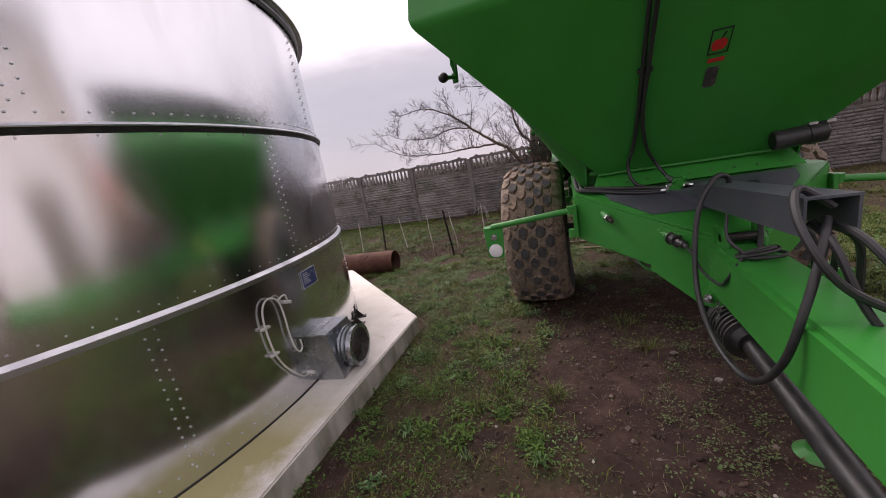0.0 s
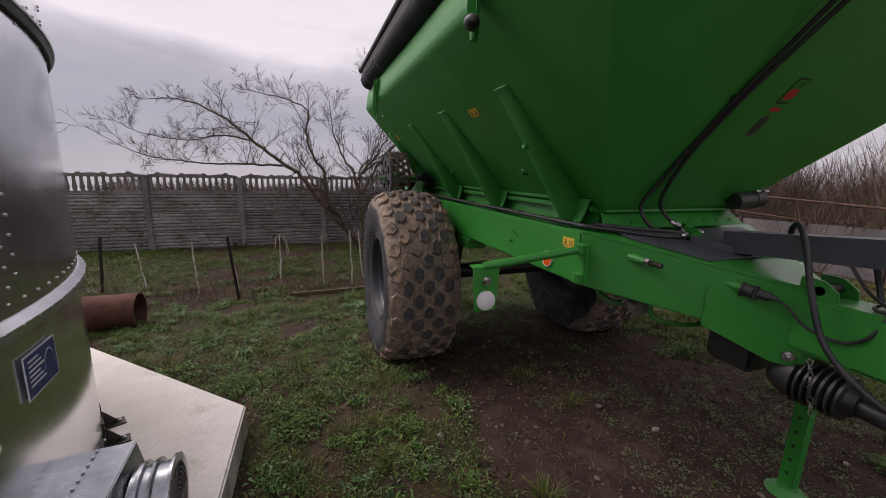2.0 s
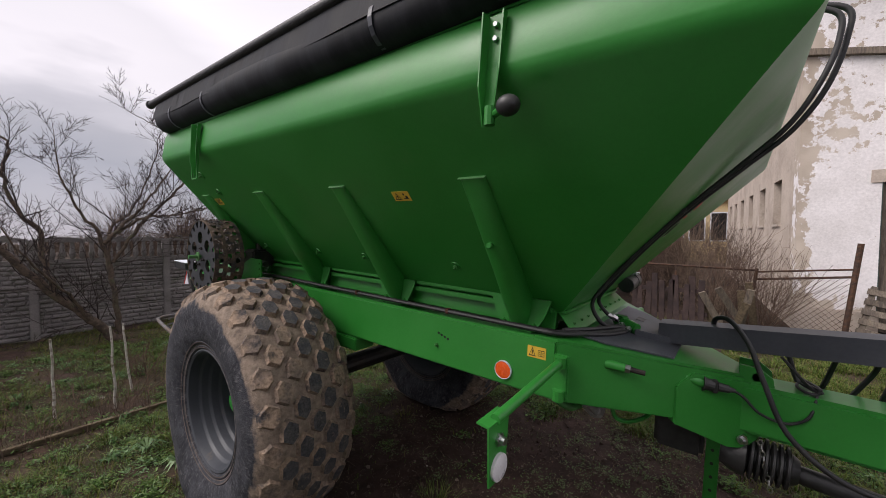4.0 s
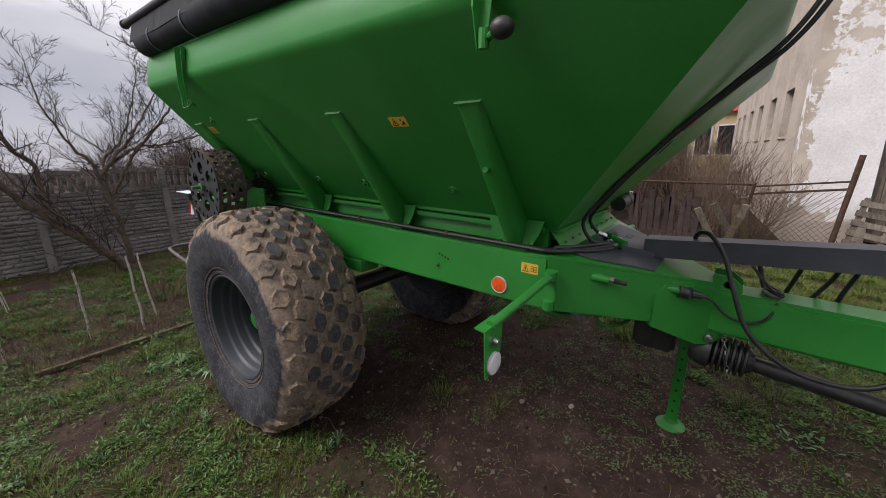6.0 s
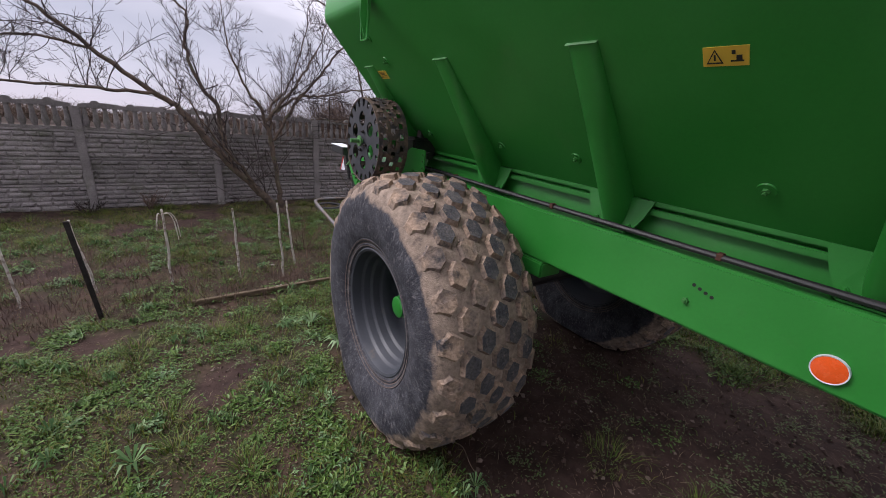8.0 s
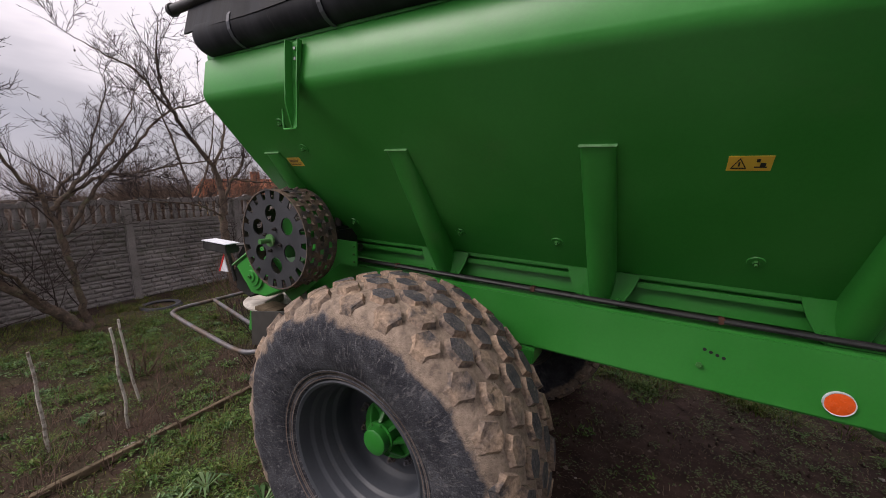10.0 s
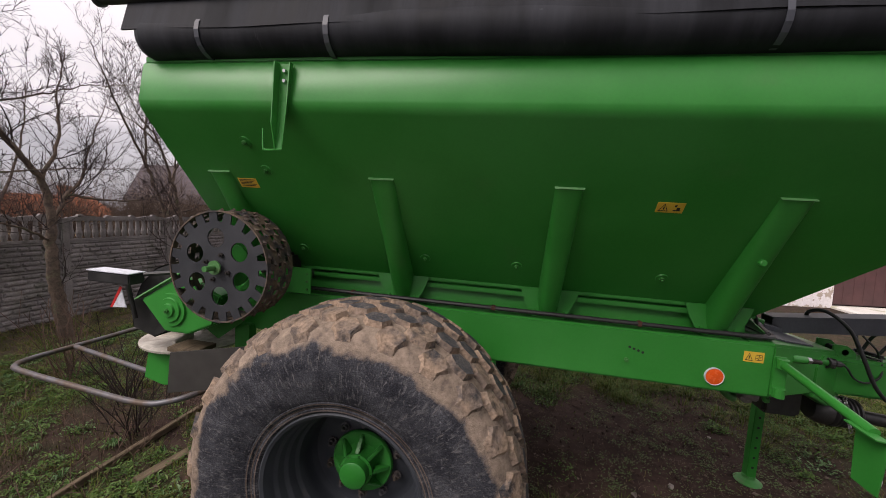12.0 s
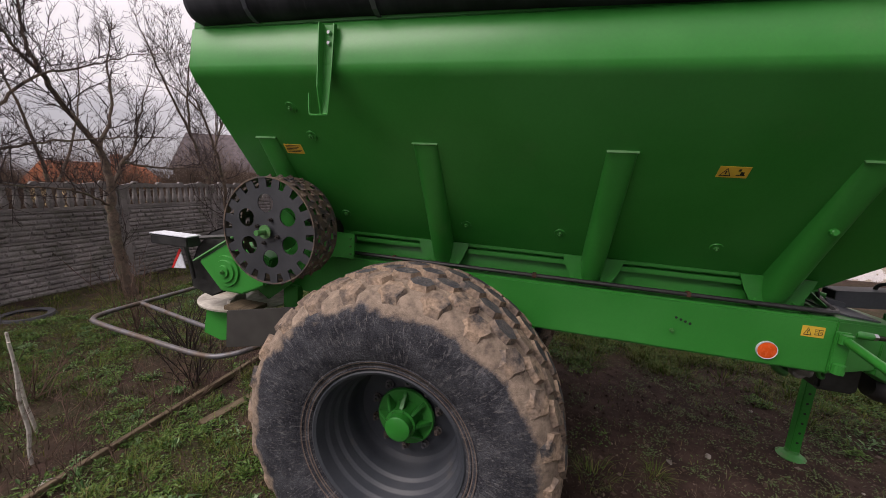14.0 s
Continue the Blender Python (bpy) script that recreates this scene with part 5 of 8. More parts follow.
def lip_bracket(y, low):
    bm = bmnew()
    prism(bm, [(LIP_X + 0.015, y - 0.03, 2.69), (LIP_X + 0.015, y + 0.03, 2.69), (LIP_X - 0.004, y + 0.03, low), (LIP_X - 0.004, y + 0.005, low)], (-0.005, 0, 0))
    prism(bm, [(LIP_X + 0.015, y + 0.03, 2.69), (LIP_X - 0.030, y + 0.03, 2.69), (LIP_X - 0.045, y + 0.03, low + 0.12), (LIP_X - 0.012, y + 0.03, low)], (0, 0.005, 0))
    prism(bm, [(LIP_X + 0.015, y - 0.03, 2.69), (LIP_X - 0.012, y - 0.03, 2.69), (LIP_X - 0.028, y - 0.03, 2.50), (LIP_X - 0.010, y + 0.003, low)], (0, -0.005, 0))
    br = part("tarp_bracket", bm, GREEN, spreader)
    for z in (2.655, 2.61):
        bm = bmnew()
        rod(bm, (LIP_X + 0.010 * (z - 2.30) / 0.355, y, z), (LIP_X - 0.006, y, z), 0.011, 0.008, 10)
        part("rivet", bm, STEEL, br)
    return br


b1 = lip_bracket(0.432, 2.29)
bm = bmnew()
tube(bm, [(LIP_X - 0.01, 0.432, 2.295), (LIP_X - 0.01, 0.515, 2.292), (LIP_X - 0.01, 0.528, 2.31), (LIP_X - 0.01, 0.530, 2.39)], 0.005, 6, 3)
part("hook", bm, GREEN, b1)
b2 = lip_bracket(-2.10, 2.33)
bm = bmnew()
rod(bm, (LIP_X - 0.01, -2.11, 2.362), (LIP_X - 0.06, -2.175, 2.362), 0.013, 0.013, 10)
rod(bm, (LIP_X - 0.02, -2.10, 2.387), (LIP_X - 0.02, -2.10, 2.327), 0.018, 0.018, 10)
part("handle_stem", bm, GREEN, b2)
bm = bmnew()
bmesh.ops.create_uvsphere(bm, u_segments=18, v_segments=12, radius=0.034, matrix=Matrix.Translation((LIP_X - 0.072, -2.196, 2.362)) @ Matrix.Diagonal((1, 1.12, 0.95, 1)))
part("ball_handle", bm, PLASTIC, b2, "black ball handle", smooth=True)

# front sheet: plate with the fruit picture, worn plate, hoses
FRONT_N = Vector((0, -(FOLD_Z - BOT_Z), -(Y0B - Y0F))).normalized()


def front_at(x, z, lift=0.0):
    t = (z - BOT_Z) / (FOLD_Z - BOT_Z)
    return Vector((x, Y0B + (Y0F - Y0B) * t, z)) + FRONT_N * lift


def front_plate(name, x0, x1, z0, z1, material, parent, lift=0.0, label=""):
    bm = bmnew()
    prism(bm, [front_at(x0, z0, lift), front_at(x1, z0, lift), front_at(x1, z1, lift), front_at(x0, z1, lift)], FRONT_N * 0.0015)
    return part(name, bm, material, parent, label)


def front_disc(bm, x, z, rx, rz, lift, n=20):
    prism(bm, [front_at(x + rx * math.cos(2 * math.pi * k / n), z + rz * math.sin(2 * math.pi * k / n), lift) for k in range(n)], FRONT_N * 0.001)


badge = front_plate("badge", 0.650, 0.733, 2.103, 2.196, BLACK, spreader, 0.0, "small badge with a red apple on green")
front_plate("badge_field", 0.656, 0.727, 2.109, 2.190, GREEN, badge, 0.0015)
bm = bmnew()
front_disc(bm, 0.680, 2.138, 0.020, 0.021, 0.003)
front_disc(bm, 0.701, 2.140, 0.020, 0.021, 0.0035)
part("badge_fruit", bm, RED, badge)
bm = bmnew()
prism(bm, [front_at(0.688, 2.156, 0.003), front_at(0.696, 2.156, 0.003), front_at(0.712, 2.182, 0.003), front_at(0.704, 2.184, 0.003)], FRONT_N * 0.001)
part("badge_stalk", bm, BLACK, badge)
front_plate("badge_bar", 0.660, 0.728, 2.072, 2.088, RED, spreader, 0.0)
plate = front_plate("type_plate", 0.662, 0.716, 1.968, 2.053, RUST_RIM, spreader, 0.0, "worn brown type plate")
for x, z in ((0.666, 1.973), (0.712, 1.973), (0.666, 2.048), (0.712, 2.048)):
    bm = bmnew()
    front_disc(bm, x, z, 0.004, 0.004, 0.0015, 8)
    part("rivet", bm, STEEL, plate)

for name, pts in (
    ("front_hose", [(0.375, -2.82, 2.93), (0.372, -3.00, 2.87), (0.372, -3.02, 2.76), (0.375, -2.975, 2.60), (0.377, -2.89, 2.445), (0.378, -2.75, 2.30), (0.378, -2.55, 2.10), (0.376, -2.37, 1.90), (0.362, -2.22, 1.71), (0.338, -2.16, 1.60), (0.365, -2.20, 1.50), (0.45, -2.245, 1.462), (0.53, -2.268, 1.462)]),
    ("front_hose", [(0.405, -2.82, 2.95), (0.402, -3.03, 2.89), (0.402, -3.045, 2.77), (0.405, -3.00, 2.59), (0.404, -2.905, 2.43), (0.403, -2.76, 2.29), (0.402, -2.56, 2.10), (0.398, -2.38, 1.90), (0.43, -2.235, 1.72), (0.49, -2.15, 1.60), (0.545, -2.19, 1.51), (0.562, -2.245, 1.478)]),
):
    bm = bmnew()
    tube(bm, pts, 0.0108, 10, 7)
    part(name, bm, HOSE, spreader, smooth=True)
bm = bmnew()
box(bm, (-0.035, -0.012, -0.012), (0.035, 0.028, 0.012), 0.004, Matrix.Translation(front_at(0.39, 2.105, 0.004)) @ Matrix.Rotation(radians(42), 4, "X"))
part("hose_clamp", bm, PLASTIC, spreader)
for pts in ([(0.10, -2.12, 1.478), (0.25, -2.215, 1.458), (0.40, -2.275, 1.444), (0.52, -2.31, 1.444)], [(0.08, -2.105, 1.495), (0.24, -2.175, 1.48), (0.40, -2.24, 1.47), (0.515, -2.285, 1.462)]):
    bm = bmnew()
    tube(bm, pts, 0.011, 8, 6)
    part("deck_hose", bm, HOSE, spreader, smooth=True)
bm = bmnew()
rod(bm, (0.605, -2.225, 1.478), (0.548, -2.345, 1.450), 0.031, 0.031, 16)
box(bm, (-0.028, -0.03, -0.034), (0.028, 0.03, 0.034), 0.008, Matrix.Translation((0.588, -2.255, 1.472)) @ Matrix.Rotation(radians(-26), 4, "Z"))
block = part("valve_block", bm, GREEN, spreader)
for p, q in (((0.50, -2.262, 1.462), (0.57, -2.272, 1.462)), ((0.485, -2.30, 1.450), (0.555, -2.312, 1.450)), ((0.545, -2.19, 1.51), (0.575, -2.25, 1.476)), ((0.585, -2.29, 1.462), (0.65, -2.30, 1.462))):
    bm = bmnew()
    rod(bm, p, q, 0.014, 0.014, 8)
    m_ = Vector(p).lerp(Vector(q), 0.35)
    rod(bm, m_, Vector(p).lerp(Vector(q), 0.7), 0.0185, 0.0185, 6)
    part("fitting", bm, STEEL, block)

# socket and cable on the drawbar cheek
p0, p1, p2 = Vector((0.420, -2.590, 1.286)), Vector((0.456, -2.664, 1.266)), Vector((0.492, -2.785, 1.252))
bm = bmnew()
rod(bm, p0, p1, 0.021, 0.023, 16)
part("socket_boss", bm, GREEN, spreader, smooth=True)
bm = bmnew()
u = (p2 - p1).normalized()
rod(bm, p1, p1 + u * 0.008, 0.036, 0.036, 20)
rod(bm, p1 + u * 0.008, p1 + u * 0.045, 0.030, 0.028, 16)
box(bm, (-0.018, -0.012, -0.030), (0.018, 0.012, 0.030), 0.004, Matrix.Translation(p1 + u * 0.05) @ Matrix.Rotation(radians(15), 4, "Z"))
rod(bm, p1 + u * 0.062, p1 + u * 0.108, 0.022, 0.019, 10)
rod(bm, p1 + u * 0.108, p2 + u * 0.006, 0.014, 0.009, 12)
part("trailer_plug", bm, PLASTIC, spreader, "black electrical plug")
bm = bmnew()
tube(bm, [p2, p2 + u * 0.04 + Vector((0, 0, -0.02)), (0.525, -2.88, 1.165), (0.55, -2.95, 1.135), (0.565, -3.01, 1.14), (0.57, -3.06, 1.19), (0.62, -3.08, 1.285), (0.70, -3.06, 1.290)], 0.0065, 8, 8)
part("plug_cable", bm, HOSE, spreader, smooth=True)
bm = bmnew()
for k in range(3):
    r = 0.075 - 0.008 * k
    tube(bm, [(0.68 + r * 1.1 * math.cos(a), -3.06 + r * 0.55 * math.sin(a + k), 1.283 + 0.010 * k) for a in np.linspace(0.3 * k, 6.6, 16)], 0.0065, 6, 2)
tube(bm, [(0.62, -3.07, 1.295), (0.58, -3.02, 1.35), (0.600, -2.95, 1.43)], 0.0065, 6, 6)
part("cable_coil", bm, HOSE, spreader, smooth=True)

# hoses carried by the channel
bm = bmnew()
tube(bm, [(0.70, -2.68, 1.475), (0.685, -2.69, 1.545), (0.62, -2.75, 1.56), (0.54, -2.83, 1.47), (0.50, -2.89, 1.32), (0.48, -2.98, 1.12), (0.485, -3.14, 0.985), (0.50, -3.32, 0.945), (0.515, -3.47, 0.985), (0.54, -3.57, 1.12), (0.58, -3.58, 1.30), (0.64, -3.52, 1.46), (0.68, -3.45, 1.52)], 0.0118, 10, 8)
part("long_hose", bm, HOSE, spreader, "thick black hanging hydraulic hose", smooth=True)
for k, pts in enumerate((
    [(0.70, -3.44, 1.55), (0.62, -3.43, 1.61), (0.585, -3.50, 1.55), (0.60, -3.58, 1.45), (0.66, -3.60, 1.36), (0.75, -3.62, 1.30)],
    [(0.66, -3.42, 1.50), (0.66, -3.53, 1.46), (0.70, -3.60, 1.30), (0.80, -3.64, 1.12), (0.84, -3.70, 1.02)],
    [(0.70, -3.42, 1.50), (0.71, -3.56, 1.48), (0.77, -3.66, 1.34), (0.85, -3.70, 1.15)],
    [(0.72, -3.35, 1.48), (0.80, -3.36, 1.42), (0.835, -3.33, 1.28), (0.845, -3.30, 1.10), (0.85, -3.28, 1.0)],
    [(0.72, -3.28, 1.46), (0.79, -3.28, 1.38), (0.82, -3.22, 1.24), (0.83, -3.16, 1.10)],
    [(0.72, -3.15, 1.45), (0.79, -3.15, 1.38), (0.82, -3.12, 1.25), (0.83, -3.08, 1.12)],
    [(0.70, -2.98, 1.43), (0.70, -3.0, 1.36), (0.69, -3.02, 1.30)],
)):
    bm = bmnew()
    tube(bm, pts, 0.011 if k else 0.012, 8, 7)
    h = part("supply_hose", bm, HOSE, spreader, smooth=True)
    if k in (1, 2, 3):
        bm = bmnew()
        e, f = Vector(pts[-1]), Vector(pts[-2])
        rod(bm, e, e + (e - f).normalized() * 0.07, 0.017, 0.014, 10)
        part("coupling", bm, STEEL if k != 3 else PLASTIC, h)

# parking jack
bm = bmnew()
box(bm, (1.045, -2.745, 0.07), (1.115, -2.675, 1.06), 0.006)
jack = part("parking_jack", bm, GREEN, spreader, "green telescopic parking jack")
for k in range(7):
    bm = bmnew()
    cz = 0.16 + 0.085 * k
    rod(bm, (1.0445, -2.710, cz), (1.0435, -2.710, cz), 0.010, 0.010, 10)
    part("jack_hole", bm, BLACK, jack)
bm = bmnew()
lathe(bm, [(0.012, 0.0), (0.006, 0.092), (0.016, 0.098), (0.024, 0.085), (0.05, 0.05), (0.07, 0.045), (0.07, 0.0)], 24, Matrix.Translation((1.08, -2.710, 0.010)), axis="z")
part("jack_foot", bm, GREEN_DULL, jack, smooth=True)
bm = bmnew()
box(bm, (1.02, -2.765, 0.93), (1.14, -2.655, 1.08), 0.006)
part("jack_sleeve", bm, GREEN, jack)
bm = bmnew()
tube(bm, [(0.36, -2.28, 1.10), (0.36, -2.30, 1.01), (0.42, -2.36, 0.98), (0.55, -2.42, 0.98), (0.60, -2.44, 1.02)], 0.012, 8, 6)
part("jack_lever", bm, GREEN, jack, smooth=True)
# shaft with its bellows and chain
bm = bmnew()
box(bm, (0.60, -2.68, 0.815), (0.86, -2.45, 1.03), 0.02)
part("gear_guard", bm, PLASTIC, spreader)
bm = bmnew()
prof = [(0.0, 0.075), (0.05, 0.10), (0.10, 0.105)]
for k in range(6):
    prof += [(0.112 + 0.027 * k, 0.076), (0.118 + 0.027 * k, 0.108 - 0.002 * k), (0.128 + 0.027 * k, 0.108 - 0.002 * k), (0.134 + 0.027 * k, 0.076)]
prof += [(0.28, 0.07), (0.30, 0.055)]
lathe(bm, prof, 28, Matrix.Translation((0.665, -2.75, 0.89)) @ Matrix.Rotation(radians(-90), 4, "Z") @ Matrix.Rotation(radians(3), 4, "Y"))
shaft = part("shaft_bellows", bm, PLASTIC, spreader, "black rubber shaft guard cone", smooth=True)
bm = bmnew()
rod(bm, (0.665, -2.98, 0.872), (0.67, -3.82, 0.80), 0.042, 0.042, 18)
rod(bm, (0.67, -3.82, 0.80), (0.68, -5.2, 0.66), 0.036, 0.036, 18)
part("drive_shaft", bm, PLASTIC, shaft, smooth=True)
for k in range(9):
    bm = bmnew()
    cc = Vector((0.585 - 0.002 * k, -2.90 - 0.006 * k, 1.00 - 0.026 * k))
    lathe(bm, [(-0.003, 0.007), (0.003, 0.007), (0.003, 0.012), (-0.003, 0.012)], 8, Matrix.Translation(cc) @ Matrix.Rotation(radians(90 * (k % 2)), 4, "Z") @ Matrix.Diagonal((1, 1, 1.5, 1)), close=True)
    part("chain_link", bm, STEEL, shaft)

# pale wrapped hose bundle under the frame
bm = bmnew()
bmesh.ops.create_icosphere(bm, subdivisions=3, radius=0.068, matrix=Matrix.Translation((0.37, -2.19, 1.04)) @ Matrix.Diagonal((1.5, 0.9, 0.8, 1)))
for v in bm.verts:
    v.co += Vector((1, 0.4, 0.6)) * 0.05 * noise.noise(v.co * 14)
part("wrapped_hose_end", bm, PALE_WRAP, spreader, "grubby pale plastic-wrapped hose end", smooth=True)
bm = bmnew()
tube(bm, [(0.25, -1.95, 1.19), (0.24, -2.0, 1.08), (0.28, -2.08, 1.02), (0.36, -2.12, 1.02)], 0.02, 10, 6)
part("drain_spout", bm, GREEN_DULL, spreader, smooth=True)
# under-frame long members
for x in (0.45, 0.91):
    bm = bmnew()
    box(bm, (x - 0.05, -1.99, 1.20), (x + 0.05, 1.6, 1.32), 0.006)
    part("floor_bearer", bm, GREEN_DULL, spreader)
bm = bmnew()
box(bm, (-0.02, 0.30, 1.04), (0.18, 0.72, 1.157), 0.008)
part("spring_bracket", bm, GREEN, spreader)
bm = bmnew()
box(bm, (-0.02, -0.62, 1.065), (0.16, -0.34, 1.157), 0.008)
part("spring_bracket", bm, GREEN, spreader)

# ---- spreader: rear works ----
DR = Vector((-0.470, 0.945, 1.665))


def holed_disc(bm, R, holes, thick, m, n=64):
    """A flat disc with round holes, standing across the x axis."""
    def loop(cy, cz, r, k):
        vs = [bm.verts.new((0, cy + r * math.cos(2 * math.pi * i / k), cz + r * math.sin(2 * math.pi * i / k))) for i in range(k)]
        return [bm.edges.new((vs[i], vs[(i + 1) % k])) for i in range(k)]
    vs = []
    for k in range(20):  # slots open at the edge
        a0 = 2 * math.pi * k / 20
        for f, rr in ((-0.5, R), (-0.3, R), (-0.12, R), (-0.04, R - 0.055), (0.30, R - 0.055), (0.38, R)):
            a = a0 + f * 2 * math.pi / 20
            vs.append(bm.verts.new((0, rr * math.cos(a), rr * math.sin(a))))
    es = [bm.edges.new((vs[i], vs[(i + 1) % len(vs)])) for i in range(len(vs))]
    for cy, cz, r in holes:
        es += loop(cy, cz, r, 20)
    res = bmesh.ops.triangle_fill(bm, edges=es, use_beauty=True, use_dissolve=False)
    fs = [g for g in res["geom"] if isinstance(g, bmesh.types.BMFace)]
    ex = bmesh.ops.extrude_face_region(bm, geom=fs)
    bmesh.ops.translate(bm, vec=(thick, 0, 0), verts=[g for g in ex["geom"] if isinstance(g, bmesh.types.BMVert)])
    bmesh.ops.transform(bm, matrix=m, verts=bm.verts)


bm = bmnew()
holes = [(0.165 * math.cos(a), 0.165 * math.sin(a), 0.054) for a in (radians(25 + 60 * k) for k in range(6))]
holed_disc(bm, 0.312, holes, 0.008, Matrix.Translation(DR))
drum = part("drive_drum", bm, DRUM_PAINT, spreader, "dark grey perforated ground-drive drum")
bm = bmnew()
R0, n, rows = 0.318, 48, 7
xs_ = [DR.x - 0.005 + 0.235 * j / rows for j in range(rows + 1)]
grid = [[bm.verts.new((x, DR.y + R0 * math.cos(2 * math.pi * k / n), DR.z + R0 * math.sin(2 * math.pi * k / n))) for k in range(n)] for x in xs_]
for j in range(rows):
    for k in range(n):
        a = (k % 4, j % 4)
        if j % 2 == 1 and (k + j // 2) % 2 == 0:
            continue
        bm.faces.new((grid[j][k], grid[j][(k + 1) % n], grid[j + 1][(k + 1) % n], grid[j + 1][k]))
g = bmesh.ops.extrude_face_region(bm, geom=bm.faces[:])
for v in [q for q in g["geom"] if isinstance(q, bmesh.types.BMVert)]:
    r = Vector((0, v.co.y - DR.y, v.co.z - DR.z)).normalized() * 0.008
    v.co -= r
part("drum_band", bm, RUST_RIM, drum)
bm = bmnew()
r_ = random.Random(8)
for j in range(5):
    for k in range(24):
        a = 2 * math.pi * (k + 0.5 * (j % 2)) / 24
        c = Vector((DR.x + 0.02 + 0.043 * j, DR.y + 0.318 * math.cos(a), DR.z + 0.318 * math.sin(a)))
        up = Vector((0, math.cos(a), math.sin(a)))
        tn = Vector((0, -math.sin(a), math.cos(a)))
        v0 = [bm.verts.new(c + Vector((sx * 0.014, 0, 0)) + tn * st * 0.018) for sx, st in ((-1, 0), (0, -1), (1, 0), (0, 1))]
        tp = bm.verts.new(c + up * 0.016 + tn * 0.014)
        for i in range(4):
            bm.faces.new((v0[i], v0[(i + 1) % 4], tp))
part("drum_teeth", bm, RUST_RIM, drum)
bm = bmnew()
rod(bm, DR + Vector((0.02, 0, 0)), DR + Vector((-0.095, 0, 0)), 0.016, 0.016, 12)
rod(bm, DR + Vector((-0.02, 0, 0)), DR + Vector((-0.03, 0, 0)), 0.04, 0.04, 16)
part("drum_axle", bm, GREEN_DULL, drum)
for k in range(4):
    a = radians(20 + 90 * k)
    bm = bmnew()
    hexnut(bm, DR + Vector((0, 0.075 * math.cos(a), 0.075 * math.sin(a))), (-1, 0, 0), 0.013, 0.014)
    part("drum_bolt", bm, DARK_STEEL, drum)
bm = bmnew()
lathe(bm, [(0, 0.0), (0, 0.13), (0.012, 0.13), (0.012, 0.0)], 32, Matrix.Translation((DR.x + 0.10, DR.y, DR.z)))
rod(bm, DR + Vector((0.05, 0, 0)), DR + Vector((0.45, 0, 0)), 0.03, 0.03, 12)
part("drum_plate", bm, GREEN, drum, smooth=True)
# swing arm and brackets that carry the drum
bm = bmnew()
prism(bm, [(-0.12, 0.78, 1.645), (-0.12, 0.575, 1.645), (-0.12, 0.575, 1.48), (-0.12, 0.74, 1.48), (-0.12, 1.25, 1.10), (-0.12, 1.35, 1.16), (-0.12, 1.02, 1.54)], (0.012, 0, 0), 0.003)
carrier = part("drum_carrier", bm, GREEN, spreader)
for z in (1.52, 1.57, 1.62):
    bm = bmnew()
    hexnut(bm, (-0.12, 0.600, z - 0.012), (-1, 0, 0), 0.009, 0.006)
    part("carrier_bolt", bm, GREEN_DULL, carrier)
bm = bmnew()
box(bm, (-0.10, 0.78, 1.56), (0.12, 0.96, 1.72), 0.02)
rod(bm, (0.0, 0.86, 1.72), (0.0, 0.86, 1.80), 0.03, 0.02, 12)
rod(bm, (-0.06, 0.72, 1.60), (-0.06, 0.60, 1.60), 0.028, 0.028, 12)
part("hydraulic_motor", bm, DARK_STEEL, spreader)
bm = bmnew()
prism(bm, [(-0.31, 1.66, 1.37), (-0.31, 1.34, 1.56), (-0.31, 1.06, 1.45), (-0.31, 1.12, 1.26), (-0.31, 1.30, 1.18), (-0.31, 1.48, 1.18)], (0.22, 0, 0), 0.012)
gear = part("gearbox", bm, GREEN, spreader)
bm = bmnew()
lathe(bm, [(0.0, 0.0), (0.0, 0.04), (0.012, 0.045), (0.012, 0.075), (0.022, 0.08), (0.022, 0.105), (0.035, 0.108), (0.035, 0.0)], 28, Matrix.Translation((-0.345, 1.42, 1.33)))
part("gearbox_cover", bm, GREEN, gear, smooth=True)
bm = bmnew()
hexnut(bm, (-0.345, 1.42, 1.33), (-1, 0, 0), 0.016, 0.012)
part("gearbox_nut", bm, GREEN_DULL, gear)
bm = bmnew()
prism(bm, [(-0.315, 1.70, 1.365), (-0.315, 1.34, 1.58), (-0.27, 1.34, 1.58), (-0.27, 1.70, 1.365)], (0, 0.004, 0.007))
part("gearbox_edge", bm, GREEN_PALE, gear)
# curved black guard behind the gearbox
bm = bmnew()
pts = [(1.50, 1.62), (1.66, 1.56), (1.78, 1.44), (1.86, 1.28), (1.85, 1.14), (1.68, 1.09)]
for (ya, za), (yb, zb) in zip(pts, pts[1:]):
    prism(bm, [(-0.20, ya, za), (0.60, ya, za), (0.60, yb, zb), (-0.20, yb, zb)], (0, -0.006, -0.006))
prism(bm, [(-0.2, y, z) for y, z in pts] + [(-0.2, 1.45, 1.2)], (0.006, 0, 0))
part("spinner_guard", bm, PLASTIC, spreader)
# spinner disc, deflector, lower frame
bm = bmnew()
lathe(bm, [(0.975, 0.0), (0.972, 0.33), (0.968, 0.36), (0.982, 0.362), (0.99, 0.33), (0.992, 0.0)], 48, Matrix.Translation((0.16, 1.68, 0)), axis="z")
disc = part("spinner_disc", bm, DISC_STEEL, spreader, "pale lime-dusted spinner disc", smooth=True)
for a in (20, 110, 200, 290):
    bm = bmnew()
    box(bm, (0.08, -0.012, 0.99), (0.34, 0.012, 1.05), 0.003, Matrix.Translation((0.16, 1.68, 0)) @ Matrix.Rotation(radians(a), 4, "Z"))
    part("spinner_vane", bm, DISC_STEEL, disc)
bm = bmnew()
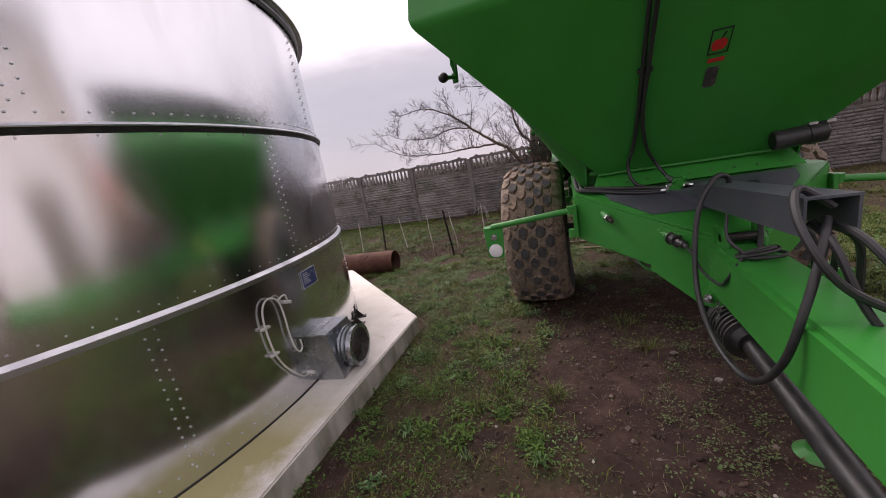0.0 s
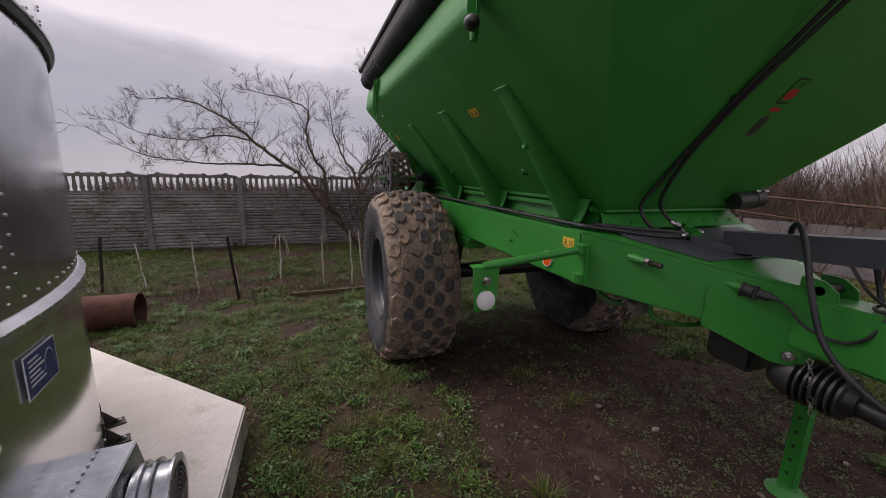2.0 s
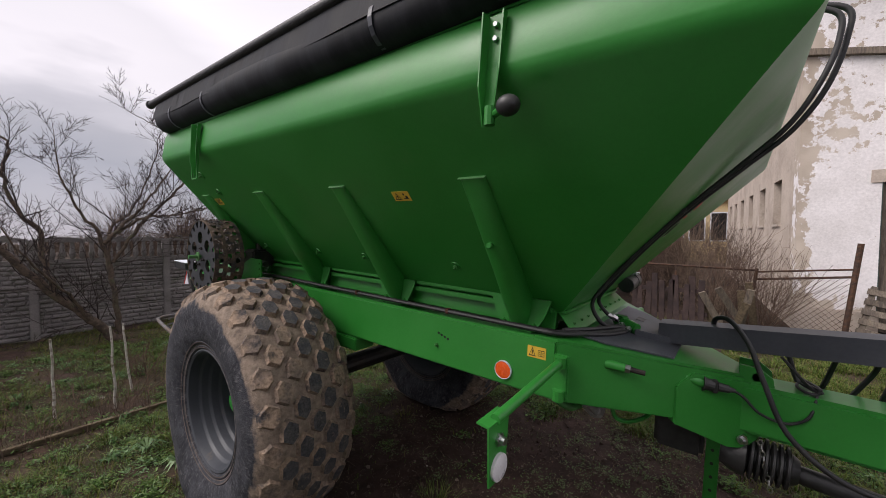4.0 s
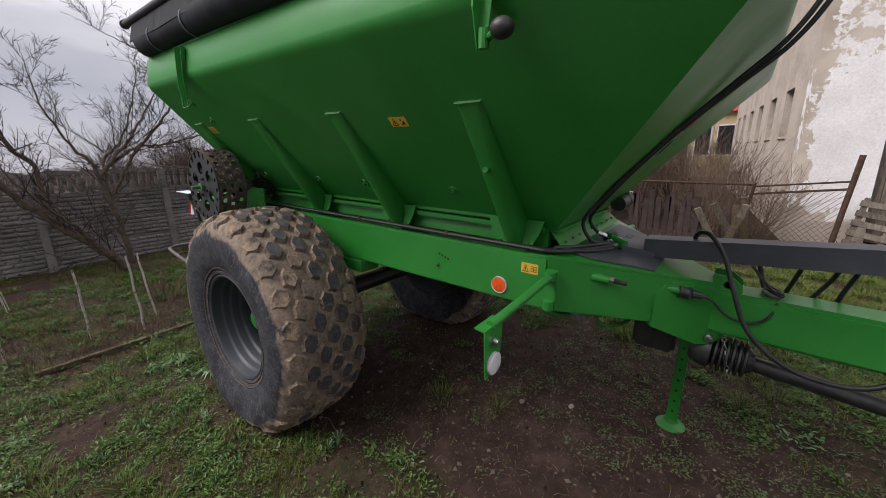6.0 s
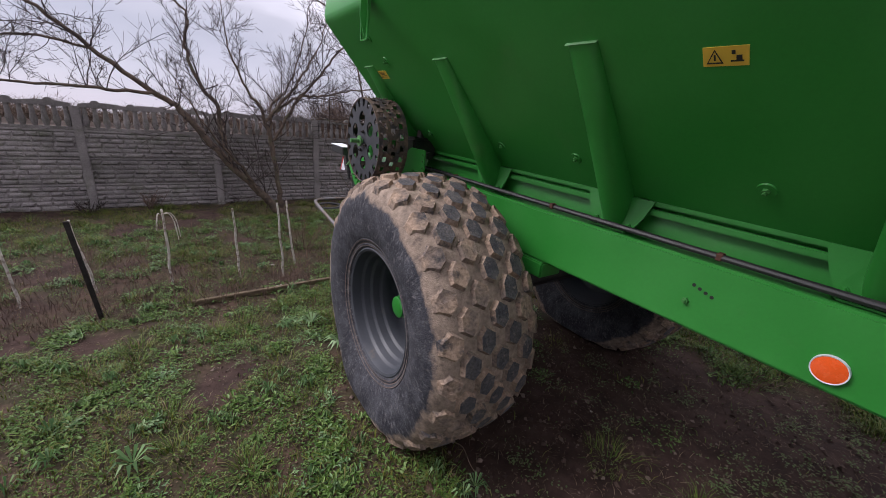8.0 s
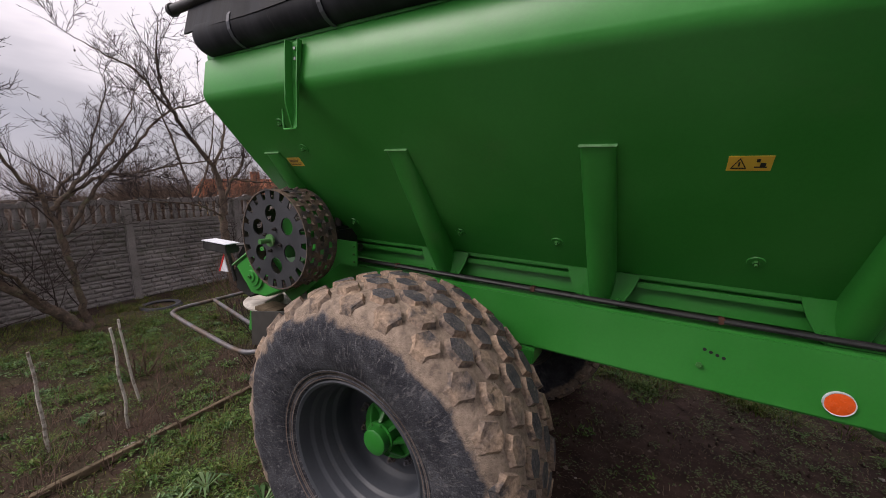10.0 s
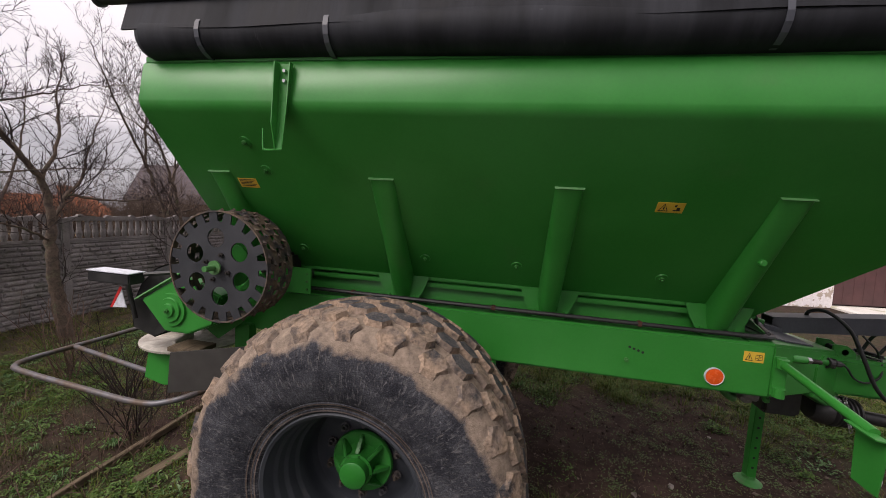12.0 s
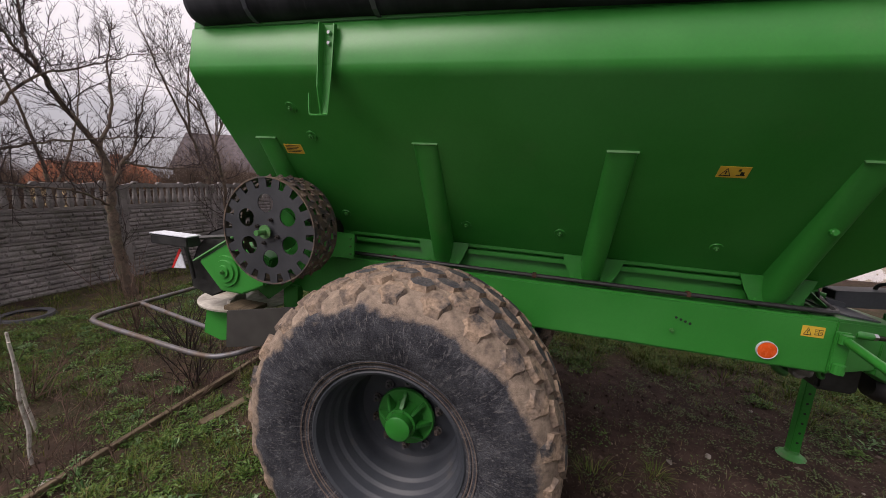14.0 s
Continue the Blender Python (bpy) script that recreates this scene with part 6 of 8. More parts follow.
prism(bm, [(-0.42, 1.34, 0.84), (-0.42, 1.32, 1.10), (-0.40, 0.80, 1.20), (-0.40, 0.78, 0.96)], (0.012, 0, 0), 0.002)
part("deflector_plate", bm, DEFLECT, spreader, "dark brown-grey rubber deflector plate")
bm = bmnew()
box(bm, (-0.27, 1.28, 1.10), (-0.10, 1.50, 1.13), 0.003, Matrix.Translation((-0.02, -0.02, -0.06)) @ Matrix.Rotation(radians(0), 4, "Z"))
part("mounting_board", bm, WOOD_BOARD, spreader)
bm = bmnew()
prism(bm, [(-0.12, 1.86, 0.74), (-0.12, 1.70, 0.70), (-0.12, 1.22, 0.80), (-0.12, 1.22, 0.92), (-0.12, 1.66, 0.95), (-0.12, 1.82, 0.95)], (0.05, 0, 0), 0.006)
part("spinner_frame", bm, GREEN, spreader)
bm = bmnew()
box(bm, (-0.10, 1.05, 0.80), (1.46, 1.20, 0.92), 0.008)
part("spinner_crossbeam", bm, GREEN, spreader)
for x in (-0.05, 1.36):
    bm = bmnew()
    box(bm, (x, 1.06, 0.90), (x + 0.07, 1.18, 1.20), 0.006)
    part("hanger", bm, GREEN, spreader)
# tubular bumper round the spinner
bm = bmnew()
tube(bm, [(-0.25, 1.22, 0.80), (-0.36, 1.36, 0.76), (-0.41, 1.56, 0.738), (-0.385, 2.1, 0.750), (-0.345, 2.62, 0.763), (-0.30, 2.76, 0.766), (-0.16, 2.81, 0.766), (0.3, 2.80, 0.766), (0.9, 2.80, 0.766), (1.50, 2.80, 0.766), (1.66, 2.74, 0.766), (1.72, 2.58, 0.763), (1.76, 1.56, 0.738), (1.62, 1.25, 0.80)], 0.019, 12, 6)
bump = part("tubular_guard", bm, GUARD_GREY, spreader, "worn grey tubular rear guard", smooth=True)
bm = bmnew()
rod(bm, (0.10, 2.80, 0.766), (-0.10, 1.76, 0.76), 0.018, 0.018, 10)
part("guard_brace", bm, GUARD_GREY, bump, smooth=True)
bm = bmnew()
rod(bm, (1.26, 2.80, 0.766), (1.50, 1.72, 0.76), 0.018, 0.018, 10)
part("guard_brace", bm, GUARD_GREY, bump, smooth=True)
# rear lamp box on its arm and reflective triangle
bm = bmnew()
box(bm, (-0.35, 1.70, 1.462), (-0.24, 2.03, 1.530), 0.008)
lampb = part("lamp_box", bm, PLASTIC, spreader, "black rear lamp box with pale lid")
bm = bmnew()
box(bm, (-0.354, 1.695, 1.531), (-0.236, 2.035, 1.539), 0.003)
part("lamp_lid", bm, PALE, lampb)
bm = bmnew()
rod(bm, (-0.28, 1.66, 1.53), (-0.20, 1.40, 1.56), 0.014, 0.014, 8)
rod(bm, (-0.28, 1.80, 1.47), (-0.26, 1.76, 1.22), 0.014, 0.014, 8)
part("lamp_arm", bm, PLASTIC, lampb)
bm = bmnew()
prism(bm, [(-0.30, 1.83, 1.44), (-0.30, 1.785, 1.30), (-0.30, 1.91, 1.29)], (0.006, 0, 0))
part("reflective_triangle", bm, PALE, lampb)
bm = bmnew()
prism(bm, [(-0.302, 1.83, 1.44), (-0.302, 1.812, 1.43), (-0.302, 1.895, 1.29), (-0.302, 1.912, 1.29)], (0.002, 0, 0))
part("triangle_edge", bm, RED, lampb)

# the trailer stands a little nose-up on its jack
spreader.matrix_basis = Matrix.Translation((0, -1, 0)) @ Matrix.Rotation(radians(1.8), 4, "X") @ Matrix.Translation((0, 1, 0)) @ spreader.matrix_basis

# ---- silo fittings ----
def silo_frame(deg, z):
    a = radians(deg)
    nrm = Vector((math.cos(a), math.sin(a), 0))
    tan = Vector((-math.sin(a), math.cos(a), 0))
    return on_silo(deg, z), nrm, tan


# blue information plate with unreadable lines
o, nrm, tan = silo_frame(8.6, 0.985)
def silo_quad(u0, v0, u1, v1, lift):
    return [o + tan * u + Vector((0, 0, v)) + nrm * lift for u, v in ((u0, v0), (u1, v0), (u1, v1), (u0, v1))]
bm = bmnew()
prism(bm, silo_quad(-0.125, -0.08, 0.125, 0.08, 0.006), nrm * 0.003)
sign = part("information_plate", bm, PALE, silo, "blue enamelled plate with pale lines of writing")
bm = bmnew()
prism(bm, silo_quad(-0.118, -0.074, 0.118, 0.074, 0.009), nrm * 0.001)
part("plate_field", bm, BLUE, sign)
for k in range(6):
    bm = bmnew()
    prism(bm, silo_quad(-0.10, 0.05 - 0.018 * k, -0.02 + 0.018 * ((k * 7) % 3), 0.057 - 0.018 * k, 0.010), nrm * 0.001)
    part("plate_line", bm, PALE, sign)
bm = bmnew()
for k in range(10):
    t0, t1 = math.pi * k / 10, math.pi * (k + 1) / 10
    q = [o + tan * (0.06 + 0.045 * math.cos(t)) + Vector((0, 0, -0.02 + 0.07 * math.sin(t) * s)) + nrm * 0.010 for t, s in ((t0, 1), (t1, 1), (t1, 0.93), (t0, 0.93))]
    prism(bm, q, nrm * 0.001)
part("plate_outline", bm, PALE, sign)

# white sight tube bent in a U, on two clamps
bm = bmnew()
pts = []
for deg, z in ((2.7, 0.215), (0.9, 0.25), (-1.2, 0.40), (-2.4, 0.565), (-2.75, 0.75), (-2.6, 0.91), (-1.8, 0.99), (-0.6, 0.995), (0.4, 0.935), (0.7, 0.81), (0.7, 0.65), (0.95, 0.525), (1.6, 0.455), (2.3, 0.475), (2.35, 0.545)):
    p, nr, tn = silo_frame(deg, z)
    pts.append(p + nr * 0.03)
tube(bm, pts, 0.0078, 10, 6)
lead = bmnew()
tube(lead, [silo_frame(0.2, 0.95)[0] + Vector((0.03, 0, 0)), silo_frame(0.9, 0.975)[0] + Vector((0.045, 0, 0)), silo_frame(1.6, 0.965)[0] + Vector((0.045, 0, 0)), silo_frame(2.0, 0.90)[0] + Vector((0.03, 0, 0))], 0.0078, 10, 6)
pipe_w = part("sight_tube", bm, PLASTIC_WHITE, silo, "bent white plastic tube", smooth=True)
p, nr, tn = silo_frame(2.7, 0.215)
bm = bmnew()
rod(bm, p, p + nr * 0.06, 0.017, 0.017, 12)
part("tube_elbow", bm, PLASTIC_WHITE, pipe_w)
part("tube_lead", lead, PLASTIC_WHITE, pipe_w, smooth=True)
p, nr, tn = silo_frame(2.0, 0.90)
bm = bmnew()
rod(bm, p, p + nr * 0.06, 0.015, 0.015, 12)
part("tube_elbow", bm, PLASTIC_WHITE, pipe_w)
for deg, z in ((-2.7, 0.80), (-2.45, 0.57)):
    p, nr, tn = silo_frame(deg, z)
    bm = bmnew()
    box(bm, (-0.04, -0.022, -0.010), (0.04, 0.012, 0.010), 0.004, Matrix((( tn.x, nr.x, 0, p.x + nr.x * 0.03), (tn.y, nr.y, 0, p.y + nr.y * 0.03), (0, 0, 1, p.z), (0, 0, 0, 1))))
    part("tube_clamp", bm, PLASTIC_WHITE, pipe_w)

# ventilator: sheet box against the wall with a round fan and spiral guard
o2, n2, t2 = silo_frame(11.7, 0)
n2 = Vector((0.997, 0.08, 0)).normalized()
t2 = Vector((-0.08, 0.997, 0)).normalized()
FB = Vector((-2.235, -2.13, 0))
fan = thing("silo_fan", (FB.x, FB.y, SLAB_Z), "galvanised fan housing with round guarded blower on slab", "fan")


def fan_pt(u, v, z):
    return FB + n2 * u + t2 * v + Vector((0, 0, z))


bm = bmnew()
poly = [fan_pt(-0.16, -0.205, SLAB_Z), fan_pt(0.150, -0.205, SLAB_Z), fan_pt(0.150, -0.205, SLAB_Z + 0.04), fan_pt(0.075, -0.205, 0.515), fan_pt(-0.16, -0.205, 0.515)]
prism(bm, poly, t2 * 0.41, 0.004)
part("fan_housing", bm, GALV_BOX, fan, "dull galvanised sheet housing")
for k in range(9):
    bm = bmnew()
    c = fan_pt(-0.055, -0.18 + 0.045 * k, 0.517)
    rod(bm, c, c + Vector((0, 0, 0.006)), 0.007, 0.006, 6)
    part("housing_bolt", bm, GALV_RING, fan)
FC = fan_pt(0.115, 0.035, 0.29)
FM = Matrix(((n2.x, t2.x, 0, FC.x), (n2.y, t2.y, 0, FC.y), (0, 0, 1, FC.z), (0, 0, 0, 1)))
bm = bmnew()
lathe(bm, [(-0.02, 0.165), (0.0, 0.165), (0.004, 0.19), (0.02, 0.19), (0.024, 0.17), (0.05, 0.17), (0.054, 0.19), (0.065, 0.192), (0.07, 0.172), (0.118, 0.172), (0.122, 0.195), (0.132, 0.195), (0.132, 0.160), (-0.02, 0.155)], 44, FM, close=True)
part("fan_ring", bm, GALV_BOX, fan, smooth=True)
bm = bmnew()
lathe(bm, [(0.0, 0.0), (0.0, 0.158), (0.01, 0.158), (0.01, 0.0)], 32, FM)
part("fan_back", bm, DARK, fan)
for k in range(5):
    bm = bmnew()
    m = FM @ Matrix.Rotation(2 * math.pi * k / 5, 4, "X")
    prism(bm, [m @ Vector(p) for p in ((0.03, 0.03, -0.015), (0.05, 0.145, -0.04), (0.075, 0.15, 0.04), (0.055, 0.03, 0.02))], FM.to_3x3() @ Vector((0.003, 0, 0)))
    part("fan_blade", bm, PLASTIC, fan)
bm = bmnew()
lathe(bm, [(0.03, 0.0), (0.03, 0.05), (0.09, 0.045), (0.095, 0.0)], 20, FM)
part("fan_motor", bm, PLASTIC, fan)
for k in range(7):
    r = 0.030 + 0.0205 * k
    bm = bmnew()
    lathe(bm, [(0.128, r - 0.0035), (0.134, r - 0.0035), (0.134, r + 0.0035), (0.128, r + 0.0035)], 36, FM, close=True)
    part("guard_ring", bm, GUARD_GREY, fan)
for k in range(4):
    a = math.pi * k / 4
    bm = bmnew()
    rod(bm, FM @ Vector((0.127, 0.16 * math.cos(a), 0.16 * math.sin(a))), FM @ Vector((0.127, -0.16 * math.cos(a), -0.16 * math.sin(a))), 0.003, 0.003, 6)
    part("guard_spoke", bm, PLASTIC, fan)

# anchor feet
for deg, k in ((28.0, 0), (24.0, 1), (19.5, 2), (-24.0, 3)):
    p, nr, tn = silo_frame(deg, SLAB_Z)
    bm = bmnew()
    prism(bm, [p + tn * -0.045, p + tn * 0.045, p + tn * 0.045 + Vector((0, 0, 0.17)), p + tn * -0.045 + Vector((0, 0, 0.17))], nr * 0.008)
    prism(bm, [p + tn * -0.045, p + tn * 0.045, p + tn * 0.045 + nr * 0.12, p + tn * -0.045 + nr * 0.12], (0, 0, 0.01))
    prism(bm, [p + tn * -0.006, p + nr * 0.10 + tn * -0.006, p + Vector((0, 0, 0.13)) + tn * -0.006], tn * 0.012)
    ft = part("anchor_foot", bm, DARK_STEEL, silo, "dark steel anchor bracket")
    bm = bmnew()
    hexnut(bm, p + nr * 0.085 + Vector((0, 0, 0.01)), (0, 0, 1), 0.016, 0.014)
    part("anchor_bolt", bm, STEEL, ft)

# pale conduit up the silo's far side
bm = bmnew()
p0, nr, tn = silo_frame(50.5, SLAB_Z + 0.02)
tube(bm, [p0 + nr * 0.03, p0 + nr * 0.03 + Vector((0, 0, 0.9)), p0 + nr * 0.03 + Vector((0, 0, 1.75))], 0.013, 8, 4)
part("conduit", bm, PLASTIC_WHITE, silo)

# ---- yard things ----
rust_tube = thing("rusty_pipe", (-4.1, 1.7, 0), "rusty brown steel pipe lying in the grass", "pipe")
bm = bmnew()
a, b = Vector((-3.44, 1.72, 0.06)), Vector((-6.3, 1.66, 0.06))
u = (b - a).normalized()
lathe(bm, [(0.0, 0.225), (2.86, 0.225), (2.86, 0.212), (0.0, 0.212)], 40, Matrix(((u.x, -u.y, 0, a.x), (u.y, u.x, 0, a.y), (u.z, 0, 1, a.z), (0, 0, 0, 1))), close=True)
part("pipe_wall", bm, RUST_PIPE, rust_tube, smooth=True)
bm = bmnew()
cpt = a + u * 0.55
tube(bm, [cpt + Vector((0.03, -0.1, 0.22)), cpt + Vector((0.0, -0.18, 0.12)), cpt + Vector((0.06, -0.22, 0.0)), cpt + Vector((-0.08, -0.21, -0.06)), cpt + Vector((-0.1, -0.2, 0.1)), cpt + Vector((0.02, -0.13, 0.2))], 0.008, 6, 5)
part("rope", bm, WOOD_BOARD, rust_tube, "pale rope loop")

STAKES = [(-4.50, 3.35, 0.92, 4, True), (-3.97, 3.50, 0.80, -6, False), (-3.14, 3.10, 0.84, -3, False), (-2.47, 2.53, 0.99, -5, True), (-2.58, 3.25, 0.84, -7, False), (-1.90, 3.10, 0.90, 1, False), (-1.19, 3.08, 0.90, -1, False), (-0.47, 3.32, 0.90, -4, False), (-5.3, 3.6, 0.8, 3, False), (-0.71, 2.88, 0.99, -2, False)]
for k, (x, y, h, lean, black) in enumerate(STAKES):
    z0 = soil_height(x, y)
    m = Matrix.Translation((x, y, z0)) @ Matrix.Rotation(radians(lean), 4, "Y") @ Matrix.Rotation(radians(2 * math.sin(k * 2.3)), 4, "X")
    bm = bmnew()
    r_ = random.Random(k)
    if black:
        box(bm, (-0.019, -0.014, -0.15), (0.019, 0.014, h), 0.004, m)
        part_m, lab = BLACK_STAKE, "upright black-tarred garden stake"
    else:
        pts = [m @ Vector((r_.uniform(-0.008, 0.008), r_.uniform(-0.008, 0.008), -0.15 + (h + 0.15) * j / 8)) for j in range(9)]
        tube(bm, pts, 0.015, 8, 2, 0.011)
        part_m, lab = STAKE_WHITE, "thin weathered limewashed wooden garden stake"
    st = tagged(part("garden_stake", bm, part_m, None, smooth=not black), lab, "stake", "garden stakes")
    if k == 5:
        for j in range(6):
            bm = bmnew()
            a0 = r_.uniform(-1.0, 1.0)
            out = Vector((math.cos(a0) * (1 if j % 3 else -0.4), math.sin(a0) * 0.5, 0))
            top = Vector((x, y, z0 + h - 0.06))
            tube(bm, [top, top + out * 0.09 + Vector((0, 0, 0.02)), top + out * 0.15 + Vector((0, 0, -0.08)), top + out * 0.17 + Vector((0, 0, -0.16 - 0.06 * (j % 3)))], 0.004, 5, 4)
            part("rag_strip", bm, STAKE_WHITE, st, "torn pale rag strip")


def board(x0, y0, x1, y1, w, h, name, label, lift=0.0):
    a, b = Vector((x0, y0, 0)), Vector((x1, y1, 0))
    L = (b - a).length
    z = 0.5 * (soil_height(x0, y0) + soil_height(x1, y1)) + lift
    bm = bmnew()
    box(bm, (0, -w / 2, -0.01), (L, w / 2, h), 0.005, Matrix.Translation((x0, y0, z)) @ Matrix.Rotation(math.atan2(y1 - y0, x1 - x0), 4, "Z"))
    return tagged(part(name, bm, WOOD_BOARD), label, "board")


board(-1.73, 2.44, 1.25, 2.52, 0.05, 0.05, "edging_board", "long worn wooden board edging the garden bed")
board(0.0, 2.09, 1.0, 1.90, 0.10, 0.03, "loose_plank", "short loose plank lying by the wheel", 0.01)
bm = bmnew()
lathe(bm, [(-0.07, 0.22), (-0.08, 0.30), (0.0, 0.335), (0.08, 0.30), (0.07, 0.22), (0.0, 0.26)], 28, Matrix.Translation((1.0, 6.3, -0.06)), axis="z", close=True)
tagged(part("scrap_tyre", bm, RUBBER, None, smooth=True), "old black tyre lying in the grass by the fence", "tyre")

r_ = random.Random(12)
for k in range(22):
    if k < 4:
        x, y, s = ((-0.62, -1.63, 0.028), (-0.84, 2.51, 0.05), (-0.76, 3.35, 0.035), (0.85, -2.05, 0.03))[k]
    else:
        x, y, s = r_.uniform(-1.6, 3.0), r_.uniform(-4.2, 1.2), r_.uniform(0.008, 0.02)
    if math.hypot(x - SILO_C.x, y - SILO_C.y) < 4.25:
        continue
    bm = bmnew()
    bmesh.ops.create_icosphere(bm, subdivisions=1, radius=s)
    for v in bm.verts:
        v.co *= r_.uniform(0.75, 1.15)
        v.co.z *= 0.6
        v.co += Vector((x, y, soil_height(x, y) + s * 0.35))
    tagged(part("stone", bm, STONE), "small pale stone lying on the soil", "stone", "stones on the ground")

bm = bmnew()
tube(bm, [(x, y, soil_height(x, y) + 0.012 + 0.01 * math.sin(9 * k)) for k, (x, y) in enumerate(((-0.43, -0.52), (-0.415, -0.60), (-0.45, -0.73), (-0.465, -0.91)))], 0.0035, 6, 4, 0.002)
tagged(part("fallen_twig", bm, TWIG_PALE, None, smooth=True), "thin bent twig lying on the soil by the wheel", "twig")
bm = bmnew()
lx, ly = 0.646, -1.72
lz = soil_height(lx, ly) + 0.012
lf = [bm.verts.new((lx + a, ly + b, lz + c)) for a, b, c in ((-0.035, 0, 0.004), (-0.012, 0.024, 0.014), (0.02, 0.018, 0.008), (0.035, 0.002, 0.0), (0.018, -0.02, 0.016), (-0.012, -0.018, 0.002))]
bm.faces.new(lf)
bmesh.ops.solidify(bm, geom=bm.faces[:], thickness=0.0012)
tagged(part("fallen_leaf", bm, STONE), "curled pale dry leaf lying on the soil", "leaf")

# ---- bare trees and shrubs ----
class Twigs:
    """Gathers tapered branches into one mesh."""

    def __init__(self):
        self.co, self.fa = [], []

    def limb(self, pts, r0, r1, n):
        base = len(self.co)
        u = None
        last = len(pts) - 1
        for i, p in enumerate(pts):
            d = (pts[min(i + 1, last)] - pts[max(i - 1, 0)])
            if d.length < 1e-6:
                d = Vector((0, 0, 1))
            d.normalize()
            u = d.orthogonal().normalized() if u is None else (u - d * u.dot(d))
            if u.length < 1e-4:
                u = d.orthogonal()
            u.normalize()
            v = d.cross(u)
            r = r0 + (r1 - r0) * i / last
            for k in range(n):
                a = 2 * math.pi * k / n
                self.co.append(tuple(p + r * (math.cos(a) * u + math.sin(a) * v)))
        for i in range(last):
            for k in range(n):
                self.fa.append((base + i * n + k, base + i * n + (k + 1) % n, base + (i + 1) * n + (k + 1) % n, base + (i + 1) * n + k))

    def make(self, name, material, parent=None, label="", kind=""):
        me = bpy.data.meshes.new(name)
        me.from_pydata(self.co, [], self.fa)
        me.materials.append(material)
        me.shade_smooth()
        ob = new(name, me)
        if parent is not None:
            ob.parent = parent
            ob.matrix_parent_inverse = world_of(parent).inverted()
        return tagged(ob, label, kind=kind)


def grow(tw, r, start, direction, length, radius, depth, up, wander, kids):
    """One branch with its side shoots."""
    p, d = Vector(start), Vector(direction).normalized()
    n = max(3, int(length / 0.11))
    pts = [p.copy()]
    bend = Vector((r.uniform(-1, 1), r.uniform(-1, 1), r.uniform(-0.7, 1))) * wander * 0.45
    for _ in range(n):
        d = (d + Vector((r.uniform(-1, 1), r.uniform(-1, 1), r.uniform(-1, 1))) * wander * 0.6 + bend + Vector((0, 0, up))).normalized()
        p = p + d * (length / n)
        pts.append(p.copy())
    tw.limb(pts, radius, max(0.0018, radius * 0.45), 5 if radius > 0.02 else 3)
    if depth <= 0:
        return
    for j in range(kids):
        t = 0.18 + 0.8 * (j + r.random()) / kids
        i = min(n - 1, int(t * n))
        base_d = (pts[i + 1] - pts[i]).normalized()
        side = Vector((r.uniform(-1, 1), r.uniform(-1, 1), r.uniform(-0.8, 1))).normalized()
        side = side - base_d * side.dot(base_d)
        side.normalize()
        nd = (base_d * 0.75 + side * r.uniform(0.5, 0.85)).normalized()
        grow(tw, r, pts[i], nd, max(0.11, length * (1.1 - 0.6 * t) * r.uniform(0.3, 0.65)), max(0.0035, radius * (1 - 0.5 * t) * 0.62), depth - 1, up, wander, max(2, kids - 5))


def tree(name, base, limbs, label, seed, shoots, depth=2, length=1.0, up=0.06, fruit=0):
    """A bare tree: guide limbs (points and radii) with shoots grown along them."""
    r = random.Random(seed)
    t = thing(name, base, label, "tree")
    trunk, crown = Twigs(), Twigs()
    for pts, r0, r1, dens in limbs:
        line = curve_points(pts, 6)
        line = [p + Vector((r.uniform(-1, 1), r.uniform(-1, 1), r.uniform(-1, 1))) * min(0.02, r0 * 0.4) for p in line]
        trunk.limb(line, r0 * 0.66, r1 * 0.5, 8)
        total = sum((b - a).length for a, b in zip(line, line[1:]))
        for j in range(int(shoots * dens * total)):
            f = r.uniform(0.1, 1.0)
            long = j % 3 == 0
            i = min(len(line) - 2, int(f * (len(line) - 1)))
            d0 = (line[i + 1] - line[i]).normalized()
            side = Vector((r.uniform(-1, 1), r.uniform(-1, 1), r.uniform(-0.35, 1.0))).normalized()
            grow(crown, r, line[i], d0 * 0.55 + side * 0.85, (1.3 - 0.6 * f) * length * (r.uniform(1.1, 2.2) if long else r.uniform(0.2, 0.7)), min(0.010, max(0.0042, (r0 + (r1 - r0) * f) * (0.24 if long else 0.15))), depth if long else depth - 1, up, 0.32, 8 if long else 3)
    for _ in range(fruit):  # shrivelled fruit left hanging
        pts = r.choice(limbs)[0]
        line = curve_points(pts, 6)
        p = line[r.randrange(len(line) // 2, len(line))] + Vector((r.uniform(-0.3, 0.3), r.uniform(-0.2, 0.2), r.uniform(-0.15, 0.25)))
        bm = bmnew()
        bmesh.ops.create_icosphere(bm, subdivisions=1, radius=0.013, matrix=Matrix.Translation(p) @ Matrix.Diagonal((1, 1, r.uniform(1.1, 1.6), 1)))
        rod(bm, p, p + Vector((r.uniform(-0.02, 0.02), 0, 0.07)), 0.0022, 0.0022, 4)
        part("shrivelled_fruit", bm, BLACK_STAKE, t)
    trunk.make("trunk", BARK, t)
    crown.make("crown", TWIG, t)
    return t


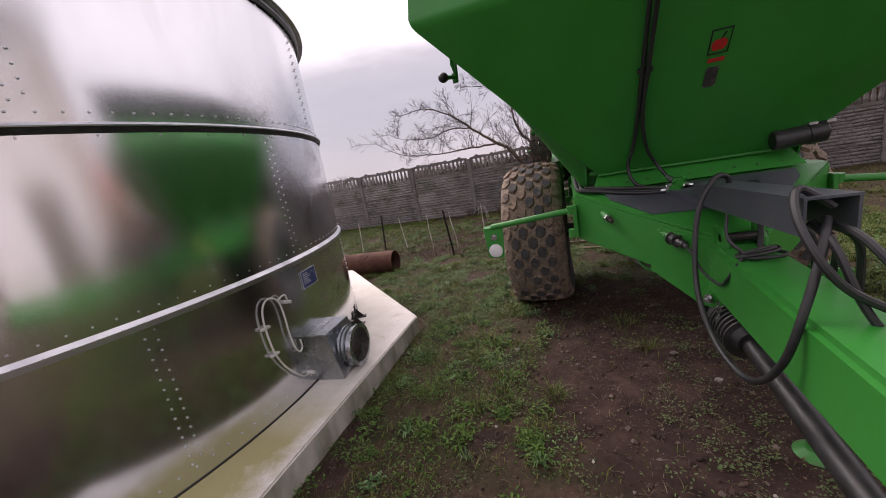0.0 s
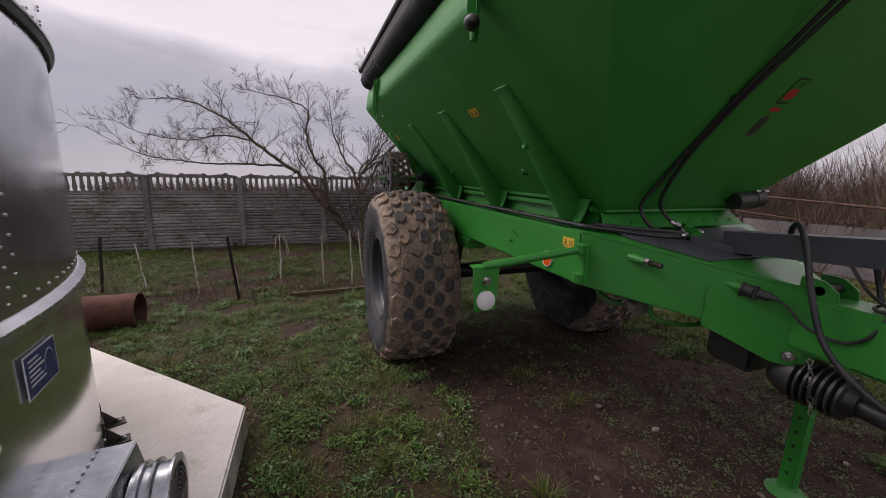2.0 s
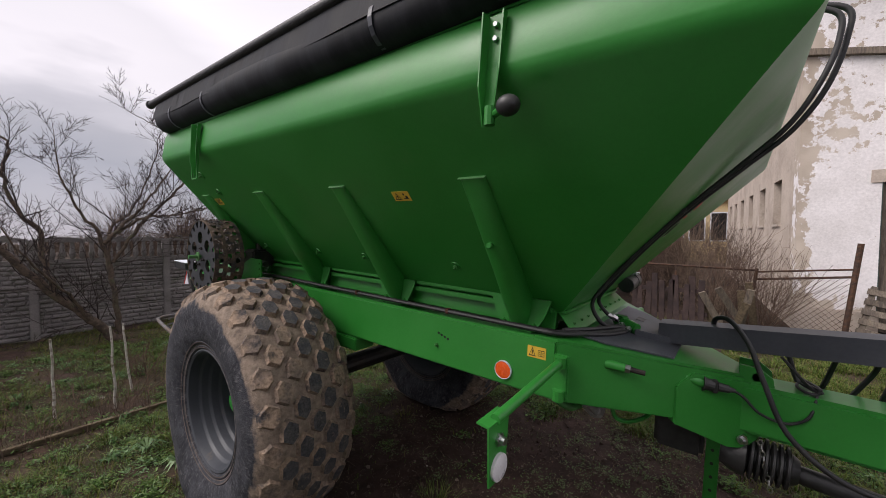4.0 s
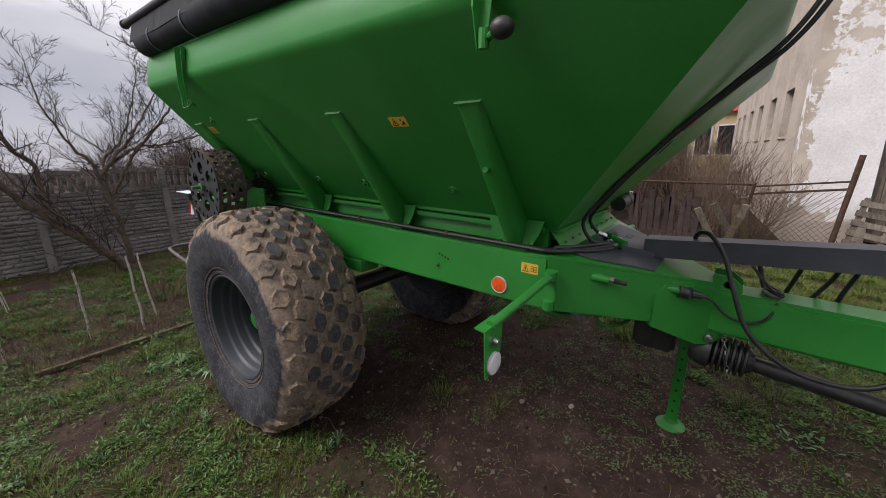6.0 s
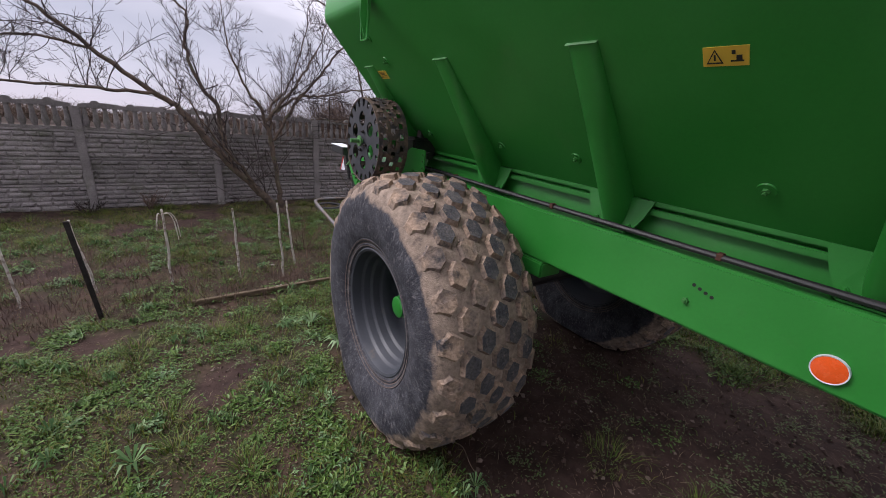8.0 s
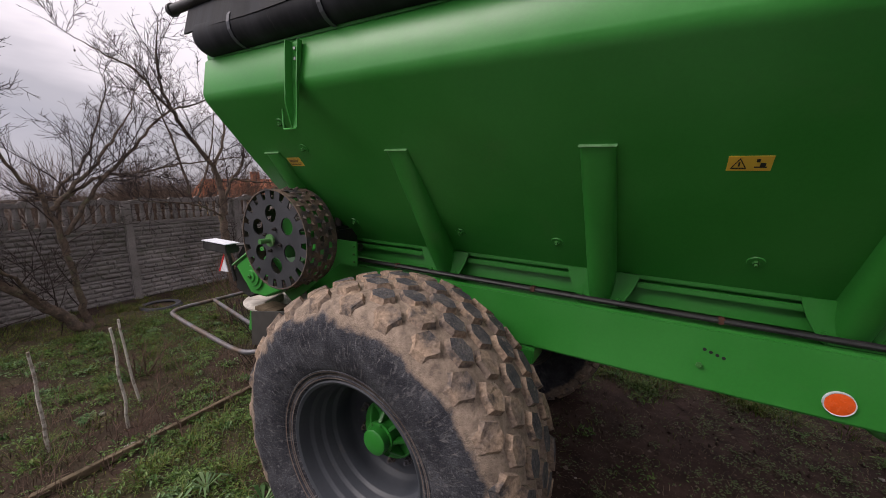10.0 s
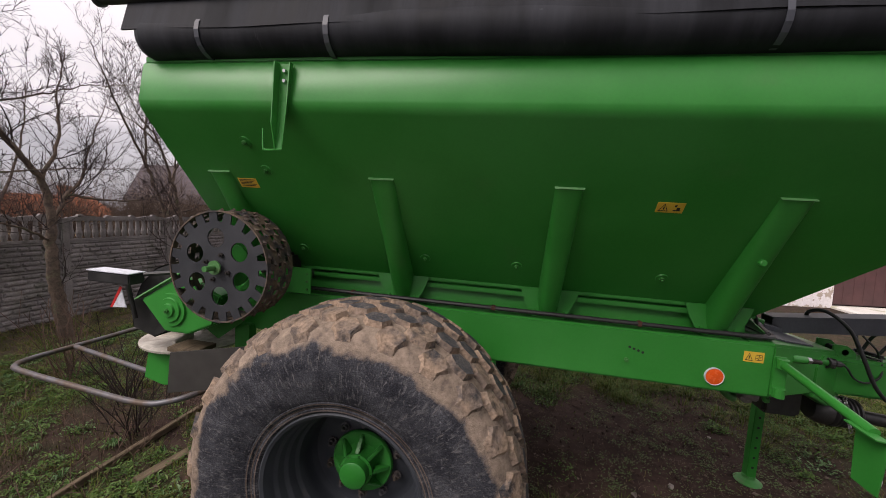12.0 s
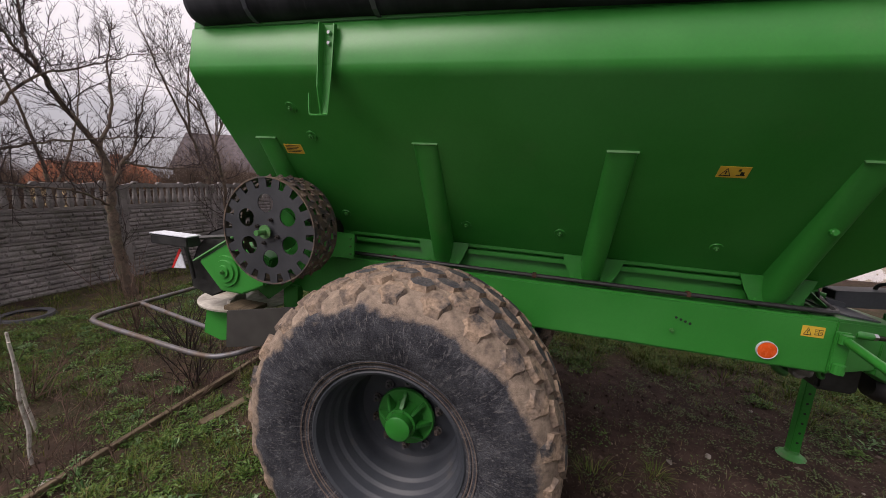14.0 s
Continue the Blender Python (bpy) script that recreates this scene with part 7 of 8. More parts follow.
G = -0.08
tree("fruit_tree", (0.0, 6.1, G), [
    ([(0.02, 6.1, G - 0.1), (-0.28, 6.1, 0.22), (-0.6, 6.1, 0.59), (-1.07, 6.1, 1.18), (-1.53, 6.1, 1.82), (-1.89, 6.1, 2.08), (-2.55, 6.05, 2.62), (-3.1, 6.0, 3.08), (-3.79, 6.0, 3.35), (-4.66, 6.0, 3.33)], 0.125, 0.010, 0.9),
    ([(-1.86, 6.08, 2.05), (-2.54, 5.95, 2.05), (-3.18, 5.9, 2.04), (-3.9, 5.8, 2.09), (-4.6, 5.7, 2.22), (-5.5, 5.7, 2.75)], 0.042, 0.006, 1.1),
    ([(-2.5, 6.08, 2.58), (-3.19, 6.15, 2.68), (-3.86, 6.2, 2.55), (-4.71, 6.2, 2.68), (-5.18, 6.2, 2.93)], 0.03, 0.006, 1.1),
    ([(-0.85, 6.12, 0.95), (-0.96, 6.15, 1.5), (-0.98, 6.2, 1.96), (-1.2, 6.2, 2.22), (-1.36, 6.2, 2.84), (-1.30, 6.2, 3.36), (-1.79, 6.25, 3.58), (-2.3, 6.3, 3.68), (-2.74, 6.3, 3.74)], 0.065, 0.007, 1.0),
    ([(0.0, 6.14, G), (-0.05, 6.14, 0.35), (-0.13, 6.12, 1.22), (-0.27, 6.1, 1.87), (-0.51, 6.05, 2.26), (-0.75, 6.0, 2.9), (-0.8, 6.0, 3.6)], 0.085, 0.008, 0.9),
    ([(-0.22, 6.1, 1.72), (0.08, 6.05, 2.08), (0.38, 6.0, 2.47), (0.70, 5.95, 3.0), (1.0, 5.9, 3.7)], 0.055, 0.008, 1.0),
    ([(-0.12, 6.12, 1.1), (-0.10, 6.2, 1.96), (0.24, 6.3, 2.34), (0.6, 6.4, 3.2), (0.75, 6.4, 3.9)], 0.045, 0.007, 1.0),
    ([(-0.1, 6.1, 1.4), (0.36, 6.0, 2.15), (0.81, 5.95, 2.66), (1.24, 5.9, 3.2), (1.76, 5.9, 3.45), (2.48, 5.9, 3.83), (3.5, 5.9, 4.22)], 0.045, 0.006, 1.0),
    ([(-0.05, 6.1, 1.9), (0.36, 6.05, 2.2), (0.82, 6.0, 2.26), (1.3, 5.95, 2.40), (2.1, 5.9, 2.55), (2.87, 5.9, 2.64), (3.7, 5.9, 2.7)], 0.038, 0.006, 0.9),
    ([(-0.45, 6.05, 0.42), (-0.72, 5.8, 0.9), (-1.3, 5.3, 1.7), (-1.7, 5.0, 2.5)], 0.045, 0.007, 0.8),
], "leafless gnarled fruit tree with low spreading limbs", 4, 13.0, 2, 0.55, 0.05, 12)
tree("young_fruit_tree", (2.26, 6.15, G), [
    ([(2.27, 6.15, G - 0.1), (2.22, 6.15, 0.5), (2.14, 6.15, 1.15), (2.17, 6.15, 1.74)], 0.155, 0.125, 0.2),
    ([(2.17, 6.15, 1.68), (2.10, 6.15, 2.35), (1.81, 6.15, 2.75), (1.49, 6.1, 3.26), (1.33, 6.1, 3.68), (1.33, 6.1, 4.22), (1.42, 6.1, 4.8)], 0.085, 0.008, 1.0),
    ([(1.52, 6.1, 3.22), (1.22, 6.0, 3.5), (0.95, 5.95, 3.79), (0.51, 5.9, 3.95), (0.0, 5.8, 4.15)], 0.04, 0.006, 1.0),
    ([(2.18, 6.15, 1.70), (2.42, 6.2, 2.17), (2.68, 6.25, 2.45), (2.9, 6.3, 3.1), (3.2, 6.35, 3.9)], 0.055, 0.007, 1.0),
    ([(2.45, 6.2, 2.2), (3.0, 6.1, 2.12), (3.6, 6.0, 2.2), (4.1, 6.0, 2.45)], 0.03, 0.006, 0.9),
    ([(2.08, 6.15, 2.4), (2.35, 6.2, 3.0), (2.4, 6.25, 3.7), (2.6, 6.3, 4.5)], 0.045, 0.007, 1.0),
    ([(2.1, 6.1, 1.5), (1.5, 5.8, 1.75), (0.8, 5.5, 1.82), (0.1, 5.2, 1.95)], 0.030, 0.006, 0.8),
], "stout leafless fruit tree beside the fence", 9, 13.0, 2, 0.60, 0.06, 8)
tree("slim_bare_tree", (4.85, 6.75, G), [
    ([(4.9, 6.7, G - 0.1), (4.85, 6.6, 0.9), (4.74, 6.5, 1.95), (4.46, 6.45, 2.75), (4.19, 6.4, 3.36), (3.8, 6.4, 3.8), (3.44, 6.4, 4.4)], 0.07, 0.007, 1.0),
    ([(4.2, 6.4, 3.3), (3.64, 6.35, 3.62), (3.1, 6.3, 3.75)], 0.03, 0.006, 1.0),
    ([(4.5, 6.45, 2.6), (4.9, 6.5, 3.4), (5.0, 6.5, 4.2)], 0.04, 0.006, 1.0),
], "slim leafless tree by the fence", 14, 13.0, 2, 0.60, 0.08)
tree("tall_bare_tree", (6.9, 9.6, G), [
    ([(7.6, 9.6, G - 0.1), (7.3, 9.6, 1.6), (6.7, 9.6, 3.2), (5.8, 9.5, 4.8), (5.3, 9.5, 6.0)], 0.10, 0.012, 1.0),
    ([(7.3, 9.6, 1.6), (7.7, 9.7, 3.2), (8.0, 9.8, 5.0)], 0.06, 0.01, 1.0),
    ([(6.7, 9.6, 3.2), (6.6, 9.4, 4.6), (6.9, 9.3, 6.2)], 0.05, 0.01, 1.0),
], "leafless tree standing behind the concrete fence", 17, 6.0, 2, 1.0, 0.05)
tree("bare_tree", (3.6, 10.2, G), [
    ([(3.7, 10.2, G - 0.1), (3.6, 10.2, 1.6), (3.2, 10.1, 3.4), (2.6, 10.0, 5.2)], 0.09, 0.012, 1.0),
    ([(3.6, 10.2, 1.4), (4.3, 10.3, 3.0), (4.6, 10.4, 4.8)], 0.06, 0.01, 1.0),
], "leafless tree behind the concrete fence", 23, 6.0, 2, 1.0, 0.05)


def shrub(x, y, h, spread, n, seed, label, material, name="bare_shrub"):
    r = random.Random(seed)
    tw = Twigs()
    z = soil_height(x, y)
    for _ in range(n):
        a = r.uniform(0, 2 * math.pi)
        d = Vector((math.cos(a) * spread, math.sin(a) * spread, 1))
        grow(tw, r, (x + r.uniform(-0.08, 0.08), y + r.uniform(-0.08, 0.08), z - 0.05), d, h * r.uniform(0.6, 1.05), 0.007, 1, 0.05, 0.16, 5)
    tagged(tw.make(name, material), label, "shrub")


for k, (x, y, h, s, n) in enumerate(((0.95, 3.4, 1.1, 0.45, 16), (-0.2, 3.9, 0.6, 0.7, 12), (0.55, 2.75, 0.75, 0.6, 12), (1.25, 4.6, 1.2, 0.4, 16), (-3.05, 6.95, 0.45, 0.9, 14), (-2.2, 6.9, 0.55, 0.8, 16), (7.9, -2.5, 1.7, 0.6, 14), (8.6, -2.3, 2.3, 0.5, 18), (9.4, -2.4, 2.6, 0.55, 20), (7.9, 0.5, 1.8, 0.6, 14), (10.4, -1.5, 3.0, 0.5, 24), (8.9, -0.9, 2.7, 0.5, 24), (9.6, 0.3, 3.0, 0.5, 24), (11.6, -0.4, 3.4, 0.5, 26), (8.8, 1.4, 2.6, 0.55, 20), (7.9, -3.15, 1.9, 0.55, 22), (8.5, -3.3, 1.7, 0.6, 20), (8.2, -2.75, 2.2, 0.5, 24))):
    shrub(x, y, h, s, n, 40 + k, "leafless brown shrub with thin twigs", (TWIG, TWIG_RED)[k % 2] if k < 6 else (TWIG_PALE, TWIG_RED)[k % 2])

# ---- grass, weeds, litter ----
rg = np.random.default_rng(7)


def slab_clear(x, y):
    """Outside the slab's eight sides."""
    dx, dy = x - SILO_C.x, y - SILO_C.y
    m = np.zeros_like(x)
    for k in range(8):
        a = math.pi / 4 * k
        m = np.maximum(m, dx * math.cos(a) + dy * math.sin(a))
    return m > SLAB_A + 0.01


def scatter(n, x0, x1, y0, y1, keep):
    """Random standing places: x, y, ground height and bareness."""
    x, y = rg.uniform(x0, x1, n), rg.uniform(y0, y1, n)
    ok = slab_clear(x, y) & ~((np.abs(x + 0.45) < 0.36) & (np.abs(y - 0.04) < 0.5)) & ~((np.abs(x - 1.81) < 0.36) & (np.abs(y - 0.04) < 0.5))
    x, y = x[ok], y[ok]
    bare = np.array([dirt_amount(a, b) + 1.25 * max(0.0, -noise.noise(Vector((a * 2.3, b * 2.3, 11))) - 0.5 * noise.noise(Vector((a * 7.0, b * 7.0, 5)))) for a, b in zip(x, y)])
    ok = rg.uniform(0, 1, len(x)) < keep(bare)
    x, y = x[ok], y[ok]
    z = np.array([soil_height(a, b) for a, b in zip(x, y)])
    return x, y, z


def leaf_material(name, cols, rough=0.6):
    m = bpy.data.materials.new(name)
    m.use_nodes = True
    nt = m.node_tree
    b = nt.nodes["Principled BSDF"]
    g = nt.nodes.new("ShaderNodeNewGeometry")
    ra = nt.nodes.new("ShaderNodeValToRGB")
    ra.color_ramp.elements[0].color = (*cols[0], 1)
    ra.color_ramp.elements[1].color = (*cols[-1], 1)
    for i, c in enumerate(cols[1:-1]):
        e = ra.color_ramp.elements.new((i + 1) / (len(cols) - 1))
        e.color = (*c, 1)
    nt.links.new(g.outputs["Random Per Island"], ra.inputs["Fac"])
    nt.links.new(ra.outputs[0], b.inputs["Base Color"])
    b.inputs["Roughness"].default_value = rough
    b.inputs["Specular IOR Level"].default_value = 0.2
    return m


def stuff(name, co, fa, material, label, category):
    me = bpy.data.meshes.new(name)
    me.from_pydata(co.reshape(-1, 3).tolist(), [], fa)
    me.materials.append(material)
    return tagged(new(name, me), label, category, kind="stuff")


def blades(name, x, y, z, hmin, hmax, width, lean, material, label, category, away=None):
    """Bent tapering blades, leaning any way or outwards from their clump."""
    n = len(x)
    a = rg.uniform(0, 2 * np.pi, n) if away is None else away
    h = rg.uniform(hmin, hmax, n)
    ln = rg.uniform(0.2, 1.0, n) * lean * h
    b = a + rg.uniform(-0.6, 0.6, n)
    ux, uy = np.cos(a + np.pi / 2), np.sin(a + np.pi / 2)
    w = width * rg.uniform(0.6, 1.3, n)
    co = np.zeros((n, 5, 3))
    for k, (t, ws) in enumerate(((0, 1), (0, -1), (0.55, 0.8), (0.55, -0.8), (1, 0))):
        co[:, k, 0] = x + ux * w * ws + np.cos(b) * ln * t ** 1.8
        co[:, k, 1] = y + uy * w * ws + np.sin(b) * ln * t ** 1.8
        co[:, k, 2] = z - 0.01 * (t == 0) + h * (t - 0.35 * (ln / (h + 1e-6)) * t ** 2.2)
    fa = []
    for i in range(n):
        o = 5 * i
        fa += [(o, o + 1, o + 3, o + 2), (o + 2, o + 3, o + 4)]
    stuff(name, co, fa, material, label, category)


def leaves(name, x, y, z, size, material, label, category, lift=0.05, tilt=0.5, wide=0.8):
    """Small folded leaves lying or standing at odd angles."""
    n = len(x)
    a = rg.uniform(0, 2 * np.pi, n)
    s = size * rg.uniform(0.5, 1.3, n)
    t = rg.uniform(-0.1, tilt, n)
    dx, dy = np.cos(a), np.sin(a)
    zz = z + rg.uniform(0.003, lift, n)
    co = np.zeros((n, 6, 3))
    for k, (f, w) in enumerate(((0, 0), (0.45, 0.5 * wide), (0.75, 0.4 * wide), (1, 0), (0.75, -0.4 * wide), (0.45, -0.5 * wide))):
        co[:, k, 0] = x + dx * s * f - dy * s * w
        co[:, k, 1] = y + dy * s * f + dx * s * w
        co[:, k, 2] = zz + s * f * t + abs(w) * s * 0.25 - 0.25 * s * f * f
    fa = []
    for i in range(n):
        o = 6 * i
        fa += [(o, o + 1, o + 2, o + 3), (o, o + 3, o + 4, o + 5)]
    stuff(name, co, fa, material, label, category)


GRASS = leaf_material("grass_blade", [(0.028, 0.058, 0.007), (0.050, 0.090, 0.011), (0.076, 0.120, 0.016), (0.11, 0.145, 0.028), (0.17, 0.13, 0.065)])
MOSSY = leaf_material("yellowish_grass_blade", [(0.060, 0.078, 0.010), (0.088, 0.105, 0.014), (0.115, 0.125, 0.022), (0.14, 0.11, 0.05)])
LEAF = leaf_material("weed_leaf", [(0.024, 0.054, 0.009), (0.044, 0.096, 0.015), (0.068, 0.130, 0.023), (0.12, 0.19, 0.05)], 0.45)
LEAF_BLUE = leaf_material("bluish_weed_leaf", [(0.030, 0.072, 0.022), (0.058, 0.125, 0.040), (0.10, 0.185, 0.068), (0.17, 0.25, 0.12)], 0.42)
STRAW = leaf_material("dry_straw", [(0.15, 0.11, 0.07), (0.065, 0.045, 0.033), (0.20, 0.16, 0.105), (0.045, 0.03, 0.025)], 0.8)
DEAD = leaf_material("dead_leaf", [(0.085, 0.052, 0.036), (0.045, 0.028, 0.022), (0.13, 0.083, 0.058), (0.030, 0.019, 0.016), (0.070, 0.056, 0.036)], 0.8)


def sown(n, x0, x1, y0, y1, keep, each, spread):
    """Plants in clumps: n clump centres, each with its own spread and number of leaves."""
    cx, cy, _ = scatter(n, x0, x1, y0, y1, keep)
    wide = spread * rg.uniform(0.5, 1.5, len(cx))
    k = np.repeat(np.arange(len(cx)), (each * rg.uniform(0.5, 1.5, len(cx))).astype(int))
    out = rg.uniform(0, 1, len(k)) ** 0.6 * wide[k]
    a = rg.uniform(0, 2 * np.pi, len(k))
    x, y = cx[k] + out * np.cos(a), cy[k] + out * np.sin(a)
    ok = slab_clear(x, y)
    x, y, a, k, out = x[ok], y[ok], a[ok], k[ok], out[ok]
    z = np.array([soil_height(u, v) for u, v in zip(x, y)])
    return x, y, z, a, k, out / wide[k]


x, y, z = scatter(200000, -5, 4.5, -5.2, 7.3, lambda b: np.clip(0.85 - 1.7 * b, 0.03, 1) * 0.8)
blades("grass", x, y, z, 0.02, 0.06, 0.0024, 1.4, GRASS, "short patchy yard grass", "grass")
x, y, z = scatter(120000, -5, 8.3, -6.0, 7.3, lambda b: np.clip(0.9 - 1.2 * b, 0.03, 1) * 0.8)
blades("far_side_grass", x, y, z, 0.03, 0.08, 0.0035, 1.3, MOSSY, "thin yellowish grass among the soil", "grass")
for name, n, each, wide, h0, h1, m, lab in (("grass_tufts", 640, 85, 0.12, 0.05, 0.14, GRASS, "longer bent grass tufts"), ("pale_grass_tufts", 420, 60, 0.10, 0.03, 0.09, MOSSY, "small yellowish grass tufts")):
    x, y, z, a, k, out = sown(n, -4.6, 5.6, -5.1, 7.0, lambda b: np.clip(1.0 - 1.2 * b, 0.03, 1), each, wide)
    blades(name, x, y, z, h0, h1, 0.0022, 1.6, m, lab, "grass", a)
x, y, z = scatter(110000, -4.6, 1.2, -4.6, 6.2, lambda b: np.clip(0.9 - 1.5 * b, 0.02, 1) * 0.9)
leaves("weeds", x, y, z, 0.018, LEAF, "low broad-leaved weeds in the grass", "weeds", 0.02, 0.9, wide=0.5)
for name, n, each, wide, size, m, lab in (("leafy_weeds", 2500, 75, 0.12, 0.031, LEAF, "clumps of bright green broad-leaved weeds"), ("bluish_weeds", 420, 60, 0.12, 0.032, LEAF_BLUE, "clumps of pale bluish-green weeds"), ("creeping_weeds", 1300, 90, 0.11, 0.018, LEAF, "dense creeping small-leaved weeds")):
    x, y, z, a, k, out = sown(n, -4.5, 4.4, -4.9, 5.9, lambda b: np.clip(1.0 - 1.3 * b, 0.015, 1), each, wide)
    big = rg.uniform(0.7, 1.35, k.max() + 1)[k]
    leaves(name, x, y, z + 0.018 * (1 - out), size * big, m, lab, "weeds", 0.025, 0.9, wide=0.42)
x, y, z, a, k, out = sown(2600, 2.1, 8.0, -6.0, 2.4, lambda b: np.clip(1.1 - 1.1 * b, 0.08, 1), 60, 0.14)
blades("yard_grass", x, y, z, 0.04, 0.11, 0.0035, 1.4, GRASS, "green grass on the far side of the trailer", "grass", a)
x, y, z = scatter(60000, -11.0, -4.4, 1.6, 7.4, lambda b: np.clip(0.9 - 1.2 * b, 0.05, 1))
blades("bank_grass", x, y, z, 0.04, 0.12, 0.004, 1.4, GRASS, "rough grass behind the silo", "grass")
x, y, z, a, k, out = sown(900, -10.0, -4.2, 1.6, 7.3, lambda b: np.clip(1.0 - 0.9 * b, 0.05, 1), 50, 0.16)
leaves("bank_weeds", x, y, z, 0.035, LEAF, "broad-leaved weeds behind the silo", "weeds", 0.04, 0.9, wide=0.42)
rx, ry, _ = scatter(420, -4, 4, -4.8, 5.5, lambda b: np.clip(0.9 - 1.1 * b, 0.02, 1))
rx, ry = np.append(rx, (-0.62, -0.75, -2.1)), np.append(ry, (1.02, 1.5, 0.35))
co, fa = [], []
for i, (cx_, cy_) in enumerate(zip(rx, ry)):
    nl = rg.integers(9, 18)
    s0 = rg.uniform(0.04, 0.09) if i < len(rx) - 3 else 0.16
    zc = soil_height(cx_, cy_)
    for j in range(nl):
        a = 2 * math.pi * j / nl + rg.uniform(-0.3, 0.3)
        s = s0 * rg.uniform(0.6, 1.2)
        o = len(co)
        for f, w, up in ((0.05, 0.02, 0.015), (0.55, 0.075, 0.055 + 0.15 * s), (1.0, 0.0, 0.02 + 0.1 * s), (0.55, -0.075, 0.055 + 0.15 * s), (0.05, -0.02, 0.015)):
            co.append((cx_ + (math.cos(a) * f - math.sin(a) * w) * s, cy_ + (math.sin(a) * f + math.cos(a) * w) * s, zc + up))
        fa.append((o, o + 1, o + 2, o + 3, o + 4))
stuff("rosette_weeds", np.array(co), fa, LEAF_BLUE, "flat rosettes of long-leaved weeds", "weeds")
x, y, z = scatter(420000, -4.4, 6.5, -5.6, 5.8, lambda b: np.clip(0.62 - 0.45 * b, 0, 1))
pile = np.array([noise.noise(Vector((a * 1.7, b * 1.7, 21))) + 0.6 * noise.noise(Vector((a * 6.0, b * 6.0, 25))) for a, b in zip(x, y)])
ok = rg.uniform(-0.15, 0.55, len(x)) < pile
x, y, z = x[ok], y[ok], z[ok]
leaves("leaf_litter", x, y, z, 0.016, DEAD, "dry brown leaf litter on the soil", "litter", 0.015, 0.35)
x, y, z = scatter(80000, -4.5, 5.5, -5.2, 6.8, lambda b: np.clip(0.15 + 0.4 * b, 0, 1))
blades("dry_stems", x, y, z, 0.015, 0.045, 0.0018, 4.0, STRAW, "flattened dry grass stems", "litter")
# small weeds scattered over the bare soil
wx, wy = np.concatenate((rg.uniform(-1.5, 4.2, 360), rg.uniform(0.6, 3.4, 300))), np.concatenate((rg.uniform(-5.2, 1.6, 360), rg.uniform(-4.6, -1.6, 300)))
k = rg.integers(0, len(wx), 24000)
spread = rg.uniform(0.02, 0.075, len(wx))[k]
x, y = wx[k] + rg.normal(0, 1, len(k)) * spread, wy[k] + rg.normal(0, 1, len(k)) * spread
z = np.array([soil_height(a, b) for a, b in zip(x, y)])
LEAF_DARK = leaf_material("small_weed_leaf", [(0.045, 0.07, 0.024), (0.07, 0.105, 0.036), (0.10, 0.14, 0.055), (0.08, 0.065, 0.042)], 0.6)
leaves("soil_weeds", x, y, z, 0.017, LEAF_DARK, "small dark weeds scattered on the soil", "weeds", 0.03, 0.8, wide=0.6)
x, y = rg.uniform(-5.2, 1.9, 6500), 2.2 + rg.gamma(2.0, 0.62, 6500)
z = np.array([soil_height(a, b) for a, b in zip(x, y)])
blades("dead_weeds", x, y, z, 0.05, 0.18, 0.0018, 1.0, DEAD, "dead brown weed stems in the garden bed", "weeds")
tw = Twigs()
r_ = random.Random(77)
for _ in range(230):
    x, y = r_.uniform(-4.6, 1.9), 2.25 + r_.random() ** 1.5 * 2.6
    grow(tw, r_, (x, y, soil_height(x, y)), (r_.uniform(-0.6, 0.6), r_.uniform(-0.6, 0.6), 1), r_.uniform(0.15, 0.5), 0.003, 1, 0.02, 0.25, 4)
tagged(tw.make("dead_stalks", TWIG_RED), "dead branching weed stalks in the garden bed", "weeds", kind="stuff")

# clods of soil
x, y, z = scatter(17000, -2.4, 3.4, -5.2, 2.0, lambda b: np.clip(1.3 * b - 0.25, 0.02, 1))
n = len(x)
s = 0.003 + 0.019 * rg.uniform(0, 1, n) ** 4
co = np.zeros((n, 6, 3))
for k, v in enumerate(((1, 0, 0), (0, 1, 0), (-1, 0, 0), (0, -1, 0), (0.2, 0.1, 0.8), (0, 0, -0.7))):
    j = rg.uniform(0.6, 1.3, (n, 3))
    co[:, k, 0] = x + v[0] * s * j[:, 0] + rg.normal(0, 0.2, n) * s
    co[:, k, 1] = y + v[1] * s * j[:, 1] + rg.normal(0, 0.2, n) * s
    co[:, k, 2] = z + v[2] * s * j[:, 2] + 0.3 * s
fa = []
for i in range(n):
    o = 6 * i
    for k in range(4):
        fa += [(o + k, o + (k + 1) % 4, o + 4), (o + (k + 1) % 4, o + k, o + 5)]
SOIL = leaf_material("soil_clod", [(0.028, 0.018, 0.014), (0.045, 0.029, 0.024), (0.075, 0.05, 0.04), (0.16, 0.125, 0.105)], 0.95)
stuff("soil_clods", co, fa, SOIL, "small brown clods of dry soil", "soil")

# ---- old barn beyond the gate ----
barn = thing("old_barn", (8.8, -3.71, 0), "old barn with peeling white plaster and grey plank door", "building")
BM = Matrix.Translation((8.8, -3.71, 0)) @ Matrix.Rotation(radians(6), 4, "Z")
# local axes: x into the building along the window wall, -y along the door wall


def barn_box(name, lo, hi, material, parent=None, label="", bevel=0.0):
    bm = bmnew()
    box(bm, lo, hi, bevel, BM)
    return part(name, bm, material, parent or barn, label)


H_EAVE = 7.0
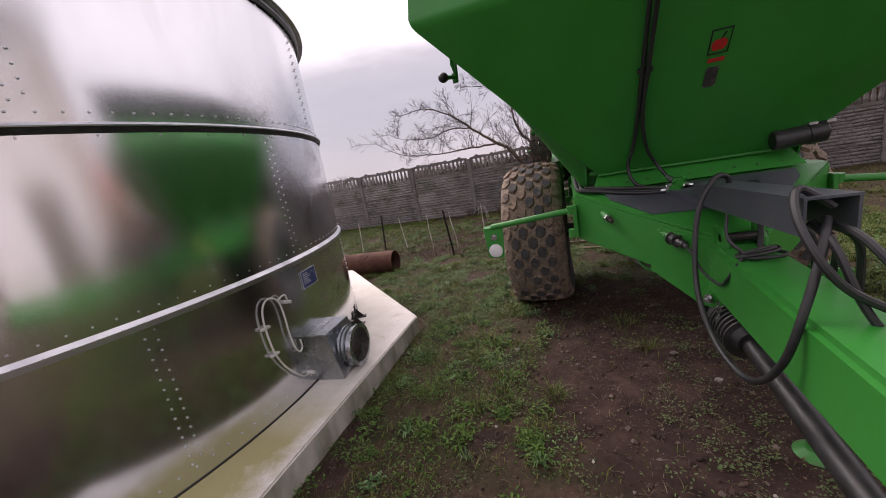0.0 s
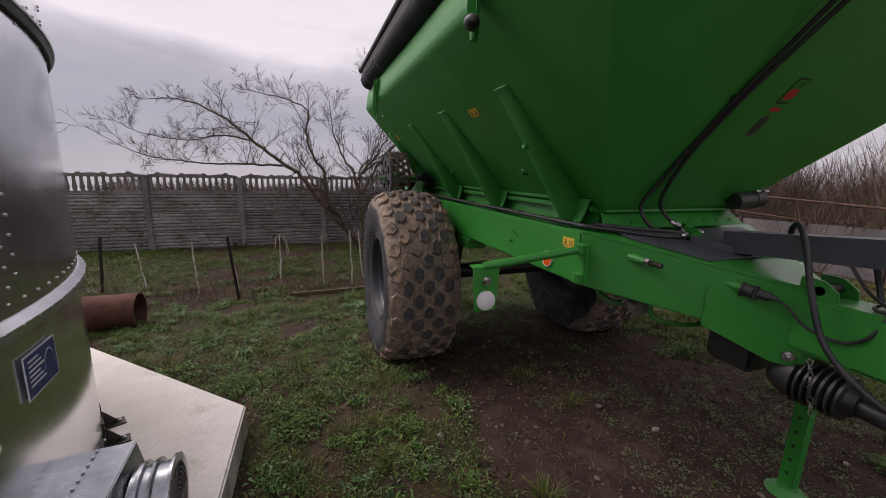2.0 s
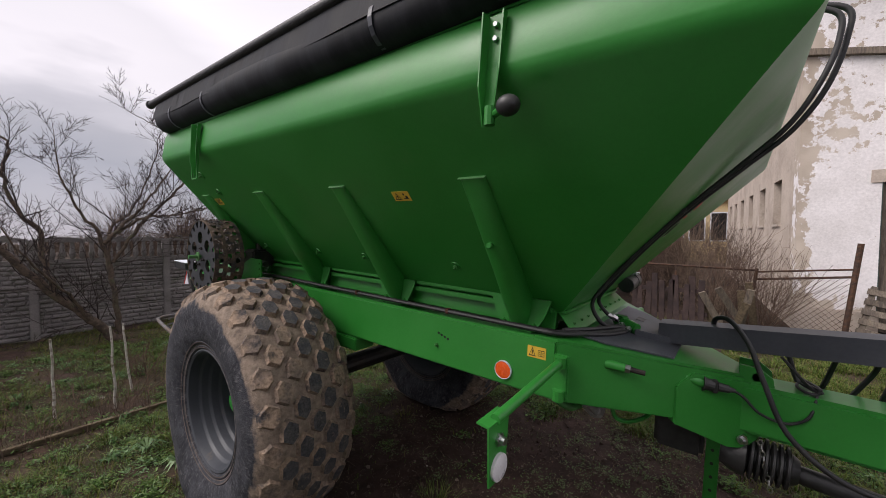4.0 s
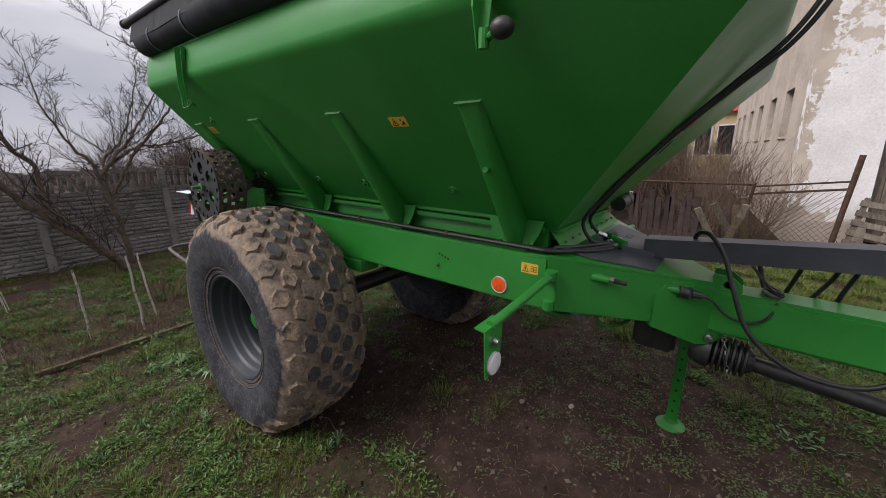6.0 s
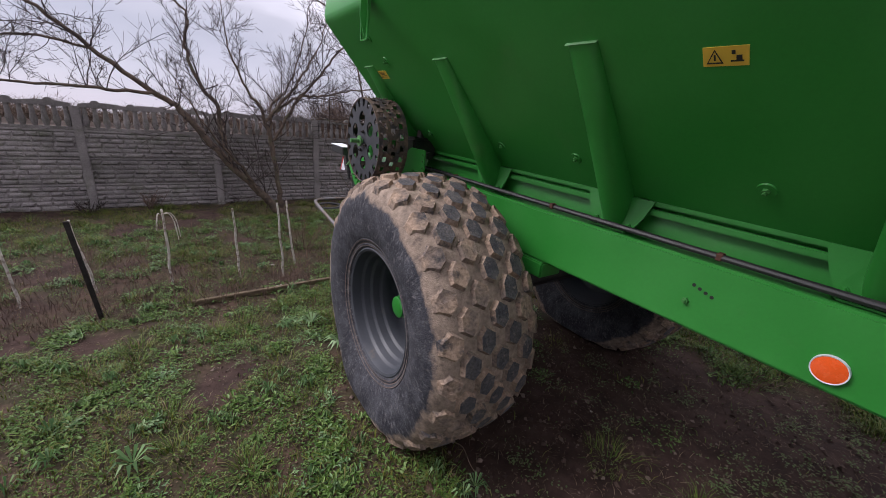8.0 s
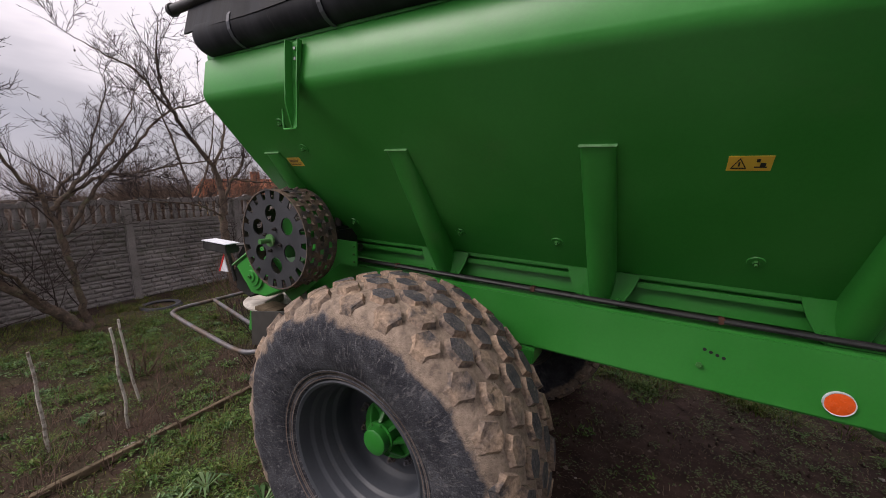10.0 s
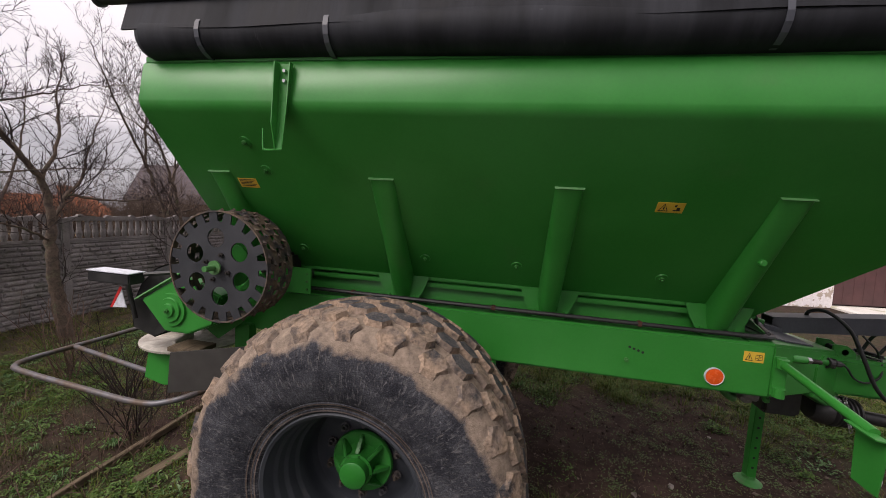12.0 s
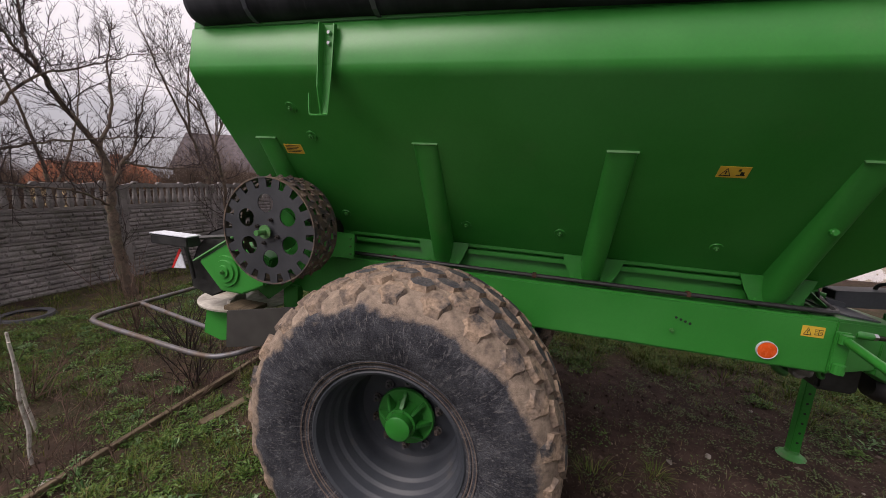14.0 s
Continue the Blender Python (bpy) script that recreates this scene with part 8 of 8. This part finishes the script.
# door wall (thickness 0.4) with an opening for the plank door and another for the sheet gate
DOORS = [(-1.17, -2.86, 2.93), (-5.35, -8.4, 2.9)]
segs = [(0.0, -1.17), (-2.86, -5.35), (-8.4, -12.5)]
for a, b in segs:
    barn_box("door_wall", (0, b, -0.2), (0.4, a, H_EAVE), PLASTER)
for y0, y1, h in DOORS:
    barn_box("door_wall", (0.0, y1, h), (0.4, y0, H_EAVE), PLASTER)
    barn_box("lintel", (-0.02, y1 - 0.15, h - 0.02), (0.0, y0 + 0.15, h + 0.22), PLASTER_SIDE)
# grey plank door on two iron straps, under a cracked lintel
r_ = random.Random(61)
for k in range(11):
    y0 = -1.18 - k * 0.152
    barn_box("door_plank", (0.10 + r_.uniform(0, 0.006), y0 - 0.146, 0.05 + r_.uniform(0, 0.03)), (0.135, y0, 2.91 - r_.uniform(0, 0.03)), WOOD_GREY)
for z in (0.80, 2.33):
    barn_box("door_strap", (0.085, -2.90, z), (0.10, -1.75, z + 0.07), RUST)
barn_box("door_bolt", (0.07, -2.95, 2.28), (0.10, -2.84, 2.42), RUST)
barn_box("door_brace", (0.075, -2.80, 1.55), (0.10, -1.25, 1.63), WOOD_GREY)
barn_box("door_jamb", (0.02, -1.19, 0.0), (0.10, -1.11, 2.93), TEAL)
# dark strip that slopes across the door wall
bm = bmnew()
prism(bm, [BM @ Vector(p) for p in ((-0.10, 0.05, 5.50), (-0.10, 0.05, 5.62), (-0.10, -6.6, 4.24), (-0.10, -6.6, 4.12))], BM.to_3x3() @ Vector((0.098, 0, 0)))
part("wall_timber", bm, WOOD_GREY, barn, "dark sloping strip across the wall")
for k in range(12):
    y0 = -5.38 - k * 0.251
    barn_box("gate_sheet", (0.06, y0 - 0.245, 0.08), (0.085, y0, 2.85), MAROON)
barn_box("gate_back", (0.09, -8.4, 0.05), (0.12, -5.35, 2.88), MAROON)
# window wall with small openings
WN = [1.54, 3.62, 5.80, 8.00, 10.2, 12.2]
x0 = 0.4
for x in WN:
    barn_box("window_wall", (x0, -0.4, -0.2), (x, 0, H_EAVE), PLASTER_SIDE)
    barn_box("window_wall", (x, -0.4, -0.2), (x + 0.90, 0, 2.17), PLASTER_SIDE)
    barn_box("window_wall", (x, -0.4, 3.24), (x + 0.90, 0, H_EAVE), PLASTER_SIDE)
    w = barn_box("window", (x, -0.32, 2.17), (x + 0.90, -0.28, 3.24), DARK)
    barn_box("window_sill", (x - 0.04, -0.1, 2.12), (x + 0.94, 0.04, 2.17), PLASTER_SIDE, w)
    barn_box("window_bar", (x + 0.435, -0.28, 2.17), (x + 0.465, -0.25, 3.24), WOOD_GREY, w)
    x0 = x + 0.90
barn_box("window_wall", (x0, -0.4, -0.2), (14, 0, H_EAVE), PLASTER_SIDE)
barn_box("back_wall", (13.6, -12.5, -0.2), (14, -0.4, H_EAVE), PLASTER_SIDE)
barn_box("side_wall", (0.4, -12.5, -0.2), (13.6, -12.1, H_EAVE), PLASTER_SIDE)
# worn plaster foot
barn_box("plinth", (-0.05, -1.2, -0.2), (0.0, 0.02, 0.45), PLASTER_SIDE, None, "", 0.01)
bm = bmnew()
prism(bm, [BM @ Vector(p) for p in ((-0.35, -12.7, H_EAVE - 0.05), (-0.35, 0.3, H_EAVE - 0.05), (6.8, 0.3, H_EAVE + 3.2), (6.8, -12.7, H_EAVE + 3.2))], (0, 0, 0.08))
prism(bm, [BM @ Vector(p) for p in ((14.35, -12.7, H_EAVE - 0.05), (14.35, 0.3, H_EAVE - 0.05), (6.8, 0.3, H_EAVE + 3.2), (6.8, -12.7, H_EAVE + 3.2))], (0, 0, 0.08))
part("roof", bm, ROOF_GREY, barn)
bm = bmnew()
prism(bm, [BM @ Vector(p) for p in ((0.0, -0.39, H_EAVE), (13.9, -0.39, H_EAVE), (6.8, -0.39, H_EAVE + 3.15))], BM.to_3x3() @ Vector((0, 0.3, 0)))
part("gable", bm, PLASTER_SIDE, barn)
barn_box("eave_board", (-0.36, -12.7, H_EAVE - 0.12), (-0.33, 0.3, H_EAVE + 0.02), WOOD_GREY)

# pale concrete apron by the sheet gate
bm = bmnew()
box(bm, (6.4, -13.2, -0.2), (9.6, -9.0, 0.02), 0.01)
tagged(part("apron_slab", bm, CONCRETE), "pale concrete paving before the sheet gate", "paving", kind="structure")

# ---- wire gate, mesh and rails ----
gate = thing("wire_gate", (8.2, -3.6, 0), "rusty iron gate frame with chain-link mesh", "gate")
for p, q, r in (((8.2, -4.35, -0.1), (8.2, -4.52, 1.77), 0.045), ((8.18, -2.94, -0.1), (8.18, -3.10, 1.24), 0.030), ((8.18, -3.10, 1.02), (8.2, -4.46, 1.16), 0.022), ((8.18, -3.10, 1.17), (8.2, -4.48, 1.30), 0.018), ((8.16, -3.10, 1.20), (8.05, -0.4, 1.26), 0.022), ((8.05, -0.4, -0.1), (8.05, -0.4, 1.28), 0.03), ((8.1, -1.7, -0.1), (8.1, -1.7, 1.25), 0.025)):
    bm = bmnew()
    rod(bm, p, q, r, r, 8)
    part("gate_bar", bm, RUST, gate)
bm = bmnew()
for k in range(-8, 17):
    for s in (-1, 1):
        y0 = -3.0 - 0.1 * k
        p, q = Vector((8.18, y0, 0.02)), Vector((8.18, y0 + s * -1.08, 1.12))
        ya, yb = -4.46, -3.0
        d = q - p
        ts = sorted((max(0, min(1, (ya - p.y) / d.y)), max(0, min(1, (yb - p.y) / d.y))))
        if ts[1] - ts[0] > 0.05:
            rod(bm, p + d * ts[0], p + d * ts[1], 0.004, 0.004, 3, False)
part("mesh", bm, RUST, gate, kind="stuff")
pal = thing("wooden_pallet", (8.1, -4.9, 0), "weathered wooden pallet leaning on the barn", "pallet")
for k in range(5):
    bm = bmnew()
    box(bm, (0, -0.5, 0.02 + 0.19 * k), (0.03, 0.5, 0.13 + 0.19 * k), 0.004, Matrix.Translation((8.3, -5.0, 0)) @ Matrix.Rotation(radians(14), 4, "Y") @ Matrix.Rotation(radians(12), 4, "X"))
    part("pallet_board", bm, WOOD_GREY, pal)
for y in (-0.45, 0.0, 0.42):
    bm = bmnew()
    box(bm, (0.03, y - 0.04, 0.0), (0.12, y + 0.04, 0.95), 0.004, Matrix.Translation((8.3, -5.0, 0)) @ Matrix.Rotation(radians(14), 4, "Y") @ Matrix.Rotation(radians(12), 4, "X"))
    part("pallet_bearer", bm, WOOD_GREY, pal)
picket = thing("plank_fence", (7.2, -1.7, 0), "low dark brown wooden plank fence", "fence")
for k in range(10):
    y = -2.3 + 0.135 * k
    bm = bmnew()
    box(bm, (0, -0.05, -0.05), (0.025, 0.055, 1.02 + 0.10 * math.sin(k * 2.4)), 0.004, Matrix.Translation((7.2, y + 0.05, 0)) @ Matrix.Rotation(radians(2.5 * math.sin(k * 3.7)), 4, "X"))
    part("plank", bm, BROWN_PLANK, picket)
for z in (0.3, 0.75):
    bm = bmnew()
    box(bm, (7.225, -2.35, z), (7.26, -0.9, z + 0.08), 0.004)
    part("fence_rail", bm, BROWN_PLANK, picket)
heap = thing("board_heap", (7.4, -2.75, 0), "broken old boards leaning in a heap", "boards")
r_ = random.Random(31)
for k in range(7):
    bm = bmnew()
    box(bm, (-0.02, -0.06, 0), (0.02, 0.06, r_.uniform(0.6, 1.1)), 0.004, Matrix.Translation((7.35 + 0.05 * k, -2.55 - 0.09 * k, -0.02)) @ Matrix.Rotation(radians(r_.uniform(-35, 35)), 4, "X") @ Matrix.Rotation(radians(r_.uniform(-20, 20)), 4, "Y"))
    part("board", bm, WOOD_GREY if k % 2 else WOOD_BOARD, heap)
# low fence of grey sheets and a rusty rail, overgrown from behind
low = thing("sheet_fence", (8.6, 3.0, 0), "low fence of flat grey sheets on thin posts", "fence")
run = [(8.45, -0.2), (8.5, 1.1), (8.55, 2.4), (8.6, 3.7), (8.65, 5.0), (8.7, 6.3), (9.3, 6.55)]
for (xa, ya), (xb, yb) in zip(run, run[1:]):
    bm = bmnew()
    m = Matrix.Translation((xa, ya, -0.05)) @ Matrix.Rotation(math.atan2(yb - ya, xb - xa), 4, "Z")
    box(bm, (0.02, -0.012, 0), (math.hypot(xb - xa, yb - ya) - 0.02, 0.012, 0.97), 0.004, m)
    part("sheet", bm, GREY_SHEET, low)
    bm = bmnew()
    box(bm, (-0.02, 0.016, -0.1), (0.02, 0.056, 1.02), 0.004, m)
    part("fence_post", bm, RUST, low)
rail = thing("pipe_rail", (9.0, 2.9, 0), "rusty pipe rail on posts above the grey sheets", "rail")
for p, q, r in (((8.05, -0.4, 1.30), (9.0, 3.0, 1.50), 0.024), ((9.0, 3.0, 1.50), (9.9, 6.4, 1.56), 0.024), ((9.0, 3.0, -0.1), (9.0, 3.0, 1.52), 0.03), ((9.9, 6.4, -0.1), (9.9, 6.4, 1.58), 0.03), ((8.5, 1.2, 0.98), (9.2, 3.7, 1.12), 0.018)):
    bm = bmnew()
    rod(bm, p, q, r, r, 8)
    part("rail_bar", bm, RUST, rail)


# ---- distant houses, woods ----
def house(x, y, w, d, h, roof_h, turn, wall_m, roof_m, label):
    t = thing("house", (x, y, ground_z(x, y) - 0.1), label, "house", "distant houses")
    M = Matrix.Translation((x, y, ground_z(x, y) - 0.1)) @ Matrix.Rotation(radians(turn), 4, "Z")
    bm = bmnew()
    box(bm, (-w / 2, -d / 2, 0), (w / 2, d / 2, h), 0, M)
    part("wall", bm, wall_m, t)
    bm = bmnew()
    o = 0.4
    prism(bm, [M @ Vector(p) for p in ((-w / 2 - o, -d / 2 - o, h - 0.1), (-w / 2 - o, d / 2 + o, h - 0.1), (-w / 2 - o, 0, h + roof_h))], M.to_3x3() @ Vector((w + 2 * o, 0, 0)))
    r = part("roof", bm, roof_m, t)
    bm = bmnew()
    box(bm, (w * 0.2, -0.3, h + roof_h * 0.5), (w * 0.2 + 0.6, 0.3, h + roof_h + 0.7), 0, M)
    part("chimney", bm, ROOF_ORANGE, r)
    for sx in (-0.3, 0.0, 0.3):
        for side in (-1, 1):
            bm = bmnew()
            box(bm, (sx * w - 0.5, side * (d / 2 + 0.02) - 0.03, h * 0.35), (sx * w + 0.5, side * (d / 2 + 0.02) + 0.03, h * 0.8), 0, M)
            win = part("window", bm, PALE, t)
            bm = bmnew()
            box(bm, (sx * w - 0.42, side * (d / 2 + 0.05) - 0.02, h * 0.35 + 0.08), (sx * w + 0.42, side * (d / 2 + 0.05) + 0.02, h * 0.8 - 0.08), 0, M)
            part("pane", bm, DARK, win)


house(30.5, 30.0, 9.5, 8, 3.0, 3.6, -62, PLASTER_SIDE, ROOF_GREY, "distant house with a dark grey roof")
house(19.0, 33, 5.6, 6, 1.7, 1.6, -5, HOUSE_WALL, ROOF_ORANGE, "distant yellow house with an orange tiled roof")
house(33, -0.9, 4.2, 6, 4.4, 1.8, 80, HOUSE_WALL, ROOF_RED, "distant house with a bright red roof")
house(30, 24, 7, 6, 1.6, 1.2, 35, HOUSE_WALL, ROOF_ORANGE, "distant house with an orange roof behind bushes")
house(36.0, 24.0, 6.0, 5, 2.6, 0.9, 35, PLASTER, ROOF_RED, "distant low white house with a red roof")

rw = np.random.default_rng(21)
WOOD_FAR = leaf_material("far_branches", [(0.085, 0.06, 0.048), (0.15, 0.108, 0.085), (0.075, 0.058, 0.045), (0.22, 0.165, 0.13)], 0.9)


def far_wood(name, centres, height, radius, n, label, thick=0.012):
    """Bare woods far off: many thin crossing twigs for each crown."""
    co, fa = [], []
    for cx_, cy_ in centres:
        s = rw.uniform(0.6, 1.15)
        for _ in range(n):
            a, ph = rw.uniform(0, 2 * math.pi), rw.uniform(-0.2, 1.45)
            rr = radius * s * rw.uniform(0.2, 1.0) ** 0.6
            hx, hy = math.cos(a) * rr * math.cos(ph), math.sin(a) * rr * math.cos(ph)
            hz = height * s * (0.32 + 0.62 * math.sin(max(ph, 0)) * rw.uniform(0.5, 1.0)) * rw.uniform(0.35, 1.0)
            p = np.array([cx_ + hx, cy_ + hy, hz + ground_z(cx_, cy_)])
            q = p + np.array([hx * 0.35 + rw.normal(0, 0.25 * radius), hy * 0.35 + rw.normal(0, 0.25 * radius), rw.uniform(0.05, 0.32) * height * s])
            w = radius * thick
            o = len(co)
            co += [tuple(p + [w, 0, 0]), tuple(p - [w, 0, 0]), tuple(q), tuple(p + [0, w, 0]), tuple(p - [0, w, 0])]
            fa += [(o, o + 1, o + 2), (o + 3, o + 4, o + 2)]
    me = bpy.data.meshes.new(name)
    me.from_pydata(co, [], fa)
    me.materials.append(WOOD_FAR)
    tagged(new(name, me), label, "trees", kind="stuff")


far_wood("hedge", [(9.9 + 0.28 * y + rw.uniform(0, 2.6), y) for y in np.arange(-1.2, 6.6, 0.42)], 3.1, 1.0, 1500, "dense leafless hedge and vines behind the grey sheets", 0.0045)
far_wood("garden_bushes", [(x, 11.0 + rw.uniform(0, 6)) for x in np.arange(2, 17, 0.7)], 3.2, 1.2, 1300, "leafless garden bushes behind the concrete fence", 0.006)
far_wood("yard_thicket", [(12.5 + rw.uniform(0, 9), -2.8 + rw.uniform(0, 7)) for _ in range(18)], 3.1, 1.6, 420, "leafless thicket behind the plank fence", 0.004)
far_wood("far_woods", [(110 * math.cos(a) + rw.uniform(-20, 20), 110 * math.sin(a) + rw.uniform(-15, 15)) for a in np.arange(-0.9, 2.3, 0.035)], 4.5, 5.0, 420, "bare woods along the horizon", 0.009)
far_wood("village_trees", [(rw.uniform(14, 45), rw.uniform(18, 50)) for _ in range(26)], 5.0, 2.2, 600, "bare trees among the distant houses", 0.005)
far_wood("field_hedge", [(rw.uniform(-30, 60), rw.uniform(62, 80)) for _ in range(44)], 2.6, 3.5, 480, "low bare hedge across the field", 0.008)
